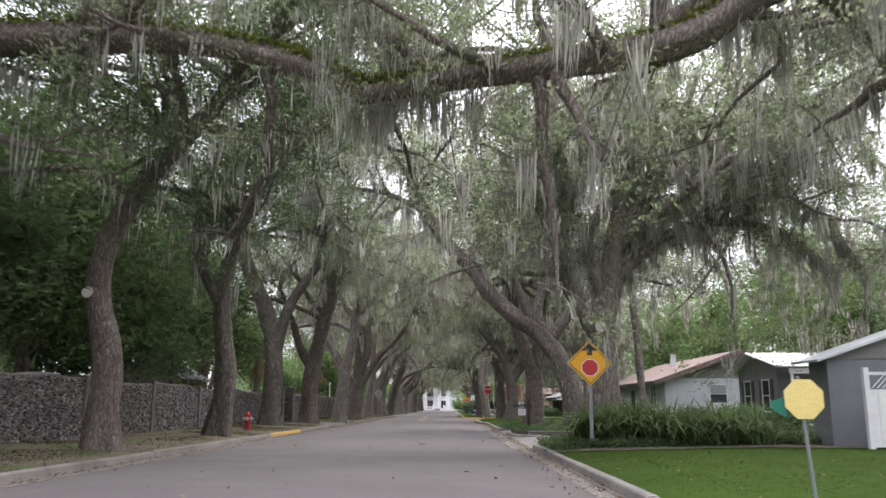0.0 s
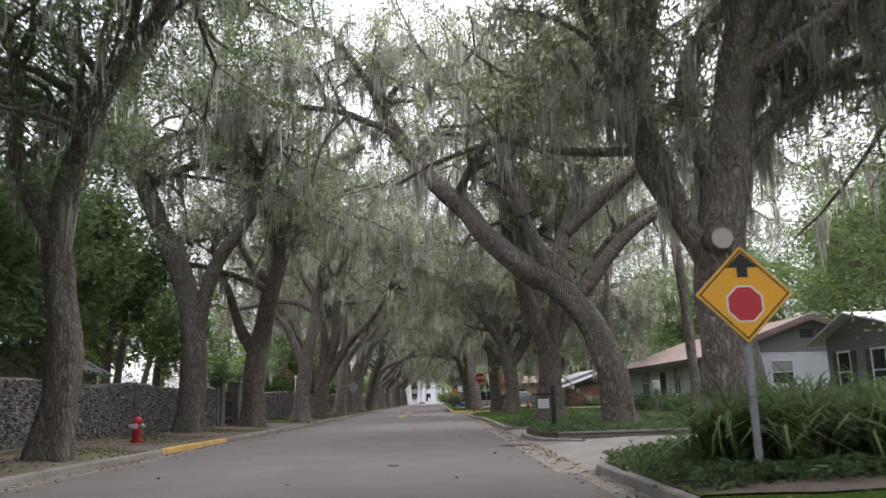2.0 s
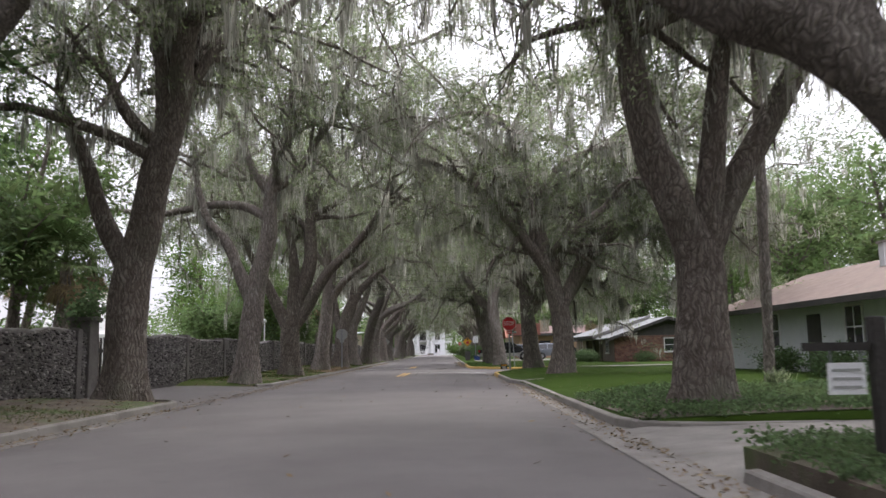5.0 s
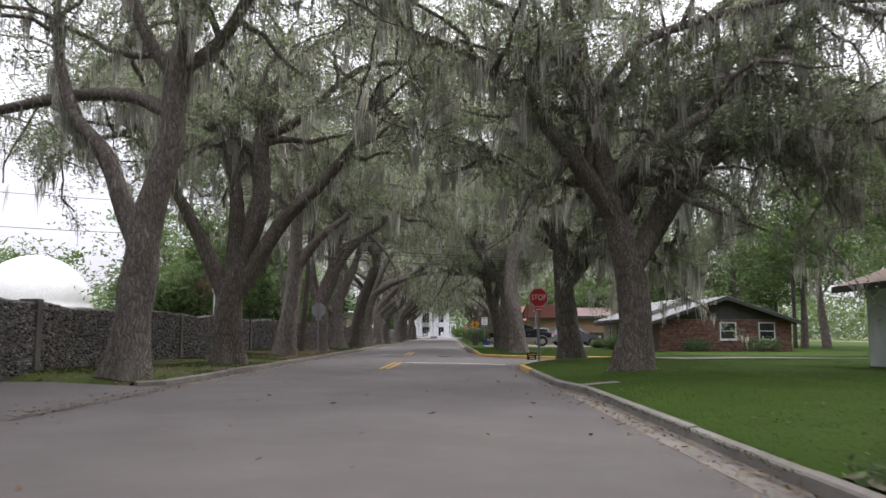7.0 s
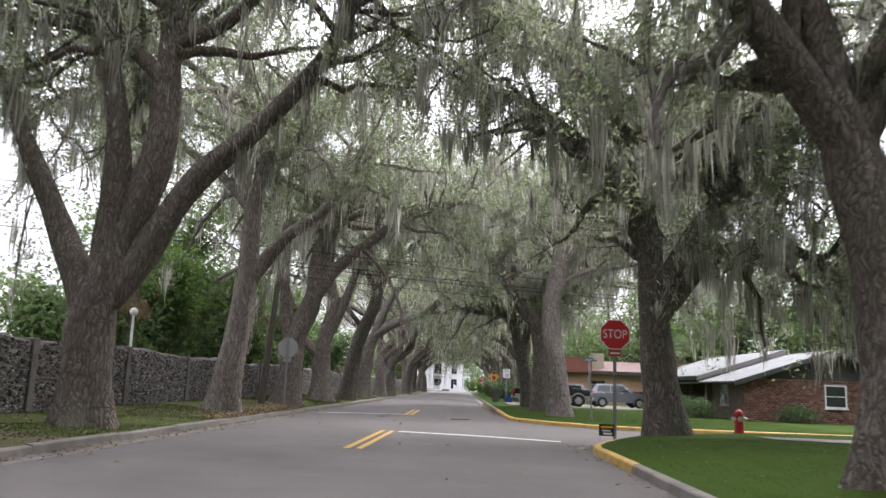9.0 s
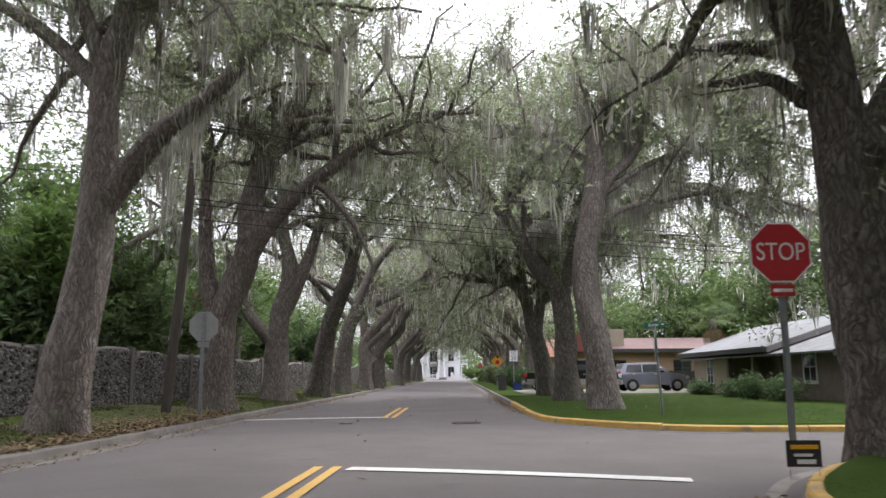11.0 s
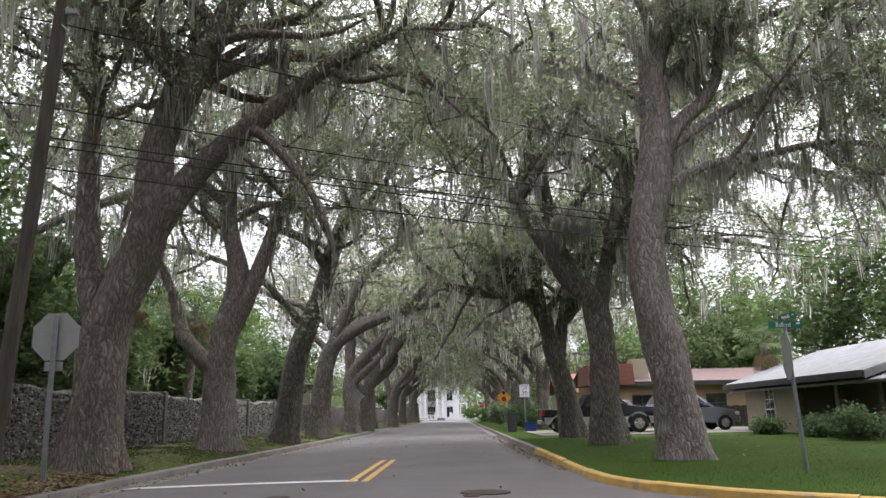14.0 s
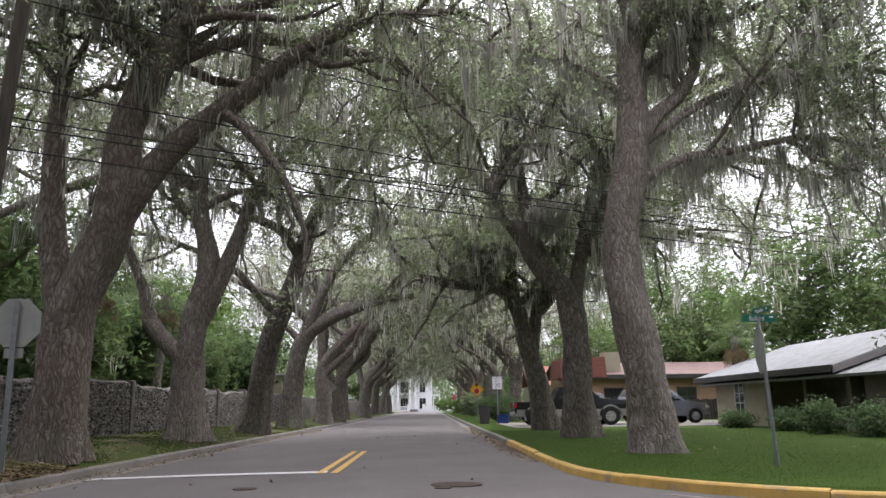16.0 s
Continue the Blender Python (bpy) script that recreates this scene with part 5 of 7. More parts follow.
def hydrant(at, label, capmat):
    h = thing("fire_hydrant", label, "fire hydrant", at)
    bm = bmesh.new()
    rod(bm, (0, 0, -0.05), (0, 0, 0.05), 0.17, sides=16)
    rod(bm, (0, 0, 0.05), (0, 0, 0.5), 0.125, 0.115, 16)
    part("barrel", bm, M["hydrant"], h, smooth=False)
    bm = bmesh.new()
    rod(bm, (0, 0, 0.5), (0, 0, 0.54), 0.15, sides=16)
    bmesh.ops.create_uvsphere(bm, u_segments=16, v_segments=8, radius=0.125, matrix=Matrix.Translation((0, 0, 0.55)))
    rod(bm, (0, 0, 0.64), (0, 0, 0.72), 0.03, sides=6)
    part("bonnet", bm, M[capmat], h)
    for a, r in ((0, 0.055), (180, 0.055), (270, 0.075)):
        d = Vector((math.cos(radians(a)), math.sin(radians(a)), 0))
        bm = bmesh.new()
        rod(bm, d * 0.1 + Vector((0, 0, 0.42)), d * 0.19 + Vector((0, 0, 0.42)), r, sides=12)
        rod(bm, d * 0.19 + Vector((0, 0, 0.42)), d * 0.23 + Vector((0, 0, 0.42)), r * 0.45, sides=6)
        part("outlet", bm, M["hydrant_cap"], h)


hydrant((-7.85, 32.4, 0.27), "red fire hydrant with pale caps on the verge", "hydrant")
hydrant((7.7, 72.0, 0.24), "faded red fire hydrant at the edge of the lawn", "hydrant")


# ---- utility pole and cables ----
def sag(a, b, drop, n=16):
    a, b = np.array(a, float), np.array(b, float)
    s = np.linspace(0, 1, n)[:, None]
    P = a + (b - a) * s
    P[:, 2] -= drop * 4 * (s * (1 - s))[:, 0]
    return P


def cable(a, b, drop, r=0.014):
    V, Q = tube(sag(a, b, drop), np.full(16, r), 5)
    tagged(new("overhead_cable", mesh_from("overhead_cable", V, Q, (), M["cable"])), "black overhead cable sagging across the street", "cable", "overhead cables")


pole = thing("utility_pole", "leaning dark wooden utility pole beside the wall", "utility pole", (-7.78, 80.5, 0.25))
V, Q = tube(catmull([(0, 0, -0.2), (0.28, 0, 4), (0.52, 0, 8.5), (0.7, 0, 12)], 14), np.linspace(0.135, 0.095, 14), 12)
part("shaft", mesh_from("shaft", V, Q, (), M["pole_wood"], True), None, pole)
for z, dx in ((8.9, 0.53), (8.0, 0.5)):
    part("bracket", boxed(dx - 0.05, dx + 0.3, -0.05, 0.05, z, z + 0.1), M["steel"], pole)
pole2 = thing("utility_pole", "wooden utility pole far along the side street", "utility pole", (28, 101.2, 0.15))
V, Q = tube(np.array([(0, 0, -0.2), (0, 0, 3), (0, 0, 6), (0, 0, 9.5)]), np.linspace(0.17, 0.12, 4), 12)
part("shaft", mesh_from("shaft", V, Q, (), M["pole_wood"], True), None, pole2)
for z, z2, d in ((8.1, 8.8, 0.5), (6.5, 7.5, 0.4), (5.95, 7.2, 0.4), (5.8, 7.0, 0.4), (5.4, 6.6, 0.45)):
    cable((-7.35, 80.5, z), (28, 101.2, z2), d)
for z in (8.1, 6.5):
    cable((-7.35, 80.5, z), (-34, 66, z + 0.2), 0.5)
# slim trunk of a cabbage palm by the white house and a lamp post behind the wall
lp = thing("street_lamp", "pale lamp post behind the garden wall", "street lamp", (-11.2, 76.0, 0.2))
bm = bmesh.new()
rod(bm, (0, 0, -0.1), (0, 0, 3.05), 0.05, 0.04)
part("post", bm, M["trim_white"], lp)
bm = bmesh.new()
bmesh.ops.create_uvsphere(bm, u_segments=12, v_segments=8, radius=0.14, matrix=Matrix.Translation((0, 0, 3.14)))
part("globe", bm, M["trim_white"], lp)


# ---- houses ----
def window(parent, x, y, z, w, h, facing, panes=(2, 2), frame="trim_white", sill=True, blind=0.0):
    """A window set in a wall; facing 's' looks to -y, 'w' to -x."""
    win = part("window", boxed(-w / 2, w / 2, 0.0, 0.02, -h / 2, h / 2), M["trim_dark"], parent)
    win.matrix_local = pose(x, y, z, 0, 0, 0 if facing == "s" else -90)
    f = 0.055
    for a in ((-w / 2 - f, -w / 2 + 0.01, -h / 2 - f, h / 2 + f), (w / 2 - 0.01, w / 2 + f, -h / 2 - f, h / 2 + f),
              (-w / 2 + 0.01, w / 2 - 0.01, h / 2 - 0.01, h / 2 + f), (-w / 2 + 0.01, w / 2 - 0.01, -h / 2 - f, -h / 2 + 0.01)):
        part("frame", boxed(a[0], a[1], -0.045, 0.0, a[2], a[3]), M[frame], win)
    nx, nz = panes
    for i in range(nx):
        for j in range(nz):
            x0, z0 = -w / 2 + w * i / nx, -h / 2 + h * j / nz
            lit = blind and j >= nz - max(1, int(blind * nz))
            part("pane", boxed(x0 + 0.02, x0 + w / nx - 0.02, -0.02, -0.012, z0 + 0.02, z0 + h / nz - 0.02), M["sign_back"] if lit else M["glass"], win)
    for i in range(1, nx):
        part("bar", boxed(-w / 2 + w * i / nx - 0.02, -w / 2 + w * i / nx + 0.02, -0.03, 0.0, -h / 2, h / 2), M[frame], win)
    for j in range(1, nz):
        part("bar", boxed(-w / 2, w / 2, -0.033, -0.003, -h / 2 + h * j / nz - 0.02, -h / 2 + h * j / nz + 0.02), M[frame], win)
    if sill:
        part("sill", boxed(-w / 2 - 0.1, w / 2 + 0.1, -0.09, 0.0, -h / 2 - f - 0.07, -h / 2 - f), M[frame], win)
    return win


def roof_slab(parent, a, b, c, d, thick, mat, name="roof", label=""):
    """A roof plane through four corners (a, b along the eave, c, d along the ridge)."""
    bm = bmesh.new()
    n = (Vector(b) - Vector(a)).cross(Vector(d) - Vector(a)).normalized()
    if n.z < 0:
        n = -n
    lo = [bm.verts.new(Vector(p)) for p in (a, b, c, d)]
    hi = [bm.verts.new(Vector(p) + n * thick) for p in (a, b, c, d)]
    bm.faces.new(lo)
    bm.faces.new(hi[::-1])
    for i in range(4):
        j = (i + 1) % 4
        bm.faces.new((lo[j], lo[i], hi[i], hi[j]))
    bmesh.ops.recalc_face_normals(bm, faces=bm.faces)
    return part(name, bm, M[mat], parent, label)


# the white bungalow: ridge along the street
h2 = thing("bungalow", "white painted block bungalow with a brown shingle gable roof", "house", (13.0, 45.1, 0.25))
W, D, E, R = 8.6, 17.0, 2.62, 4.15
part("wall", prism(bmesh.new(), [(0, -0.2), (W, -0.2), (W, E), (0, E)], 0, 0.2), M["white_wall"], h2)
part("wall", boxed(0.003, 0.2, 0.2, D, -0.2, E), M["white_wall"], h2)
part("wall", boxed(W - 0.2, W - 0.003, 0.2, D, -0.2, E), M["white_wall"], h2)
part("wall", boxed(0.2, W - 0.2, D - 0.2, D - 0.003, -0.2, E), M["white_wall"], h2)
part("gable", prism(bmesh.new(), [(-0.1, E + 0.002), (W + 0.1, E + 0.002), (W / 2, R - 0.02)], -0.03, 0.15), M["gable_grey"], h2, "grey boarded gable")
part("vent", boxed(W / 2 - 0.3, W / 2 + 0.3, -0.05, -0.031, E + 0.6, E + 1.0), M["trim_dark"], h2)
sl_ = (R - E) / (W / 2)
roof_slab(h2, (-0.75, -0.6, E - 0.75 * sl_), (-0.75, D + 0.5, E - 0.75 * sl_), (W / 2, D + 0.5, R), (W / 2, -0.6, R), 0.1, "shingle_brown")
roof_slab(h2, (W + 0.75, -0.6, E - 0.75 * sl_), (W + 0.75, D + 0.5, E - 0.75 * sl_), (W / 2, D + 0.5, R), (W / 2, -0.6, R), 0.1, "shingle_brown")
part("fascia", boxed(-0.8, -0.755, -0.6, D + 0.5, E - 0.75 * sl_ - 0.1, E - 0.75 * sl_ + 0.1), M["trim_dark"], h2)
for sg in (-1, 1):
    x0, x1 = (-0.75, W / 2) if sg < 0 else (W + 0.75, W / 2)
    part("barge_board", prism(bmesh.new(), [(x0, E - 0.75 * sl_ - 0.16), (x1, R - 0.16), (x1, R), (x0, E - 0.75 * sl_)], -0.65, -0.602), M["shingle_brown"], h2)
window(h2, 3.05, -0.004, 1.72, 0.95, 1.0, "s", (1, 2), blind=0.5)
window(h2, 6.3, -0.004, 1.72, 0.95, 1.0, "s", (1, 2), blind=0.5)
for y, w, h in ((2.6, 1.3, 1.3), (5.4, 1.0, 1.3), (11.6, 1.5, 1.3)):
    window(h2, -0.004, y, 1.55, w, h, "w", (2, 2), frame="trim_white")
door = part("door", boxed(-0.035, 0.0, 7.6, 8.55, 0.0, 2.05), M["trim_dark"], h2, "dark front door")
part("door_handle", boxed(-0.07, -0.036, 7.7, 7.76, 0.95, 1.05), M["steel"], door)
part("porch_step", boxed(-1.4, -0.002, 7.2, 9.0, -0.25, 0.0), M["concrete"], h2)
ch = part("chimney", boxed(2.8, 3.12, 8.4, 8.72, 3.2, 4.55), M["white_wall"], h2)
part("cap", boxed(2.74, 3.18, 8.34, 8.78, 4.55, 4.63), M["concrete"], ch)
# white board fence beside the bungalow
fence = thing("board_fence", "tall white board fence beside the bungalow", "fence", (16.2, 42.6, 0.25))
for k in range(34):
    part("board", boxed(k * 0.2, k * 0.2 + 0.19, -0.012, 0.012, 0.02, 1.62 + 0.02 * (k % 2)), M["white_wall"], fence)
for k in range(4):
    part("post", boxed(k * 2.2 - 0.05, k * 2.2 + 0.05, 0.015, 0.11, -0.1, 1.66), M["white_wall"], fence)

# the grey cottage with a metal roof and a porch
h1 = thing("cottage", "grey cottage with a pale metal roof and a porch", "house", (15.0, 34.2, 0.25))
D1, W1, E1, R1 = 4.6, 12.0, 2.7, 3.45
part("wall", boxed(0.0, 0.2, 0, D1, -0.2, E1), M["grey_wall"], h1)
part("wall", boxed(0.2, W1, 0.003, 0.2, -0.2, E1), M["grey_wall"], h1)
part("wall", boxed(0.2, W1, D1 - 0.2, D1 - 0.003, -0.2, E1), M["grey_wall"], h1)
part("gable", prism(bmesh.new(), [(-0.1, E1 + 0.002), (D1 + 0.1, E1 + 0.002), (D1 / 2, R1 - 0.02)], -0.02, 0.16, "x"), M["gable_grey"], h1, "grey boarded gable")
s1 = (R1 - E1) / (D1 / 2)
roof_slab(h1, (-0.5, -1.3, 2.66), (W1 + 0.5, -1.3, 2.66), (W1 + 0.5, D1 / 2, R1), (-0.5, D1 / 2, R1), 0.05, "metal_roof")
roof_slab(h1, (-0.5, D1 + 0.6, E1 - 0.6 * s1), (W1 + 0.5, D1 + 0.6, E1 - 0.6 * s1), (W1 + 0.5, D1 / 2, R1), (-0.5, D1 / 2, R1), 0.05, "metal_roof")
for k in range(28):
    x = -0.4 + k * 0.45
    bm = bmesh.new()
    rod(bm, (x, -1.28, 2.72), (x, D1 / 2, R1 + 0.06), 0.022, sides=5)
    part("roof_rib", bm, M["metal_roof"], h1)
for y in (1.2, 3.4):
    window(h1, -0.004, y, 1.5, 0.8, 1.35, "w", (1, 2))
    for sg in (-1, 1):
        part("shutter", boxed(-0.05, -0.002, y + sg * 0.62 - 0.15, y + sg * 0.62 + 0.15, 0.8, 2.2), M["trim_dark"], h1)
part("porch_floor", boxed(0.1, W1, -1.3, -0.004, -0.25, 0.12), M["concrete"], h1)
part("porch_beam", boxed(0.1, W1, -1.2, -1.06, 2.4, 2.62), M["trim_white"], h1)
for x in (0.2, 3.4, 6.6, 9.8):
    part("porch_post", boxed(x - 0.055, x + 0.055, -1.18, -1.07, 0.12, 2.4), M["trim_white"], h1)
for k in range(30):
    part("baluster", boxed(0.35 + k * 0.1 - 0.015, 0.35 + k * 0.1 + 0.015, -1.14, -1.1, 0.22, 0.85), M["trim_white"], h1)
part("porch_rail", boxed(0.26, 3.34, -1.16, -1.08, 0.85, 0.91), M["trim_white"], h1)
for x in (2.0, 7.6):
    window(h1, x, -0.002, 1.5, 0.9, 1.3, "s", (1, 2))
part("door", boxed(4.6, 5.5, -0.04, -0.002, 0.12, 2.15), M["trim_dark"], h1, "dark panelled door")
# white lattice fence by the cottage
lf = thing("lattice_fence", "white vinyl fence with a lattice top", "fence", (10.3, 17.6, 0.28))
for k in range(18):
    part("board", boxed(k * 0.2, k * 0.2 + 0.19, -0.012, 0.012, 0.05, 1.35), M["trim_white"], lf)
for k in range(30):
    x = 0.06 + k * 0.12
    part("lattice_strip", prism(bmesh.new(), [(x, 1.38), (x + 0.03, 1.38), (x + 0.33, 1.68), (x + 0.3, 1.68)], -0.006, 0.0), M["trim_white"], lf)
part("rail", boxed(0, 3.9, -0.03, 0.03, 1.68, 1.75), M["trim_white"], lf)
for x in (-0.06, 3.9):
    part("post", boxed(x - 0.06, x + 0.06, -0.06, 0.06, -0.1, 1.85), M["trim_white"], lf)


# grey shed by the start
gr = thing("garden_shed", "grey boarded shed with a gable roof behind a white fence", "shed", (9.95, 18.8, 0.25))
part("wall", boxed(0, 5.4, 0, 0.1, -0.2, 2.15), M["grey_wall"], gr)
part("wall", boxed(0.003, 0.1, 0.1, 1.0, -0.2, 2.15), M["grey_wall"], gr)
part("wall", boxed(5.3, 5.397, 0.1, 1.0, -0.2, 2.15), M["grey_wall"], gr)
part("wall", boxed(0.1, 5.3, 0.9, 0.997, -0.2, 2.15), M["grey_wall"], gr)
part("gable", prism(bmesh.new(), [(-0.1, 2.152), (5.5, 2.152), (2.7, 3.08)], -0.03, 0.1), M["gable_grey"], gr, "grey boarded gable")
for a in (-0.35, 5.75):
    roof_slab(gr, (a, -0.3, 2.06), (a, 1.2, 2.06), (2.7, 1.2, 3.1), (2.7, -0.3, 3.1), 0.06, "metal_roof")


# brick house at the side-street corner
def bricks(parent, w, h, gable, skip):
    """Running-bond bricks on a wall that faces -y, with a gable; skip: openings."""
    g, n = Geo(), 0
    rg = np.random.default_rng(2)
    cube = np.array([(a, b, c) for a in (0, 1) for b in (0, 1) for c in (0, 1)], float)
    Qc = np.array([(0, 1, 3, 2), (4, 6, 7, 5), (0, 4, 5, 1), (2, 3, 7, 6), (1, 5, 7, 3), (0, 2, 6, 4)])
    for r in range(int(h / 0.1)):
        z = r * 0.1
        x = -0.1 * (r % 2) * 1.1
        while x < w:
            x0, x1 = max(0, x), min(w, x + 0.2)
            if x1 - x0 > 0.04 and not any(a < (x0 + x1) / 2 < b and c < z + 0.04 < d for a, b, c, d in skip):
                g.add(cube * np.array([x1 - x0, 0.02, 0.085]) + np.array([x0, -0.016 + rg.uniform(-0.002, 0.002), z]), Qc)
            x += 0.215
    ob = part("brickwork", g.mesh("brickwork", M["brick"]), None, parent, "red-brown running-bond bricks")
    ob["kind"] = "stuff"


h3 = thing("brick_house", "low brick house with a grey shingle roof and porch", "house", (13.8, 89.0, 0.1))
W3, D3, E3, R3 = 8.6, 18.0, 2.12, 3.5
part("wall", boxed(0, W3, 0, 0.2, -0.2, E3), M["mortar"], h3)
part("wall", boxed(0.003, 0.2, 0.2, 4.6, -0.2, E3), M["mortar"], h3)
part("wall", boxed(1.9, 2.1, 4.6, 12.2, -0.2, E3), M["mortar"], h3)
part("wall", boxed(0.2, 1.9, 4.4, 4.6, -0.2, E3), M["mortar"], h3)
part("wall", boxed(0.003, 0.2, 12.2, D3, -0.2, E3), M["tan_wall"], h3, "tan boarded wall")
part("wall", boxed(0.2, 1.9, 12.2, 12.4, -0.2, E3), M["tan_wall"], h3)
part("wall", boxed(0.2, W3, D3 - 0.2, D3 - 0.003, -0.2, E3), M["mortar"], h3)
bricks(h3, W3, 2.1, 0, [(3.9, 5.1, 0.75, 1.95), (6.4, 7.6, 0.75, 1.95)])
part("gable", prism(bmesh.new(), [(-0.05, E3 + 0.002), (W3 + 0.05, E3 + 0.002), (W3 / 2, R3 - 0.02)], -0.02, 0.16), M["trim_dark"], h3, "dark boarded gable")
s3 = (R3 - E3) / (W3 / 2)
for a in (-0.6, W3 + 0.6):
    roof_slab(h3, (a, -0.6, E3 - 0.9 * s3), (a, D3 + 0.6, E3 - 0.9 * s3), (W3 / 2, D3 + 0.6, R3), (W3 / 2, -0.6, R3), 0.1, "shingle_grey")
    x1 = W3 / 2
    part("barge_board", prism(bmesh.new(), [(a, E3 - 0.9 * s3 - 0.14), (x1, R3 - 0.14), (x1, R3 + 0.08), (a, E3 - 0.9 * s3 + 0.08)], -0.66, -0.604), M["trim_dark"], h3)
roof_slab(h3, (-0.7, 5.2, E3 + 0.02), (-0.7, D3 + 1.0, E3 + 0.02), (W3 * 0.5, D3 + 1.0, R3 + 0.3), (W3 * 0.5, 5.2, R3 + 0.3), 0.1, "shingle_grey", "upper_roof")
part("eave_board", prism(bmesh.new(), [(-0.7, E3 - 0.14), (W3 / 2, R3 + 0.14), (W3 / 2, R3 + 0.38), (-0.7, E3 + 0.1)], 5.12, 5.19), M["gable_grey"], h3)
part("fascia", boxed(-0.76, -0.703, 5.2, D3 + 1.0, E3 - 0.1, E3 + 0.14), M["trim_dark"], h3)
for y in (5.3, 8.4, 11.8):
    part("porch_post", boxed(-0.15, 0.1, y - 0.13, y + 0.13, -0.1, E3), M["mortar"], h3, "brick porch post", bevel=0.01)
for x in (4.5, 7.0):
    window(h3, x, -0.02, 1.35, 0.95, 1.0, "s", (1, 2))
window(h3, -0.004, 15.0, 1.25, 1.0, 1.3, "w", (2, 3))
window(h3, -0.004, 2.6, 1.35, 1.1, 1.1, "w", (2, 2))
part("door", boxed(1.86, 1.9, 8.0, 8.95, 0.0, 2.0), M["trim_dark"], h3, "dark recessed front door")
part("porch_floor", boxed(-0.2, 1.88, 4.7, 12.1, -0.25, -0.02), M["concrete"], h3)

# peach motel-like house with a red roof behind the parked cars
h4 = thing("peach_house", "long peach stucco house with a faded red roof", "house", (9.5, 124.0, 0.15))
part("wall", boxed(0, 22, 0, 8, -0.2, 2.9), M["peach_wall"], h4)
part("fascia", boxed(-0.6, 22.6, -0.66, -0.6, 2.75, 3.05), M["trim_dark"], h4)
roof_slab(h4, (-0.6, -0.6, 2.95), (22.6, -0.6, 2.95), (22.6, 4, 4.0), (-0.6, 4, 4.0), 0.1, "pink_roof")
roof_slab(h4, (-0.6, 8.6, 2.95), (22.6, 8.6, 2.95), (22.6, 4, 4.0), (-0.6, 4, 4.0), 0.1, "pink_roof")
for k in range(7):
    part("mansard_course", prism(bmesh.new(), [(-0.5 - 0.02 * (9 - k), 2.85 + k * 0.2), (2.6, 2.85 + k * 0.2), (2.6, 2.85 + k * 0.2 + 0.25), (-0.5 - 0.02 * (9 - k), 2.85 + k * 0.2 + 0.2)], -0.75 + k * 0.05, 4), M["red_roof"], h4)
part("chimney", boxed(2.7, 3.9, 0.5, 1.8, 2.9, 4.7), M["tan_wall"], h4)
for x in (3.2, 8.4, 14.0, 18.5):
    window(h4, x, -0.004, 1.5, 1.3, 1.2, "s", (2, 2), frame="trim_dark")
gf = thing("dark_fence", "dark stained board fence beside the parked cars", "fence", (14.5, 118.0, 0.15))
for k in range(40):
    part("board", boxed(k * 0.2, k * 0.2 + 0.185, -0.012, 0.012, 0.0, 1.25 + 0.03 * math.sin(k * 2.1)), M["dark_wood"], gf)
part("rail", boxed(0, 8, 0.013, 0.05, 0.9, 1.0), M["dark_wood"], gf)
# orange-roofed house far behind
h5 = thing("orange_roof_house", "small house with an orange tiled roof far behind the oaks", "house", (10.3, 150.0, 0.3))
part("wall", boxed(0, 9, 0, 7, -0.2, 2.8), M["tan_wall"], h5)
roof_slab(h5, (-0.5, -0.5, 2.75), (9.5, -0.5, 2.75), (9.5, 3.5, 4.9), (-0.5, 3.5, 4.9), 0.1, "orange_tile")
roof_slab(h5, (-0.5, 7.5, 2.75), (9.5, 7.5, 2.75), (9.5, 3.5, 4.9), (-0.5, 3.5, 4.9), 0.1, "orange_tile")
for x in (2.2, 6.4):
    window(h5, x, -0.004, 1.5, 1.2, 1.2, "s", (2, 2))
# pale building behind the wall on the left
h6 = thing("cream_shed", "plain cream building behind the garden wall", "house", (-16.5, 128.0, 0.2))
part("wall", boxed(0, 5.0, 0, 9, -0.2, 3.4), M["tan_wall"], h6)
roof_slab(h6, (-0.3, -0.3, 3.4), (5.3, -0.3, 3.4), (5.3, 9.3, 3.75), (-0.3, 9.3, 3.75), 0.12, "metal_roof")
window(h6, 2.5, -0.004, 1.8, 1.2, 1.0, "s", (2, 1))
# small hut behind the wall near the start
h7 = thing("garden_hut", "small grey-roofed hut behind the garden wall", "hut", (-15.5, 37.0, 0.2))
part("wall", boxed(0, 3.2, 0, 3.0, -0.2, 2.3), M["tan_wall"], h7)
for a in (-0.4, 3.6):
    roof_slab(h7, (a, -0.4, 2.2), (a, 3.4, 2.2), (1.6, 3.4, 3.3), (1.6, -0.4, 3.3), 0.08, "shingle_grey")
part("gable", prism(bmesh.new(), [(0.0, 2.3), (3.2, 2.3), (1.6, 3.25)], 0.01, 0.12), M["tan_wall"], h7)

# white dome
dome = thing("white_dome", "smooth white dome building behind the garden wall", "dome", (-33.4, 101.0, 0.2))
bm = bmesh.new()
bmesh.ops.create_uvsphere(bm, u_segments=40, v_segments=24, radius=4.4, matrix=Matrix.Translation((0, 0, 3.0)) @ Matrix.Diagonal((1, 1, 0.98, 1)))
bmesh.ops.bisect_plane(bm, geom=bm.verts[:] + bm.edges[:] + bm.faces[:], plane_co=(0, 0, 3.0), plane_no=(0, 0, 1), clear_inner=True)
part("shell", bm, M["dome_white"], dome, smooth=True)
bm = bmesh.new()
rod(bm, (0, 0, -0.2), (0, 0, 3.0), 4.41, sides=40)
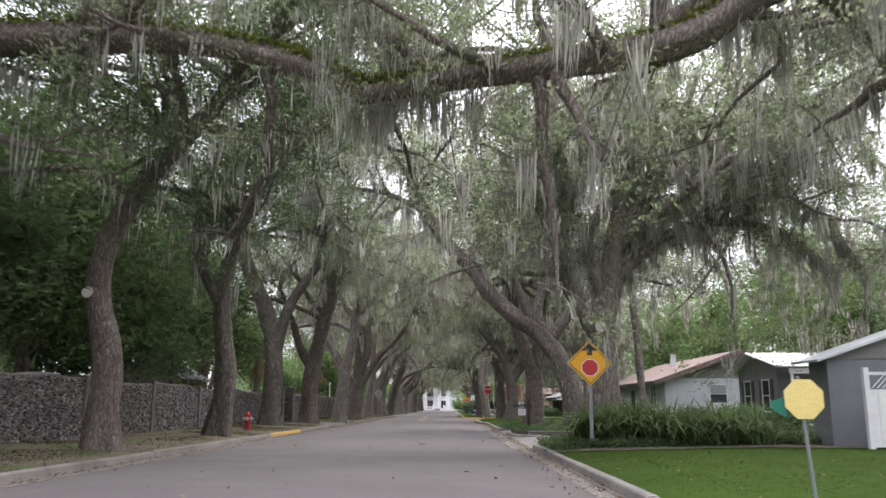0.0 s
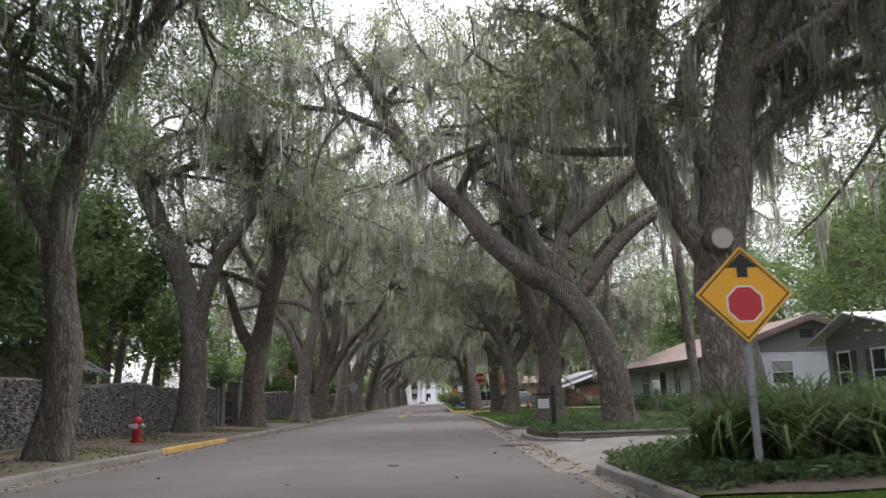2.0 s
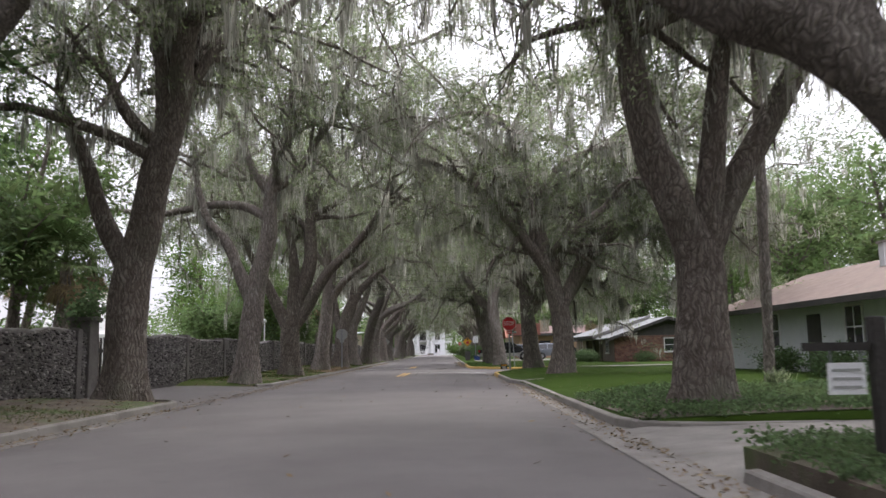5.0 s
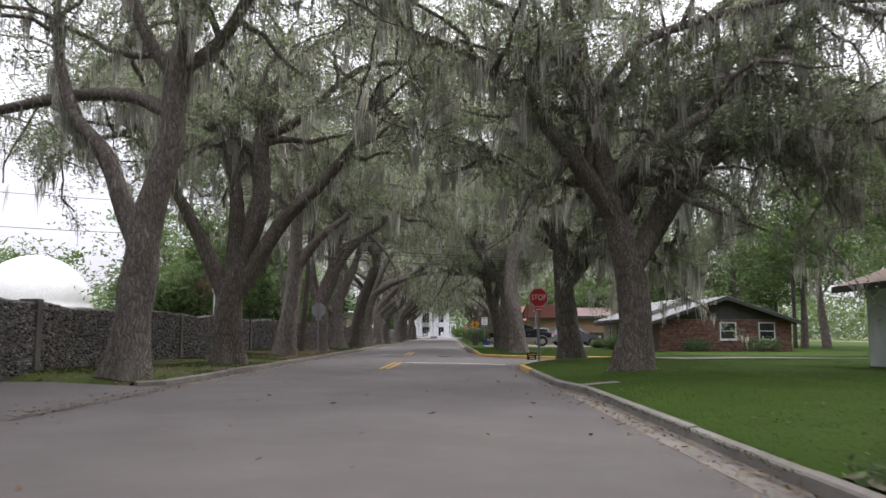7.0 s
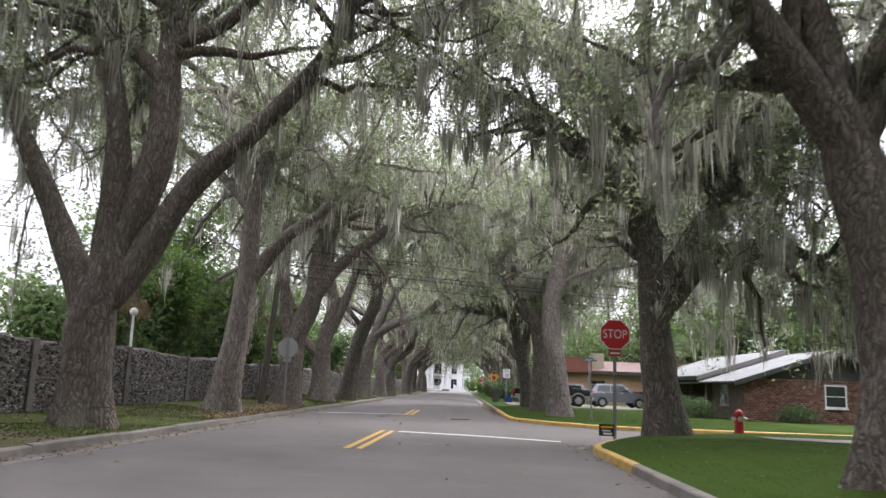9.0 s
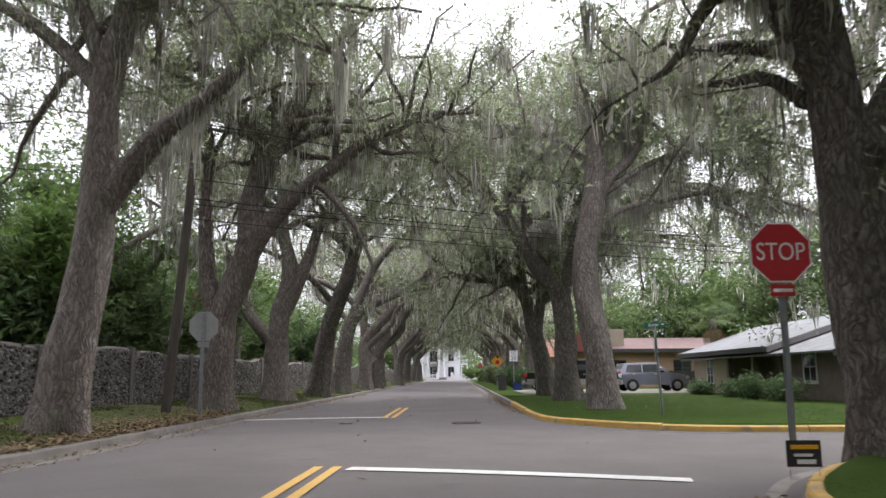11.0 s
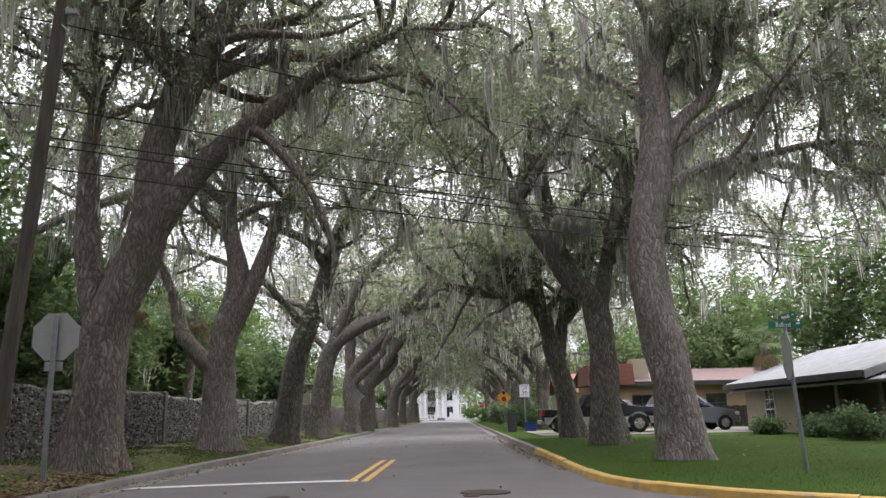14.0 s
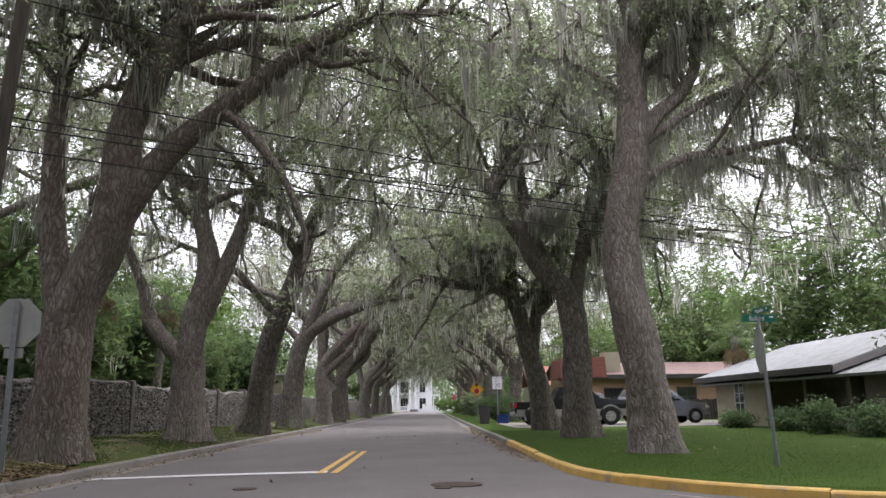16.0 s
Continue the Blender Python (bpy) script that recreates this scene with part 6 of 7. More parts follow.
part("drum", bm, M["dome_white"], dome)
bm = bmesh.new()
rod(bm, (0, 0, 2.95), (0, 0, 3.12), 4.5, sides=40)
part("rim", bm, M["trim_white"], dome)

# the white mansion that closes the avenue
man = thing("white_mansion", "white two-storey mansion with columns and a balcony", "mansion", (-13.3, 246.0, 0.3))
part("wall", boxed(-7, 13.5, 0, 12, -0.3, 7.9), M["mansion_white"], man)
part("cornice", boxed(-7.4, 13.9, -0.4, 12.4, 7.9, 8.3), M["trim_white"], man)
part("parapet", boxed(-6.8, 13.3, 0.2, 11.8, 8.3, 9.1), M["mansion_white"], man)
part("portico_floor", boxed(4.3, 10.3, -3.0, -0.01, -0.3, 0.3), M["concrete"], man)
for x in (4.8, 6.0, 8.6, 9.8):
    bm = bmesh.new()
    rod(bm, (x, -2.6, 0.3), (x, -2.6, 6.8), 0.27, 0.22, 18)
    box(bm, x - 0.36, x + 0.36, -2.96, -2.24, 6.8, 7.05)
    box(bm, x - 0.36, x + 0.36, -2.96, -2.24, 0.3, 0.55)
    part("column", bm, M["trim_white"], man)
part("entablature", boxed(4.3, 10.3, -3.1, -0.005, 7.05, 7.7), M["trim_white"], man)
part("pediment", prism(bmesh.new(), [(4.1, 7.7), (10.5, 7.7), (7.3, 9.2)], -3.1, -0.005), M["mansion_white"], man)
part("balcony", boxed(5.7, 8.9, -1.9, -0.01, 3.5, 3.7), M["trim_white"], man)
for k in range(20):
    part("baluster", boxed(5.75 + k * 0.16, 5.81 + k * 0.16, -1.88, -1.83, 3.7, 4.6), M["trim_dark"], man)
part("balcony_rail", boxed(5.7, 8.9, -1.92, -1.8, 4.6, 4.7), M["trim_dark"], man)
window(man, 7.3, -0.01, 1.5, 1.7, 2.5, "s", (3, 2), "trim_white")
window(man, 7.3, -0.01, 5.2, 1.7, 2.4, "s", (3, 2), "trim_white")
for x in (-4.6, -1.8, 1.4, 3.4, 11.4):
    window(man, x, -0.01, 1.6, 1.4, 2.3, "s", (2, 1), "trim_white")
    window(man, x, -0.01, 5.2, 1.3, 2.3, "s", (2, 1), "trim_white")
part("side_porch", boxed(13.51, 15.4, 1.0, 6.0, 3.3, 3.5), M["trim_white"], man)
for k in range(5):
    part("baluster", boxed(13.6 + k * 0.36, 13.7 + k * 0.36, 1.02, 1.08, 3.5, 4.3), M["trim_white"], man)
part("side_rail", boxed(13.55, 15.4, 1.0, 1.1, 4.3, 4.4), M["trim_white"], man)
for x in (13.8, 15.2):
    part("side_post", boxed(x - 0.1, x + 0.1, 1.0, 1.2, -0.3, 3.3), M["trim_white"], man)
part("steps", boxed(5.4, 9.2, -4.2, -3.01, -0.3, 0.15), M["shingle_brown"], man)
bf = thing("balustrade", "low white balustrade across the end of the avenue", "fence", (-10, 236.0, 0.3))
for k in range(70):
    if abs(k * 0.3 - 6.8) > 1.6:
        part("baluster", boxed(k * 0.3, k * 0.3 + 0.13, -0.06, 0.06, 0.15, 0.85), M["trim_white"], bf)
part("rail", boxed(0, 5.1, -0.12, 0.12, 0.85, 1.0), M["trim_white"], bf)
part("rail", boxed(8.5, 21, -0.12, 0.12, 0.85, 1.0), M["trim_white"], bf)
part("plinth", boxed(0, 5.1, -0.14, 0.14, -0.1, 0.15), M["trim_white"], bf)
part("plinth", boxed(8.5, 21, -0.14, 0.14, -0.1, 0.15), M["trim_white"], bf)
for x in (5.2, 8.4):
    part("pier", boxed(x - 0.3, x + 0.3, -0.3, 0.3, -0.1, 1.4), M["trim_white"], bf)
tagged(new("road_end", grid_mesh("road_end", [[(x, y, 0.02) for y in (200, 215, 228)] for x in (-60, -20, -7, 4, 20, 60)][::-1], M["asphalt"])),
       "cross street before the mansion", "road", kind="structure")


# ---- vehicles ----
def wheel(parent, x, y, r, w, side):
    bm = bmesh.new()
    rod(bm, (x, y - w / 2, r), (x, y + w / 2, r), r, sides=28)
    ty = part("wheel", bm, M["tyre"], parent, bevel=0.02)
    bm = bmesh.new()
    rod(bm, (x, y + side * (w / 2 - 0.02), r), (x, y + side * (w / 2 + 0.012), r), r * 0.6, sides=24)
    rm = part("rim", bm, M["car_silver"], ty)
    for k in range(6):
        a = k * math.pi / 3
        bm = bmesh.new()
        rod(bm, (x, y + side * (w / 2 + 0.016), r), (x + r * 0.57 * math.cos(a), y + side * (w / 2 + 0.016), r + r * 0.57 * math.sin(a)), 0.045, 0.035, 6)
        part("spoke", bm, M["rim"], ty)


def vehicle(name, label, category, at, turn, outline, glass_line, width, wheels, r, mat, skirt=None, lamps=(), rear=None):
    """A car from its side outline (x, z), slightly narrower above the belt; x runs forward."""
    v = thing(name, label, category, at, turn)
    bm = bmesh.new()
    n = len(outline)
    rings = []
    for y, k in ((-1, 0.93), (-0.9, 1.0), (0.9, 1.0), (1, 0.93)):
        ring = []
        for x, z in outline:
            t = 1.0 if z < 1.0 else 1.0 - 0.16 * min(1, (z - 1.0) / 0.7)
            ring.append(bm.verts.new((x * (0.985 if abs(y) == 1 else 1.0), y * width / 2 * t, 0.35 + (z - 0.35) * (0.99 if abs(y) == 1 else 1.0))))
        rings.append(ring)
    for a, b in zip(rings, rings[1:]):
        for i in range(n):
            j = (i + 1) % n
            bm.faces.new((a[i], a[j], b[j], b[i]))
    bm.faces.new(rings[0][::-1])
    bm.faces.new(rings[-1])
    bmesh.ops.recalc_face_normals(bm, faces=bm.faces)
    body = part("body", bm, M[mat], v)
    for g in glass_line:
        for s in (-1, 1):
            bm = bmesh.new()
            pts = []
            for x, z in g:
                t = 1.0 - 0.16 * min(1, max(0, (z - 1.0) / 0.7))
                pts.append((x, s * (width / 2 * t + 0.006), z))
            bm.faces.new([bm.verts.new(p) for p in (pts if s < 0 else pts[::-1])])
            ext = bmesh.ops.extrude_face_region(bm, geom=bm.faces[:])
            for e in ext["geom"]:
                if isinstance(e, bmesh.types.BMVert):
                    e.co.y -= s * 0.02
            bmesh.ops.recalc_face_normals(bm, faces=bm.faces)
            part("side_window", bm, M["glass"], v)
    if skirt:
        for s in (-1, 1):
            part("skirt", boxed(skirt[0], skirt[1], s * width / 2 - 0.02, s * width / 2 + 0.012, skirt[2], skirt[3]), M["car_silver"], v)
    for x in wheels:
        for s in (-1, 1):
            bm = bmesh.new()
            arc_in = [(x + r * 1.1 * math.cos(radians(q)), r + r * 1.1 * math.sin(radians(q))) for q in range(-20, 201, 20)]
            arc_out = [(x + r * 1.34 * math.cos(radians(q)), r + r * 1.3 * math.sin(radians(q))) for q in range(-20, 201, 20)]
            for p0, p1, q0, q1 in zip(arc_in, arc_in[1:], arc_out, arc_out[1:]):
                prism(bm, [p0, p1, q1, q0], s * width / 2 - 0.02, s * width / 2 + 0.03)
            part("wheel_arch", bm, M["car_silver" if skirt else mat], v)
            part("wheel_well", prism(bmesh.new(), arc_in, s * width / 2 - 0.03, s * width / 2 + 0.012), M["black"], v)
    for x in wheels:
        for s in (-1, 1):
            wheel(v, x, s * (width / 2 - 0.08), r, 0.24, s)
    for x0, x1, z0, z1, m in lamps:
        for s in (-1, 1):
            part("lamp", boxed(x0, x1, s * width / 2 * 0.98 - 0.12, s * width / 2 * 0.98 + 0.01, z0, z1), M[m], v, bevel=0.02)
    front, tail = max(x for x, z in outline), min(x for x, z in outline)
    part("bumper", boxed(front - 0.12, front + 0.06, -width * 0.46, width * 0.46, 0.42, 0.66), M["car_silver"], v, bevel=0.04)
    part("bumper", boxed(tail - 0.07, tail + 0.1, -width * 0.46, width * 0.46, 0.44, 0.64), M["car_silver"], v, bevel=0.04)
    part("grille", boxed(front - 0.04, front + 0.02, -width * 0.3, width * 0.3, 0.72, 0.95), M["rim"], v, bevel=0.015)
    # windscreen and rear window lie on the sloping ends of the cabin
    roof = sorted(outline, key=lambda p: -p[1])[:2]
    hi, lo = max(roof), min(roof)
    i, j = outline.index(hi), outline.index(lo)
    for top, foot, sg in ((hi, outline[i + 1], 1), (lo, outline[j - 1], -1)):
        k = 0.84 * width / 2 - 0.06
        t = Vector((foot[0] - top[0], 0, foot[1] - top[1]))
        n = Vector((-t.z, 0, t.x)).normalized() * sg
        n = n if n.z > 0 else -n
        a, b = Vector((top[0], 0, top[1])) + t * 0.1 + n * 0.008, Vector((top[0], 0, top[1])) + t * 0.9 + n * 0.008
        bm = bmesh.new()
        vs = [bm.verts.new(p) for p in (a + Vector((0, -k, 0)), a + Vector((0, k, 0)), b + Vector((0, k + 0.06, 0)), b + Vector((0, -k - 0.06, 0)))]
        bm.faces.new(vs)
        ext = bmesh.ops.extrude_face_region(bm, geom=bm.faces[:])
        for e in ext["geom"]:
            if isinstance(e, bmesh.types.BMVert):
                e.co -= n * 0.02
        bmesh.ops.recalc_face_normals(bm, faces=bm.faces)
        part("windscreen" if sg > 0 else "rear_window", bm, M["glass"], v)
    for s in (-1, 1):
        part("mirror", boxed(hi[0] + 0.1, hi[0] + 0.28, s * (width / 2 + 0.12) - 0.09, s * (width / 2 + 0.12) + 0.09, 1.2, 1.4), M[mat], v, bevel=0.03)
        for x in (lo[0] + 0.5, hi[0] - 0.1):
            part("door_handle", boxed(x - 0.09, x + 0.09, s * (width / 2 + 0.012) - 0.012, s * (width / 2 + 0.012) + 0.012, 1.0, 1.04), M["rim"], v)
    return v


truck = vehicle("pickup_truck", "black crew-cab pickup truck with silver lower trim, parked", "pickup truck", (6.5, 107.0, 0.175), 0,
                [(-2.8, 0.6), (-2.78, 1.12), (-1.0, 1.14), (-0.9, 1.3), (-0.55, 1.82), (0.75, 1.85), (1.35, 1.28), (2.55, 1.18), (2.75, 1.0), (2.8, 0.55), (2.3, 0.42), (-2.4, 0.48)],
                [[(-0.7, 1.25), (-0.45, 1.73), (0.1, 1.74), (0.1, 1.25)], [(0.18, 1.25), (0.18, 1.74), (0.7, 1.75), (1.1, 1.28)]],
                1.95, (-1.8, 1.8), 0.42, "car_black", (-2.7, 2.72, 0.44, 0.76), [(-2.82, -2.7, 0.85, 1.08, "tail_lamp"), (2.6, 2.76, 0.82, 1.02, "sign_white")])
suv = vehicle("suv", "blue-grey compact SUV, parked", "car", (11.5, 108.6, 0.175), 6,
              [(-2.2, 0.55), (-2.18, 1.0), (-2.0, 1.3), (-1.75, 1.66), (0.2, 1.7), (1.0, 1.12), (2.0, 0.98), (2.2, 0.75), (2.2, 0.45), (1.8, 0.36), (-1.9, 0.4)],
              [[(-1.75, 1.12), (-1.6, 1.55), (-0.75, 1.58), (-0.75, 1.1)], [(-0.68, 1.1), (-0.68, 1.58), (0.15, 1.6), (0.72, 1.12)]],
              1.8, (-1.35, 1.4), 0.35, "car_blue", None, [(-2.2, -2.08, 0.95, 1.2, "tail_lamp"), (1.95, 2.14, 0.72, 0.88, "sign_white")])
far_car = copy_thing(suv, pose(8.4, 117.0, 0.15, 0, 0, 176))
tagged(far_car, "grey SUV parked farther up the lawn", "car")
bin_ = thing("recycling_bin", "blue plastic recycling bin on the lawn edge", "bin", (3.75, 112.8, 0.175))
bm = boxed(-0.3, 0.3, -0.25, 0.25, 0, 0.45)
part("tub", bm, M["blue_bin"], bin_, bevel=0.03)
part("lip", boxed(-0.33, 0.33, -0.28, 0.28, 0.45, 0.49), M["blue_bin"], bin_)
wb = thing("wheelie_bin", "dark green wheeled bin beside the hedge", "bin", (2.75, 113.4, 0.15))
part("body", prism(bmesh.new(), [(-0.24, 0), (0.24, 0), (0.3, 0.95), (-0.3, 0.95)], -0.3, 0.3), M["trim_dark"], wb, bevel=0.02)
part("lid", boxed(-0.32, 0.32, -0.33, 0.33, 0.95, 1.01), M["trim_dark"], wb)
mb = thing("mailbox", "white mailbox on a wooden post", "mailbox", (9.3, 41.4, 0.3))
part("post", boxed(-0.05, 0.05, -0.05, 0.05, -0.1, 1.05), M["timber"], mb)
part("box", boxed(-0.11, 0.11, -0.25, 0.25, 1.05, 1.4), M["trim_white"], mb, bevel=0.05)

# ---- beds with timber edging ----
def bed(name, outline, z, label, timber):
    e = tagged(new(name), label, "planting bed", kind="structure")
    bm = bmesh.new()
    vs = [bm.verts.new((x, y, z if timber else hill(x, y) + 0.015)) for x, y in outline]
    f = bm.faces.new(vs)
    bmesh.ops.triangulate(bm, faces=[f])
    if not timber:
        for _ in range(4):
            bmesh.ops.subdivide_edges(bm, edges=bm.edges[:], cuts=1, use_grid_fill=True)
        for v in bm.verts:
            v.co.z = hill(v.co.x, v.co.y) + 0.02
    else:
        ext = bmesh.ops.extrude_face_region(bm, geom=bm.faces[:])
        for g in ext["geom"]:
            if isinstance(g, bmesh.types.BMVert):
                g.co.z = 0.02
    bmesh.ops.recalc_face_normals(bm, faces=bm.faces)
    part("soil", bm, M["soil"], e)
    if timber:
        n = len(outline)
        for i in range(n):
            a, b = Vector((*outline[i], 0)), Vector((*outline[(i + 1) % n], 0))
            if min(a.x, b.x) < 3.6 or a.y + b.y > 65.5:
                continue
            for k in range(3):
                zz = 0.075 + k * 0.088
                bm = bmesh.new()
                rod(bm, a + Vector((0, 0, zz)), b + Vector((0, 0, zz)), 0.047, sides=8)
                part("timber", bm, M["timber"], e)
    return e


island = [(3.25, 30.9), (3.62, 30.2), (8.6, 30.6), (9.3, 31.4), (8.8, 33.2), (6.0, 34.6), (3.25, 34.2)]
bed("bed_island", island, 0.28, "raised bed edged with landscape timbers", True)
bed2 = [(3.3, 38.6), (4.4, 38.15), (8.8, 38.15), (11.5, 41.0), (10.5, 44.0), (5.0, 44.8), (3.2, 44.2)]
bed("bed_middle", bed2, 0.345, "low planted bed round an oak", False)
bed3 = [(3.19, 18.2), (4.2, 17.6), (13.5, 17.8), (13.5, 23.5), (5.0, 23.5), (3.9, 23.4), (3.19, 22.6)]
bed("bed_south", bed3, 0.335, "planted bed at the edge of a lawn", False)


# ---- low plants ----
def inside(p, poly):
    x, y = p
    c = False
    for i in range(len(poly)):
        (x0, y0), (x1, y1) = poly[i], poly[i - 1]
        if (y0 > y) != (y1 > y) and x < (x1 - x0) * (y - y0) / (y1 - y0) + x0:
            c = not c
    return c


def ground_cover(name, poly, z, n, mat, label, h=0.15, size=0.038, seed=1):
    rg = np.random.default_rng(seed)
    P = np.array(poly)
    pts = []
    while len(pts) < n:
        q = rg.uniform(P.min(0), P.max(0))
        if inside(q, poly):
            base = hill(q[0], q[1]) if z is None else z
            mound = 0.5 + 0.9 * (0.5 + noise.noise(Vector((q[0] * 0.7, q[1] * 0.7, seed))))
            pts.append((q[0], q[1], base + rg.uniform(0, h) * mound))
    V, Q = leaves(rg, np.array(pts), 0.06, 8, size)
    V[:, 2] = np.maximum(V[:, 2], 0.12)
    return tagged(new(name, mesh_from(name, V, Q, (), M[mat])), label, "plants", kind="stuff")


ground_cover("groundcover_island", island, 0.29, 3000, "leaf_dark", "dark low groundcover over the raised bed", h=0.1, size=0.03, seed=4)
ground_cover("groundcover_middle", bed2, None, 3400, "leaf_dark", "dark low groundcover under an oak", seed=5)
ground_cover("groundcover_south", [(3.16, 18.3), (5.6, 18.3), (13.0, 20.2), (13.0, 23.6), (5.0, 23.6), (3.9, 23.5), (3.16, 22.6)], None, 6000, "leaf_dark", "low leafy groundcover by the drive", h=0.2, seed=6)


def blades(rg, n, centre, spread, length, width, lean):
    """Long arching strap leaves from a tuft."""
    a = rg.uniform(0, 2 * np.pi, n)
    out = np.stack([np.cos(a), np.sin(a), 0 * a], 1)
    ln = length * rg.uniform(0.6, 1.15, n)
    bend = lean * rg.uniform(0.3, 1.2, n)
    base = np.array(centre) + np.concatenate([rg.normal(0, spread, (n, 2)), np.zeros((n, 1))], 1)
    side = np.stack([-np.sin(a), np.cos(a), 0 * a], 1) * width
    rows = []
    for f, k in ((0, 0.7), (0.4, 1.0), (0.75, 0.7), (1.0, 0.05)):
        p = base + out * (ln * bend * f * f)[:, None]
        p[:, 2] += ln * (f - 0.55 * bend * f ** 3)
        rows += [p - side * k, p + side * k]
    V = np.stack(rows, 1).reshape(-1, 3)
    o = (np.arange(n) * 8)[:, None]
    return V, np.concatenate([o + np.array([0, 1, 3, 2]), o + np.array([2, 3, 5, 4]), o + np.array([4, 5, 7, 6])])


rng = np.random.default_rng(21)
for k in range(20):
    x = 4.05 + k * 0.215 + rng.uniform(-0.2, 0.2)
    y = 19.8 + rng.uniform(-0.9, 1.0)
    if math.hypot(x - 5.05, y - 21.9) < 0.8:
        y = 20.2
    V, Q = blades(rng, 105, (0, 0, 0), 0.16, rng.uniform(0.8, 1.55), 0.022, 1.35)
    t = tagged(new("strap_leaf_plant", mesh_from("strap_leaf_plant", V, Q, (), M["leaf_mid"])), "clump of long arching green strap leaves", "plant", "strap-leaf hedge")
    t.location = (x, y, 0.32)
for x, y, s in ((11.2, 36.6, 1.0), (12.4, 36.2, 1.1), (10.4, 37.3, 0.9), (12.9, 37.6, 1.0), (9.6, 29.3, 0.6), (8.4, 45.6, 0.6)):
    V, Q = blades(rng, 120, (0, 0, 0), 0.16, s, 0.016, 0.7)
    t = tagged(new("strap_leaf_plant", mesh_from("strap_leaf_plant", V, Q, (), M["leaf"])), "tuft of grassy strap leaves beside the drive", "plant", "grass tufts")
    t.location = (x, y, 0.25)


def shrub(at, w, d, h, seed, mat="leaf_dark", label="rounded dark evergreen garden shrub", n=900, size=0.055, group="", loose=0.11):
    rg = np.random.default_rng(seed)
    s = thing("shrub", label, "shrub", at, group=group)
    for k in range(5):
        a = k * 1.26 + seed
        part("stem", rod(bmesh.new(), (0, 0, -0.05), (math.cos(a) * w * 0.3, math.sin(a) * d * 0.3, h * 0.6), 0.025, 0.01, 5), M["bark"], s)
    c = rg.normal(0, 1, (n // 10, 3))
    c /= np.linalg.norm(c, axis=1)[:, None]
    c *= rg.uniform(0.55, 1.0, (len(c), 1)) * (1 + 0.18 * rg.normal(0, 1, (len(c), 1)))
    c = c * np.array([w / 2, d / 2, h / 2]) + np.array([0, 0, h * 0.52])
    c[:, 2] = np.maximum(c[:, 2], 0.08)
    V, Q = leaves(rg, c, loose, 22, size)
    V[:, 2] = np.maximum(V[:, 2], 0.0)
    part("foliage", mesh_from("foliage", V, Q, (), M[mat]), None, s)
    return s


for k, (x, y, w, d, h) in enumerate([(10.6, 43.2, 2.0, 1.2, 0.9), (12.0, 46.6, 1.0, 2.2, 0.8), (12.0, 50.0, 1.1, 2.4, 0.9), (12.1, 54.0, 1.1, 2.2, 0.8), (14.4, 44.2, 2.0, 1.0, 0.8),
                                     (12.2, 90.4, 1.2, 1.6, 0.9), (12.0, 92.9, 1.1, 1.3, 1.0), (12.3, 96.0, 0.9, 1.4, 0.7), (12.0, 100.0, 1.0, 1.0, 0.6), (16.0, 87.9, 1.8, 1.0, 0.7),
                                     (20.0, 87.8, 2.2, 1.1, 0.8), (12.6, 31.4, 1.6, 1.2, 1.0), (13.0, 34.5, 1.4, 1.4, 0.9), (11.6, 25.3, 1.8, 1.3, 1.0), (12.6, 23.2, 1.6, 1.2, 1.1)]):
    shrub((x, y, hill(x, y) - 0.02), w, d, h, 40 + k, n=1100, loose=0.19, size=0.05, label="loose dark evergreen garden shrub")
hedge = shrub((4.1, 119.2, 0.2), 2.7, 3.6, 1.6, 90, "leaf_dark", "clipped dark hedge beside the road", 3600)
shrub((3.2, 134.0, 0.3), 2.2, 3.0, 1.8, 91, "leaf", "green bush beside the road", 2000, 0.08)
shrub((3.3, 150.0, 0.3), 2.4, 3.0, 1.6, 92, "leaf_bright", "light green bush beside the road", 1600, 0.09)
shrub((2.6, 222.0, 0.3), 4.0, 3.0, 2.2, 93, "leaf_bright", "light green bush before the mansion", 1600, 0.12)


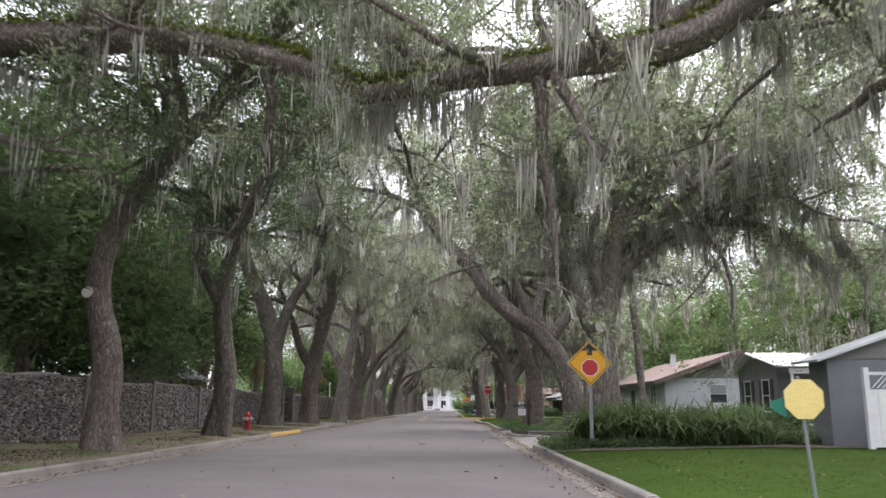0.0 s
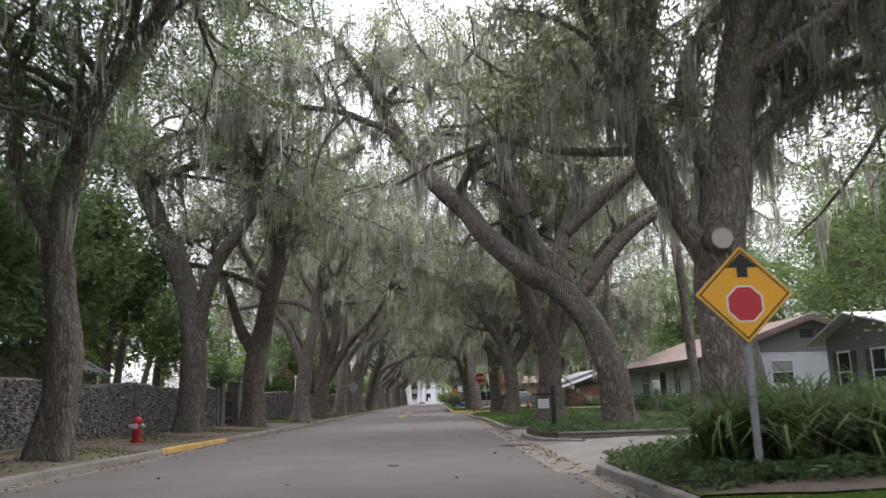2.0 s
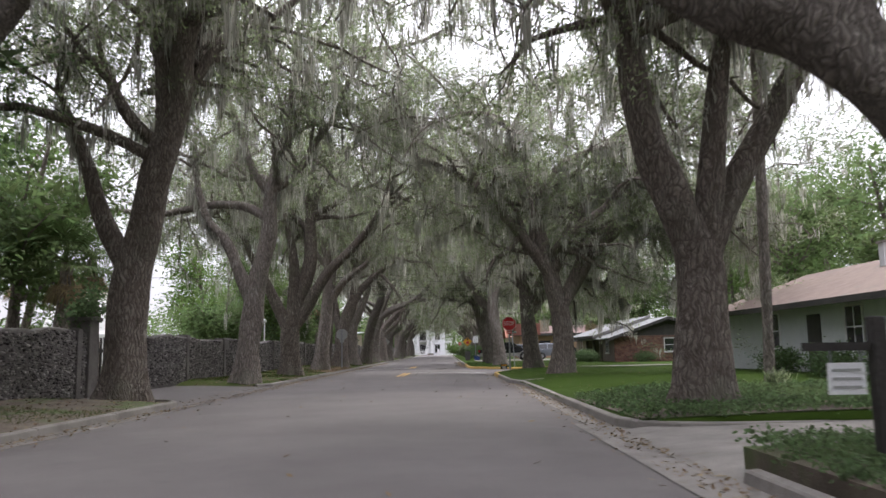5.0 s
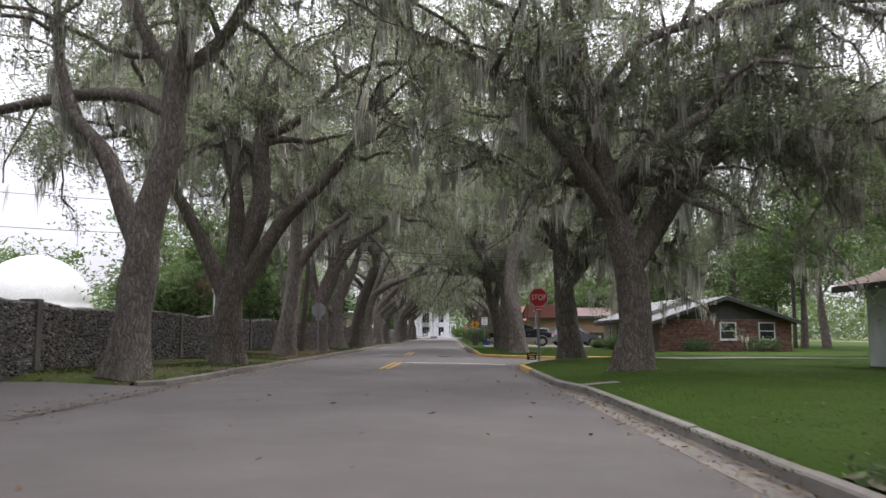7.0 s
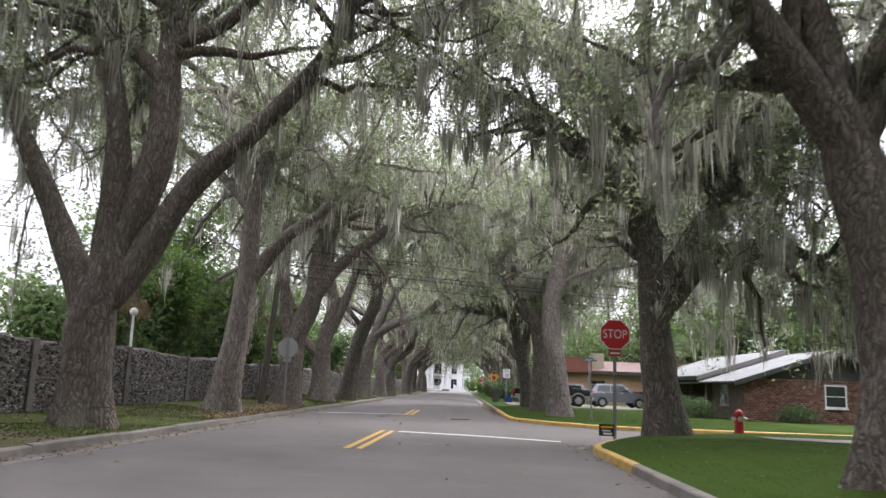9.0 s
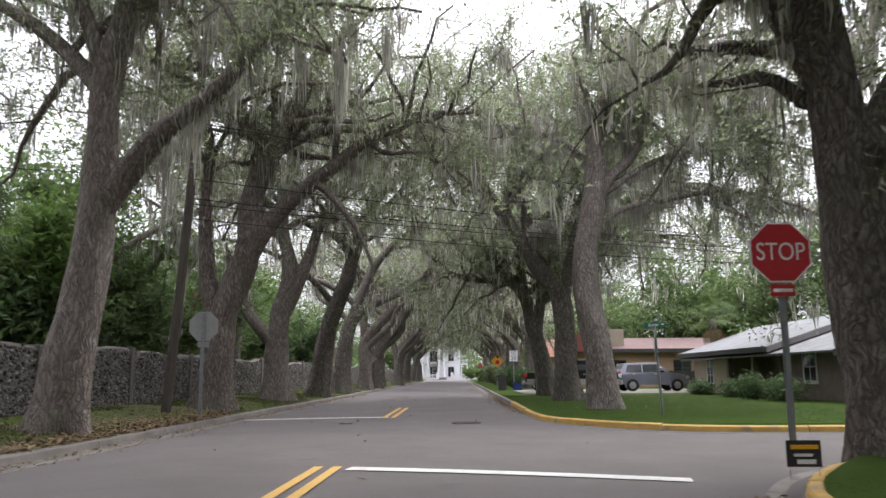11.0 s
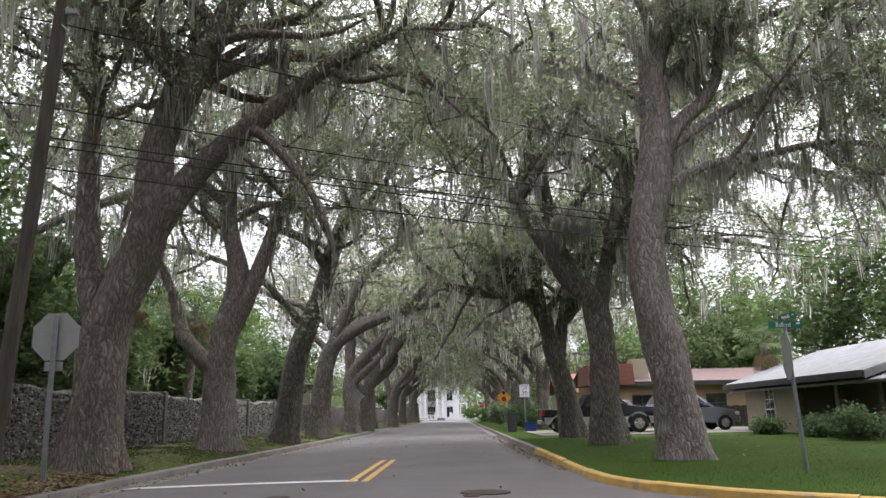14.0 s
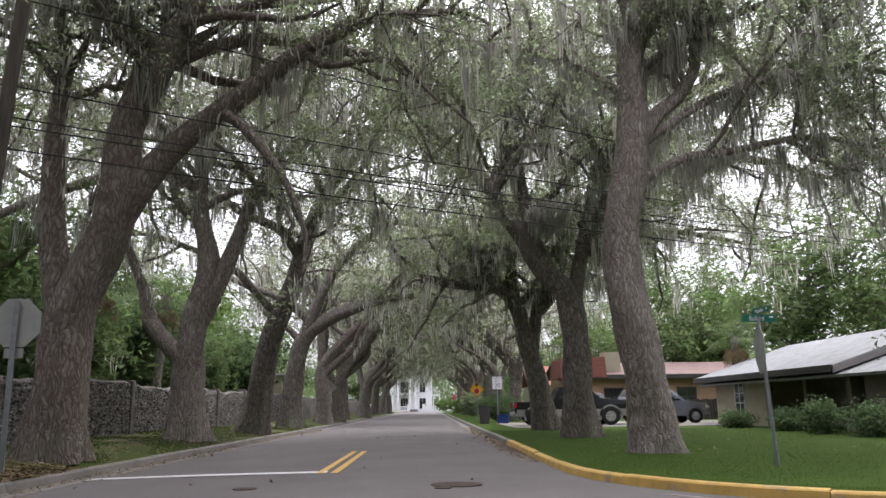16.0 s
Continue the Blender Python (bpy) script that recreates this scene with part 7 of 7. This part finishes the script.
# ---- palms and the woods behind ----
def palm(at, h, seed, lean=0.0, r=0.19, spread=1.5, dead=True, label="cabbage palm with a shaggy head"):
    rg = np.random.default_rng(seed)
    p = thing("cabbage_palm", label, "palm tree", at)
    P = catmull([(0, 0, -0.2), (lean * 0.3, 0, h * 0.35), (lean * 0.7, 0.1, h * 0.7), (lean, 0.1, h)], 14)
    V, Q = tube(P, r * (1 + 0.08 * np.sin(np.arange(14) * 2.2)), 10)
    part("trunk", mesh_from("trunk", V, Q, (), M["bark_pale"], True), None, p)
    top = P[-1]

    def fan(g, rg, base, way, stem, size):
        tip = base + way * stem
        g.add(*tube(np.array([base, base + way * stem * 0.5 + np.array([0, 0, 0.08]), tip]), [0.02, 0.017, 0.012], 4))
        u = unit(np.cross(way, [0, 0, 1]) + 1e-3)
        w = np.cross(u, way)
        for a in np.linspace(-1.9, 1.9, 19):
            d = way * math.cos(a) + u * math.sin(a)
            q = np.cross(d, w) * 0.024
            end = tip + d * size * (1 - 0.12 * abs(a)) + np.array([0, 0, -0.28 * size])
            mid = tip + d * size * 0.55
            g.add(np.array([tip, mid + q, end, mid - q]), [[0, 1, 2, 3]])

    g = Geo()
    for k in range(26):
        a, e = k * 2.4, rg.uniform(-0.4, 1.2)
        way = unit(np.array([math.cos(a) * math.cos(e), math.sin(a) * math.cos(e), math.sin(e)]))
        fan(g, rg, top, way, spread * 0.62, spread * 0.62)
    part("fronds", g.mesh("fronds", M["palm"]), None, p)
    if dead:
        g = Geo()
        for k in range(12):
            a = k * 2.4 + 1
            way = unit(np.array([math.cos(a) * 0.5, math.sin(a) * 0.5, -1.0]))
            fan(g, rg, top - np.array([0, 0, 0.2]), way, spread * 0.5, spread * 0.5)
        part("dead_fronds", g.mesh("dead_fronds", M["dead_palm"]), None, p)
    return p


palm((10.6, 40.4, 0.3), 11.0, 1, -0.55, r=0.2, dead=False, label="slim palm trunk rising past the oak limbs by the bungalow")
palm((8.6, 46.5, 0.3), 9.5, 2, 0.3, r=0.14, dead=False, label="thin palm trunk beside the oak")
for k, (x, y, h, l) in enumerate([(-12.6, 52.0, 4.2, 0.3), (-13.6, 57.5, 5.0, -0.4), (-14.5, 47.0, 6.5, 0.5), (-19.0, 66.0, 4.4, 0.2), (-12.8, 79.0, 4.6, 0.2), (-13.4, 88.0, 5.2, -0.3),
                                  (-12.6, 96.0, 5.6, 0.4), (-12.4, 103.0, 6.0, 0.2), (-15.0, 82.5, 3.4, 0), (-30.0, 80.0, 6.5, 0.4), (15.5, 108.8, 4.4, 0.2), (-18.5, 60.5, 7.5, 1.4)]):
    palm((x, y, 0.2), h, 10 + k, l)


def broadleaf(at, h, w, seed, mat, n=260, per=26, size=0.15, label="leafy green broadleaf tree among the gardens", bark="bark", low=0.25):
    """A tree of the woods behind: trunk, limbs, an uneven crown of clumps."""
    rg = np.random.default_rng(seed)
    t = thing("broadleaf_tree", label, "tree", at, group="garden trees")
    wood = Geo()
    wood.add(*tube(catmull([(0, 0, -0.2), (rg.normal(0, 0.2), rg.normal(0, 0.2), h * 0.3), (rg.normal(0, 0.5), rg.normal(0, 0.5), h * 0.75)], 8), np.linspace(0.03 * h * 0.8, 0.06, 8), 8))
    C = []
    for k in range(11):
        a = k * 2.4 + seed
        z0 = h * rg.uniform(0.22, 0.6)
        P = grow(rg, (0, 0, z0), (math.cos(a), math.sin(a), rg.uniform(0.3, 1.2)), w * rg.uniform(0.4, 0.62), 0.05, 0.2, 6)
        wood.add(*tube(P, np.linspace(0.09, 0.025, 6), 5))
        C.append(P[2:])
    C = np.concatenate(C)
    c = C[rg.integers(0, len(C), n)] + rg.normal(0, 1, (n, 3)) * np.array([w * 0.12, w * 0.12, h * 0.1])
    c[:, 2] = np.maximum(c[:, 2], h * low * rg.uniform(0.6, 1.3, n))
    part("trunk", wood.mesh("trunk", M[bark], True), None, t)
    g = Geo()
    g.add(*leaf_tris(rg, c, 0.42, int(per * 1.6), size * 1.15))
    heart = C[rg.integers(0, len(C), 420)] * np.array([0.85, 0.85, 0.96])
    g.add(*leaf_tris(rg, heart, w * 0.06, 4, 0.27))
    part("crown", g.mesh("crown", M[mat]), None, t)
    return t


WOODS = [(-13.5, 14, 9, 7, "leaf_dark"), (-14.5, 21, 11, 8, "leaf"), (-13, 27, 8, 6, "leaf_dark"), (-16, 32, 12, 9, "leaf"), (-20, 22, 13, 10, "leaf_bright"), (-22, 34, 14, 10, "leaf"),
         (-13.5, 43.5, 12, 8, "leaf_dark"), (-15.5, 38, 13, 9, "leaf"), (-18, 46, 12, 9, "leaf_bright"), (-25, 46, 12, 9, "leaf"), (-40, 66, 9, 9, "leaf"), (-40, 112, 12, 10, "leaf_bright"),
         (-18, 100, 10, 8, "leaf_bright"), (-19, 112, 11, 8, "leaf"), (-16, 92, 8, 7, "leaf"), (-17, 122, 11, 9, "leaf_bright"), (-22, 136, 12, 10, "leaf"), (-20, 152, 12, 10, "leaf"),
         (-28, 120, 12, 10, "leaf"), (-22, 170, 12, 12, "leaf"),
         (27, 24, 9, 8, "leaf"), (31, 33, 10, 9, "leaf_bright"), (22, 39.8, 8, 6, "leaf"), (29, 45, 10, 9, "leaf"), (27, 55, 11, 9, "leaf_bright"), (22, 64, 10, 8, "leaf"), (30, 66, 12, 10, "leaf"), (36, 56, 12, 10, "leaf_bright"),
         (38, 78, 11, 10, "leaf"), (33, 92, 11, 10, "leaf_bright"), (30, 104, 12, 9, "leaf"), (40, 110, 12, 11, "leaf_bright"), (33, 117, 10, 8, "leaf"), (34, 126, 12, 10, "leaf"), (24, 136, 11, 9, "leaf_bright"),
         (16, 140, 10, 9, "leaf"), (18, 160, 12, 10, "leaf"), (14, 178, 11, 10, "leaf"), (14, 200, 12, 12, "leaf"), (20, 215, 12, 12, "leaf"), (-24, 200, 12, 12, "leaf"), (12, 228, 9, 8, "leaf_bright"), (-22, 238, 12, 12, "leaf"), (18, 250, 13, 12, "leaf"), (26, 18, 8, 7, "leaf_bright"), (34, 12, 9, 9, "leaf"), (24, 50, 13, 10, "leaf"), (20, 71, 11, 8, "leaf"), (27, 80, 12, 10, "leaf"), (29.5, 99, 13, 11, "leaf_bright"), (24, 30, 12, 9, "leaf"), (-12.4, 18, 12, 9, "leaf_dark"), (-12.8, 24, 12, 9, "leaf"), (-12.5, 31, 11, 8, "leaf_dark"), (-12.6, 36, 9, 6, "leaf"), (-13.6, 84, 7, 5, "leaf_bright"), (-15, 54, 12, 8, "leaf"), (-20, 57, 13, 9, "leaf_bright"), (-13.5, 212, 9, 8, "leaf"), (-18, 224, 10, 9, "leaf"), (-12.5, 226, 6, 6, "leaf_dark"), (-11.6, 8.5, 13, 8, "leaf_dark"), (-14, 10, 15, 10, "leaf_dark"), (-13.8, 17, 15, 9, "leaf_dark"), (-15, 24, 15, 10, "leaf"), (20, 29, 9, 7, "leaf"), (23, 43, 11, 8, "leaf"), (20, 133, 15, 10, "leaf"), (25, 137, 15, 11, "leaf"), (22.5, 115, 12, 9, "leaf"), (27, 111, 13, 10, "leaf"), (16.5, 148, 15, 10, "leaf"), (-15, 90, 13, 8, "leaf"), (-24, 104, 14, 10, "leaf_bright")]
rng = np.random.default_rng(31)
for y in np.arange(79, 128, 4.2):
    WOODS.append((-13.2 - rng.uniform(0, 2.2), y, rng.uniform(4.5, 7.5), rng.uniform(4.5, 6), "leaf_dark" if rng.random() < 0.4 else "leaf"))
for k, (x, y, h, w, m) in enumerate(WOODS):
    near = (abs(x) < 24 and y < 60) or (x > 0 and 48 < y < 75)
    if x > 0 and 40 < y < 130:
        h, w = h * 1.3, w * 1.15
    broadleaf((x, y, 0.2), h, w, 200 + k, "leaf_mid" if m == "leaf" else m, 320 if near else (330 if x > 0 and 88 < y < 140 else 230), 22 if near else (15 if y < 112 else 8), 0.09 if near else (0.125 if y < 112 else 0.2))
# far woods close the horizon
rng = np.random.default_rng(77)
C = []
for k in range(2600):
    a = rng.uniform(0, 2 * np.pi)
    d = rng.uniform(0, 1)
    x, y = math.cos(a) * (110 + 50 * d), 100 + math.sin(a) * (200 + 50 * d)
    C.append((x, y, rng.uniform(0.5, 11 + 3 * math.sin(a * 9))))
V, _, T = leaf_tris(rng, np.array(C), 3.0, 70, 0.6)
V[:, 2] = np.maximum(V[:, 2], -0.1)
tagged(new("far_woods", mesh_from("far_woods", V, (), T, M["leaf_mid"])), "belt of green woods closing the distance", "woods", kind="stuff")

# ---- grass and fallen leaves ----
def turf(name, n, xs, ys, h, mat, label, seed, keep=None, width=0.007):
    rg = np.random.default_rng(seed)
    x, y = rg.uniform(*xs, n), rg.uniform(*ys, n)
    ok = np.array([keep(a, b) for a, b in zip(x, y)]) if keep else np.ones(n, bool)
    x, y = x[ok], y[ok]
    z = np.array([hill(a, b) for a, b in zip(x, y)])
    n = len(x)
    a = rg.uniform(0, 2 * np.pi, n)
    hh = h * rg.uniform(0.5, 1.4, n)
    s = np.stack([np.cos(a), np.sin(a), 0 * a], 1) * width
    b = np.stack([x, y, z - 0.01], 1)
    tip = b + np.stack([rg.normal(0, 0.4, n) * hh, rg.normal(0, 0.4, n) * hh, hh], 1)
    V = np.stack([b - s, b + s, tip], 1).reshape(-1, 3)
    return tagged(new(name, mesh_from(name, V, (), np.arange(n * 3).reshape(-1, 3), M[mat])), label, "grass", kind="stuff")


turf("grass_south", 90000, (3.2, 14), (6, 18.5), 0.02, "grass", "short green lawn grass", 1)
turf("grass_corner", 120000, (2.9, 14), (44.5, 72), 0.02, "grass", "short green lawn grass", 2,
     lambda x, y: y < 66 or (math.hypot(x - 8.9, y - 65.6) < 6.0 or x > 8.9) and (abs(y - 55.3) > 0.33 or x > 3.9) and abs(y - 68.8) > 0.75)
turf("grass_north", 100000, (2.1, 14), (76.9, 101), 0.022, "grass", "short green lawn grass", 3,
     lambda x, y: (x > 6.4 or y > 82.5 or math.hypot((x - 6.2) / 4.14, (y - 82.0) / 5.3) < 1.0))
turf("grass_left_north", 70000, (-9.9, -6.4), (57, 112), 0.05, "grass", "thin grass on the shaded verge", 4, lambda x, y: noise.noise(Vector((x * 0.6, y * 0.3, 3))) > (0.3 if 75 < y < 83 else -0.12))
turf("grass_left_south", 26000, (-9.9, -6.4), (10, 46), 0.05, "grass", "sparse grass on the leaf-strewn verge", 5, lambda x, y: noise.noise(Vector((x * 0.6, y * 0.3, 3))) > 0.12)


def litter(name, n, place, label, seed, size=0.035):
    rg = np.random.default_rng(seed)
    P = np.array([place(rg) for _ in range(n)])
    a = rg.uniform(0, 2 * np.pi, n)
    d = np.stack([np.cos(a), np.sin(a), rg.normal(0, 0.25, n)], 1) * size * rg.uniform(0.6, 1.5, (n, 1))
    q = np.stack([-np.sin(a), np.cos(a), rg.normal(0, 0.25, n)], 1) * size * 0.5
    V = np.stack([P - d, P + q, P + d, P - q], 1).reshape(-1, 3)
    V[:, 2] += 0.012
    return tagged(new(name, mesh_from(name, V, np.arange(n * 4).reshape(-1, 4), (), M["dead_leaf"])), label, "fallen leaves", kind="stuff")


def gutter_left(rg):
    return (LEFT + abs(rg.normal(0, 0.28)), rg.uniform(5, 110), 0.02)


def gutter_right(rg):
    y = rg.uniform(5, 68) if rg.random() < 0.6 else rg.uniform(84, 110)
    return ((RIGHT if y < 70 else RIGHT_N) - abs(rg.normal(0, 0.28)), y, 0.02)


def verge(rg):
    x, y = rg.uniform(-9.9, -6.4), rg.uniform(8, 112)
    return (x, y, hill(x, y))


def lawn_bits(rg):
    x, y = rg.uniform(3.3, 9), rg.choice([rg.uniform(45, 66), rg.uniform(84, 100), rg.uniform(8, 18)])
    return (x, y, hill(x, y) + 0.03)


def on_road(rg):
    x = rg.uniform(LEFT + 0.4, RIGHT - 0.6)
    return (x, rg.uniform(6, 110), crown_z(x, LEFT, RIGHT))


def heap_left(rg):
    c = rg.integers(0, 9)
    x, y = -6.35 - 0.5 * abs(rg.normal()), 71.5 + c * 1.25 + rg.normal(0, 0.35)
    return (x, y, hill(x, y) + 0.04 * rg.random())


litter("leaf_litter_heaps", 4200, heap_left, "small heaps of brown leaves and moss by the kerb", 6, 0.045)
litter("leaf_litter_left", 5200, gutter_left, "brown leaves and twigs along the kerb", 1)
litter("leaf_litter_right", 5500, gutter_right, "brown leaves and twigs along the kerb", 2)
litter("leaf_litter_verge", 12000, verge, "brown leaves over the verge", 3, 0.04)
litter("leaf_litter_lawn", 350, lawn_bits, "a few brown leaves on the lawn", 4)
litter("leaf_litter_road", 260, on_road, "scattered bits of leaf and moss on the road", 5, 0.05)

# ---- single stones of the wall, last ----
shapes = [stone_mesh(np.random.default_rng(300 + k)) for k in range(8)]
for k, (y, z, a, b) in enumerate(stone_rows(62.0, 63.6, 0.95)[:300]):
    o = new("stone", shapes[k % 8])
    o.parent = wall_n
    o.matrix_local = Matrix.Translation((-9.995, y, z)) @ Matrix.Diagonal((0.042, a, b, 1))
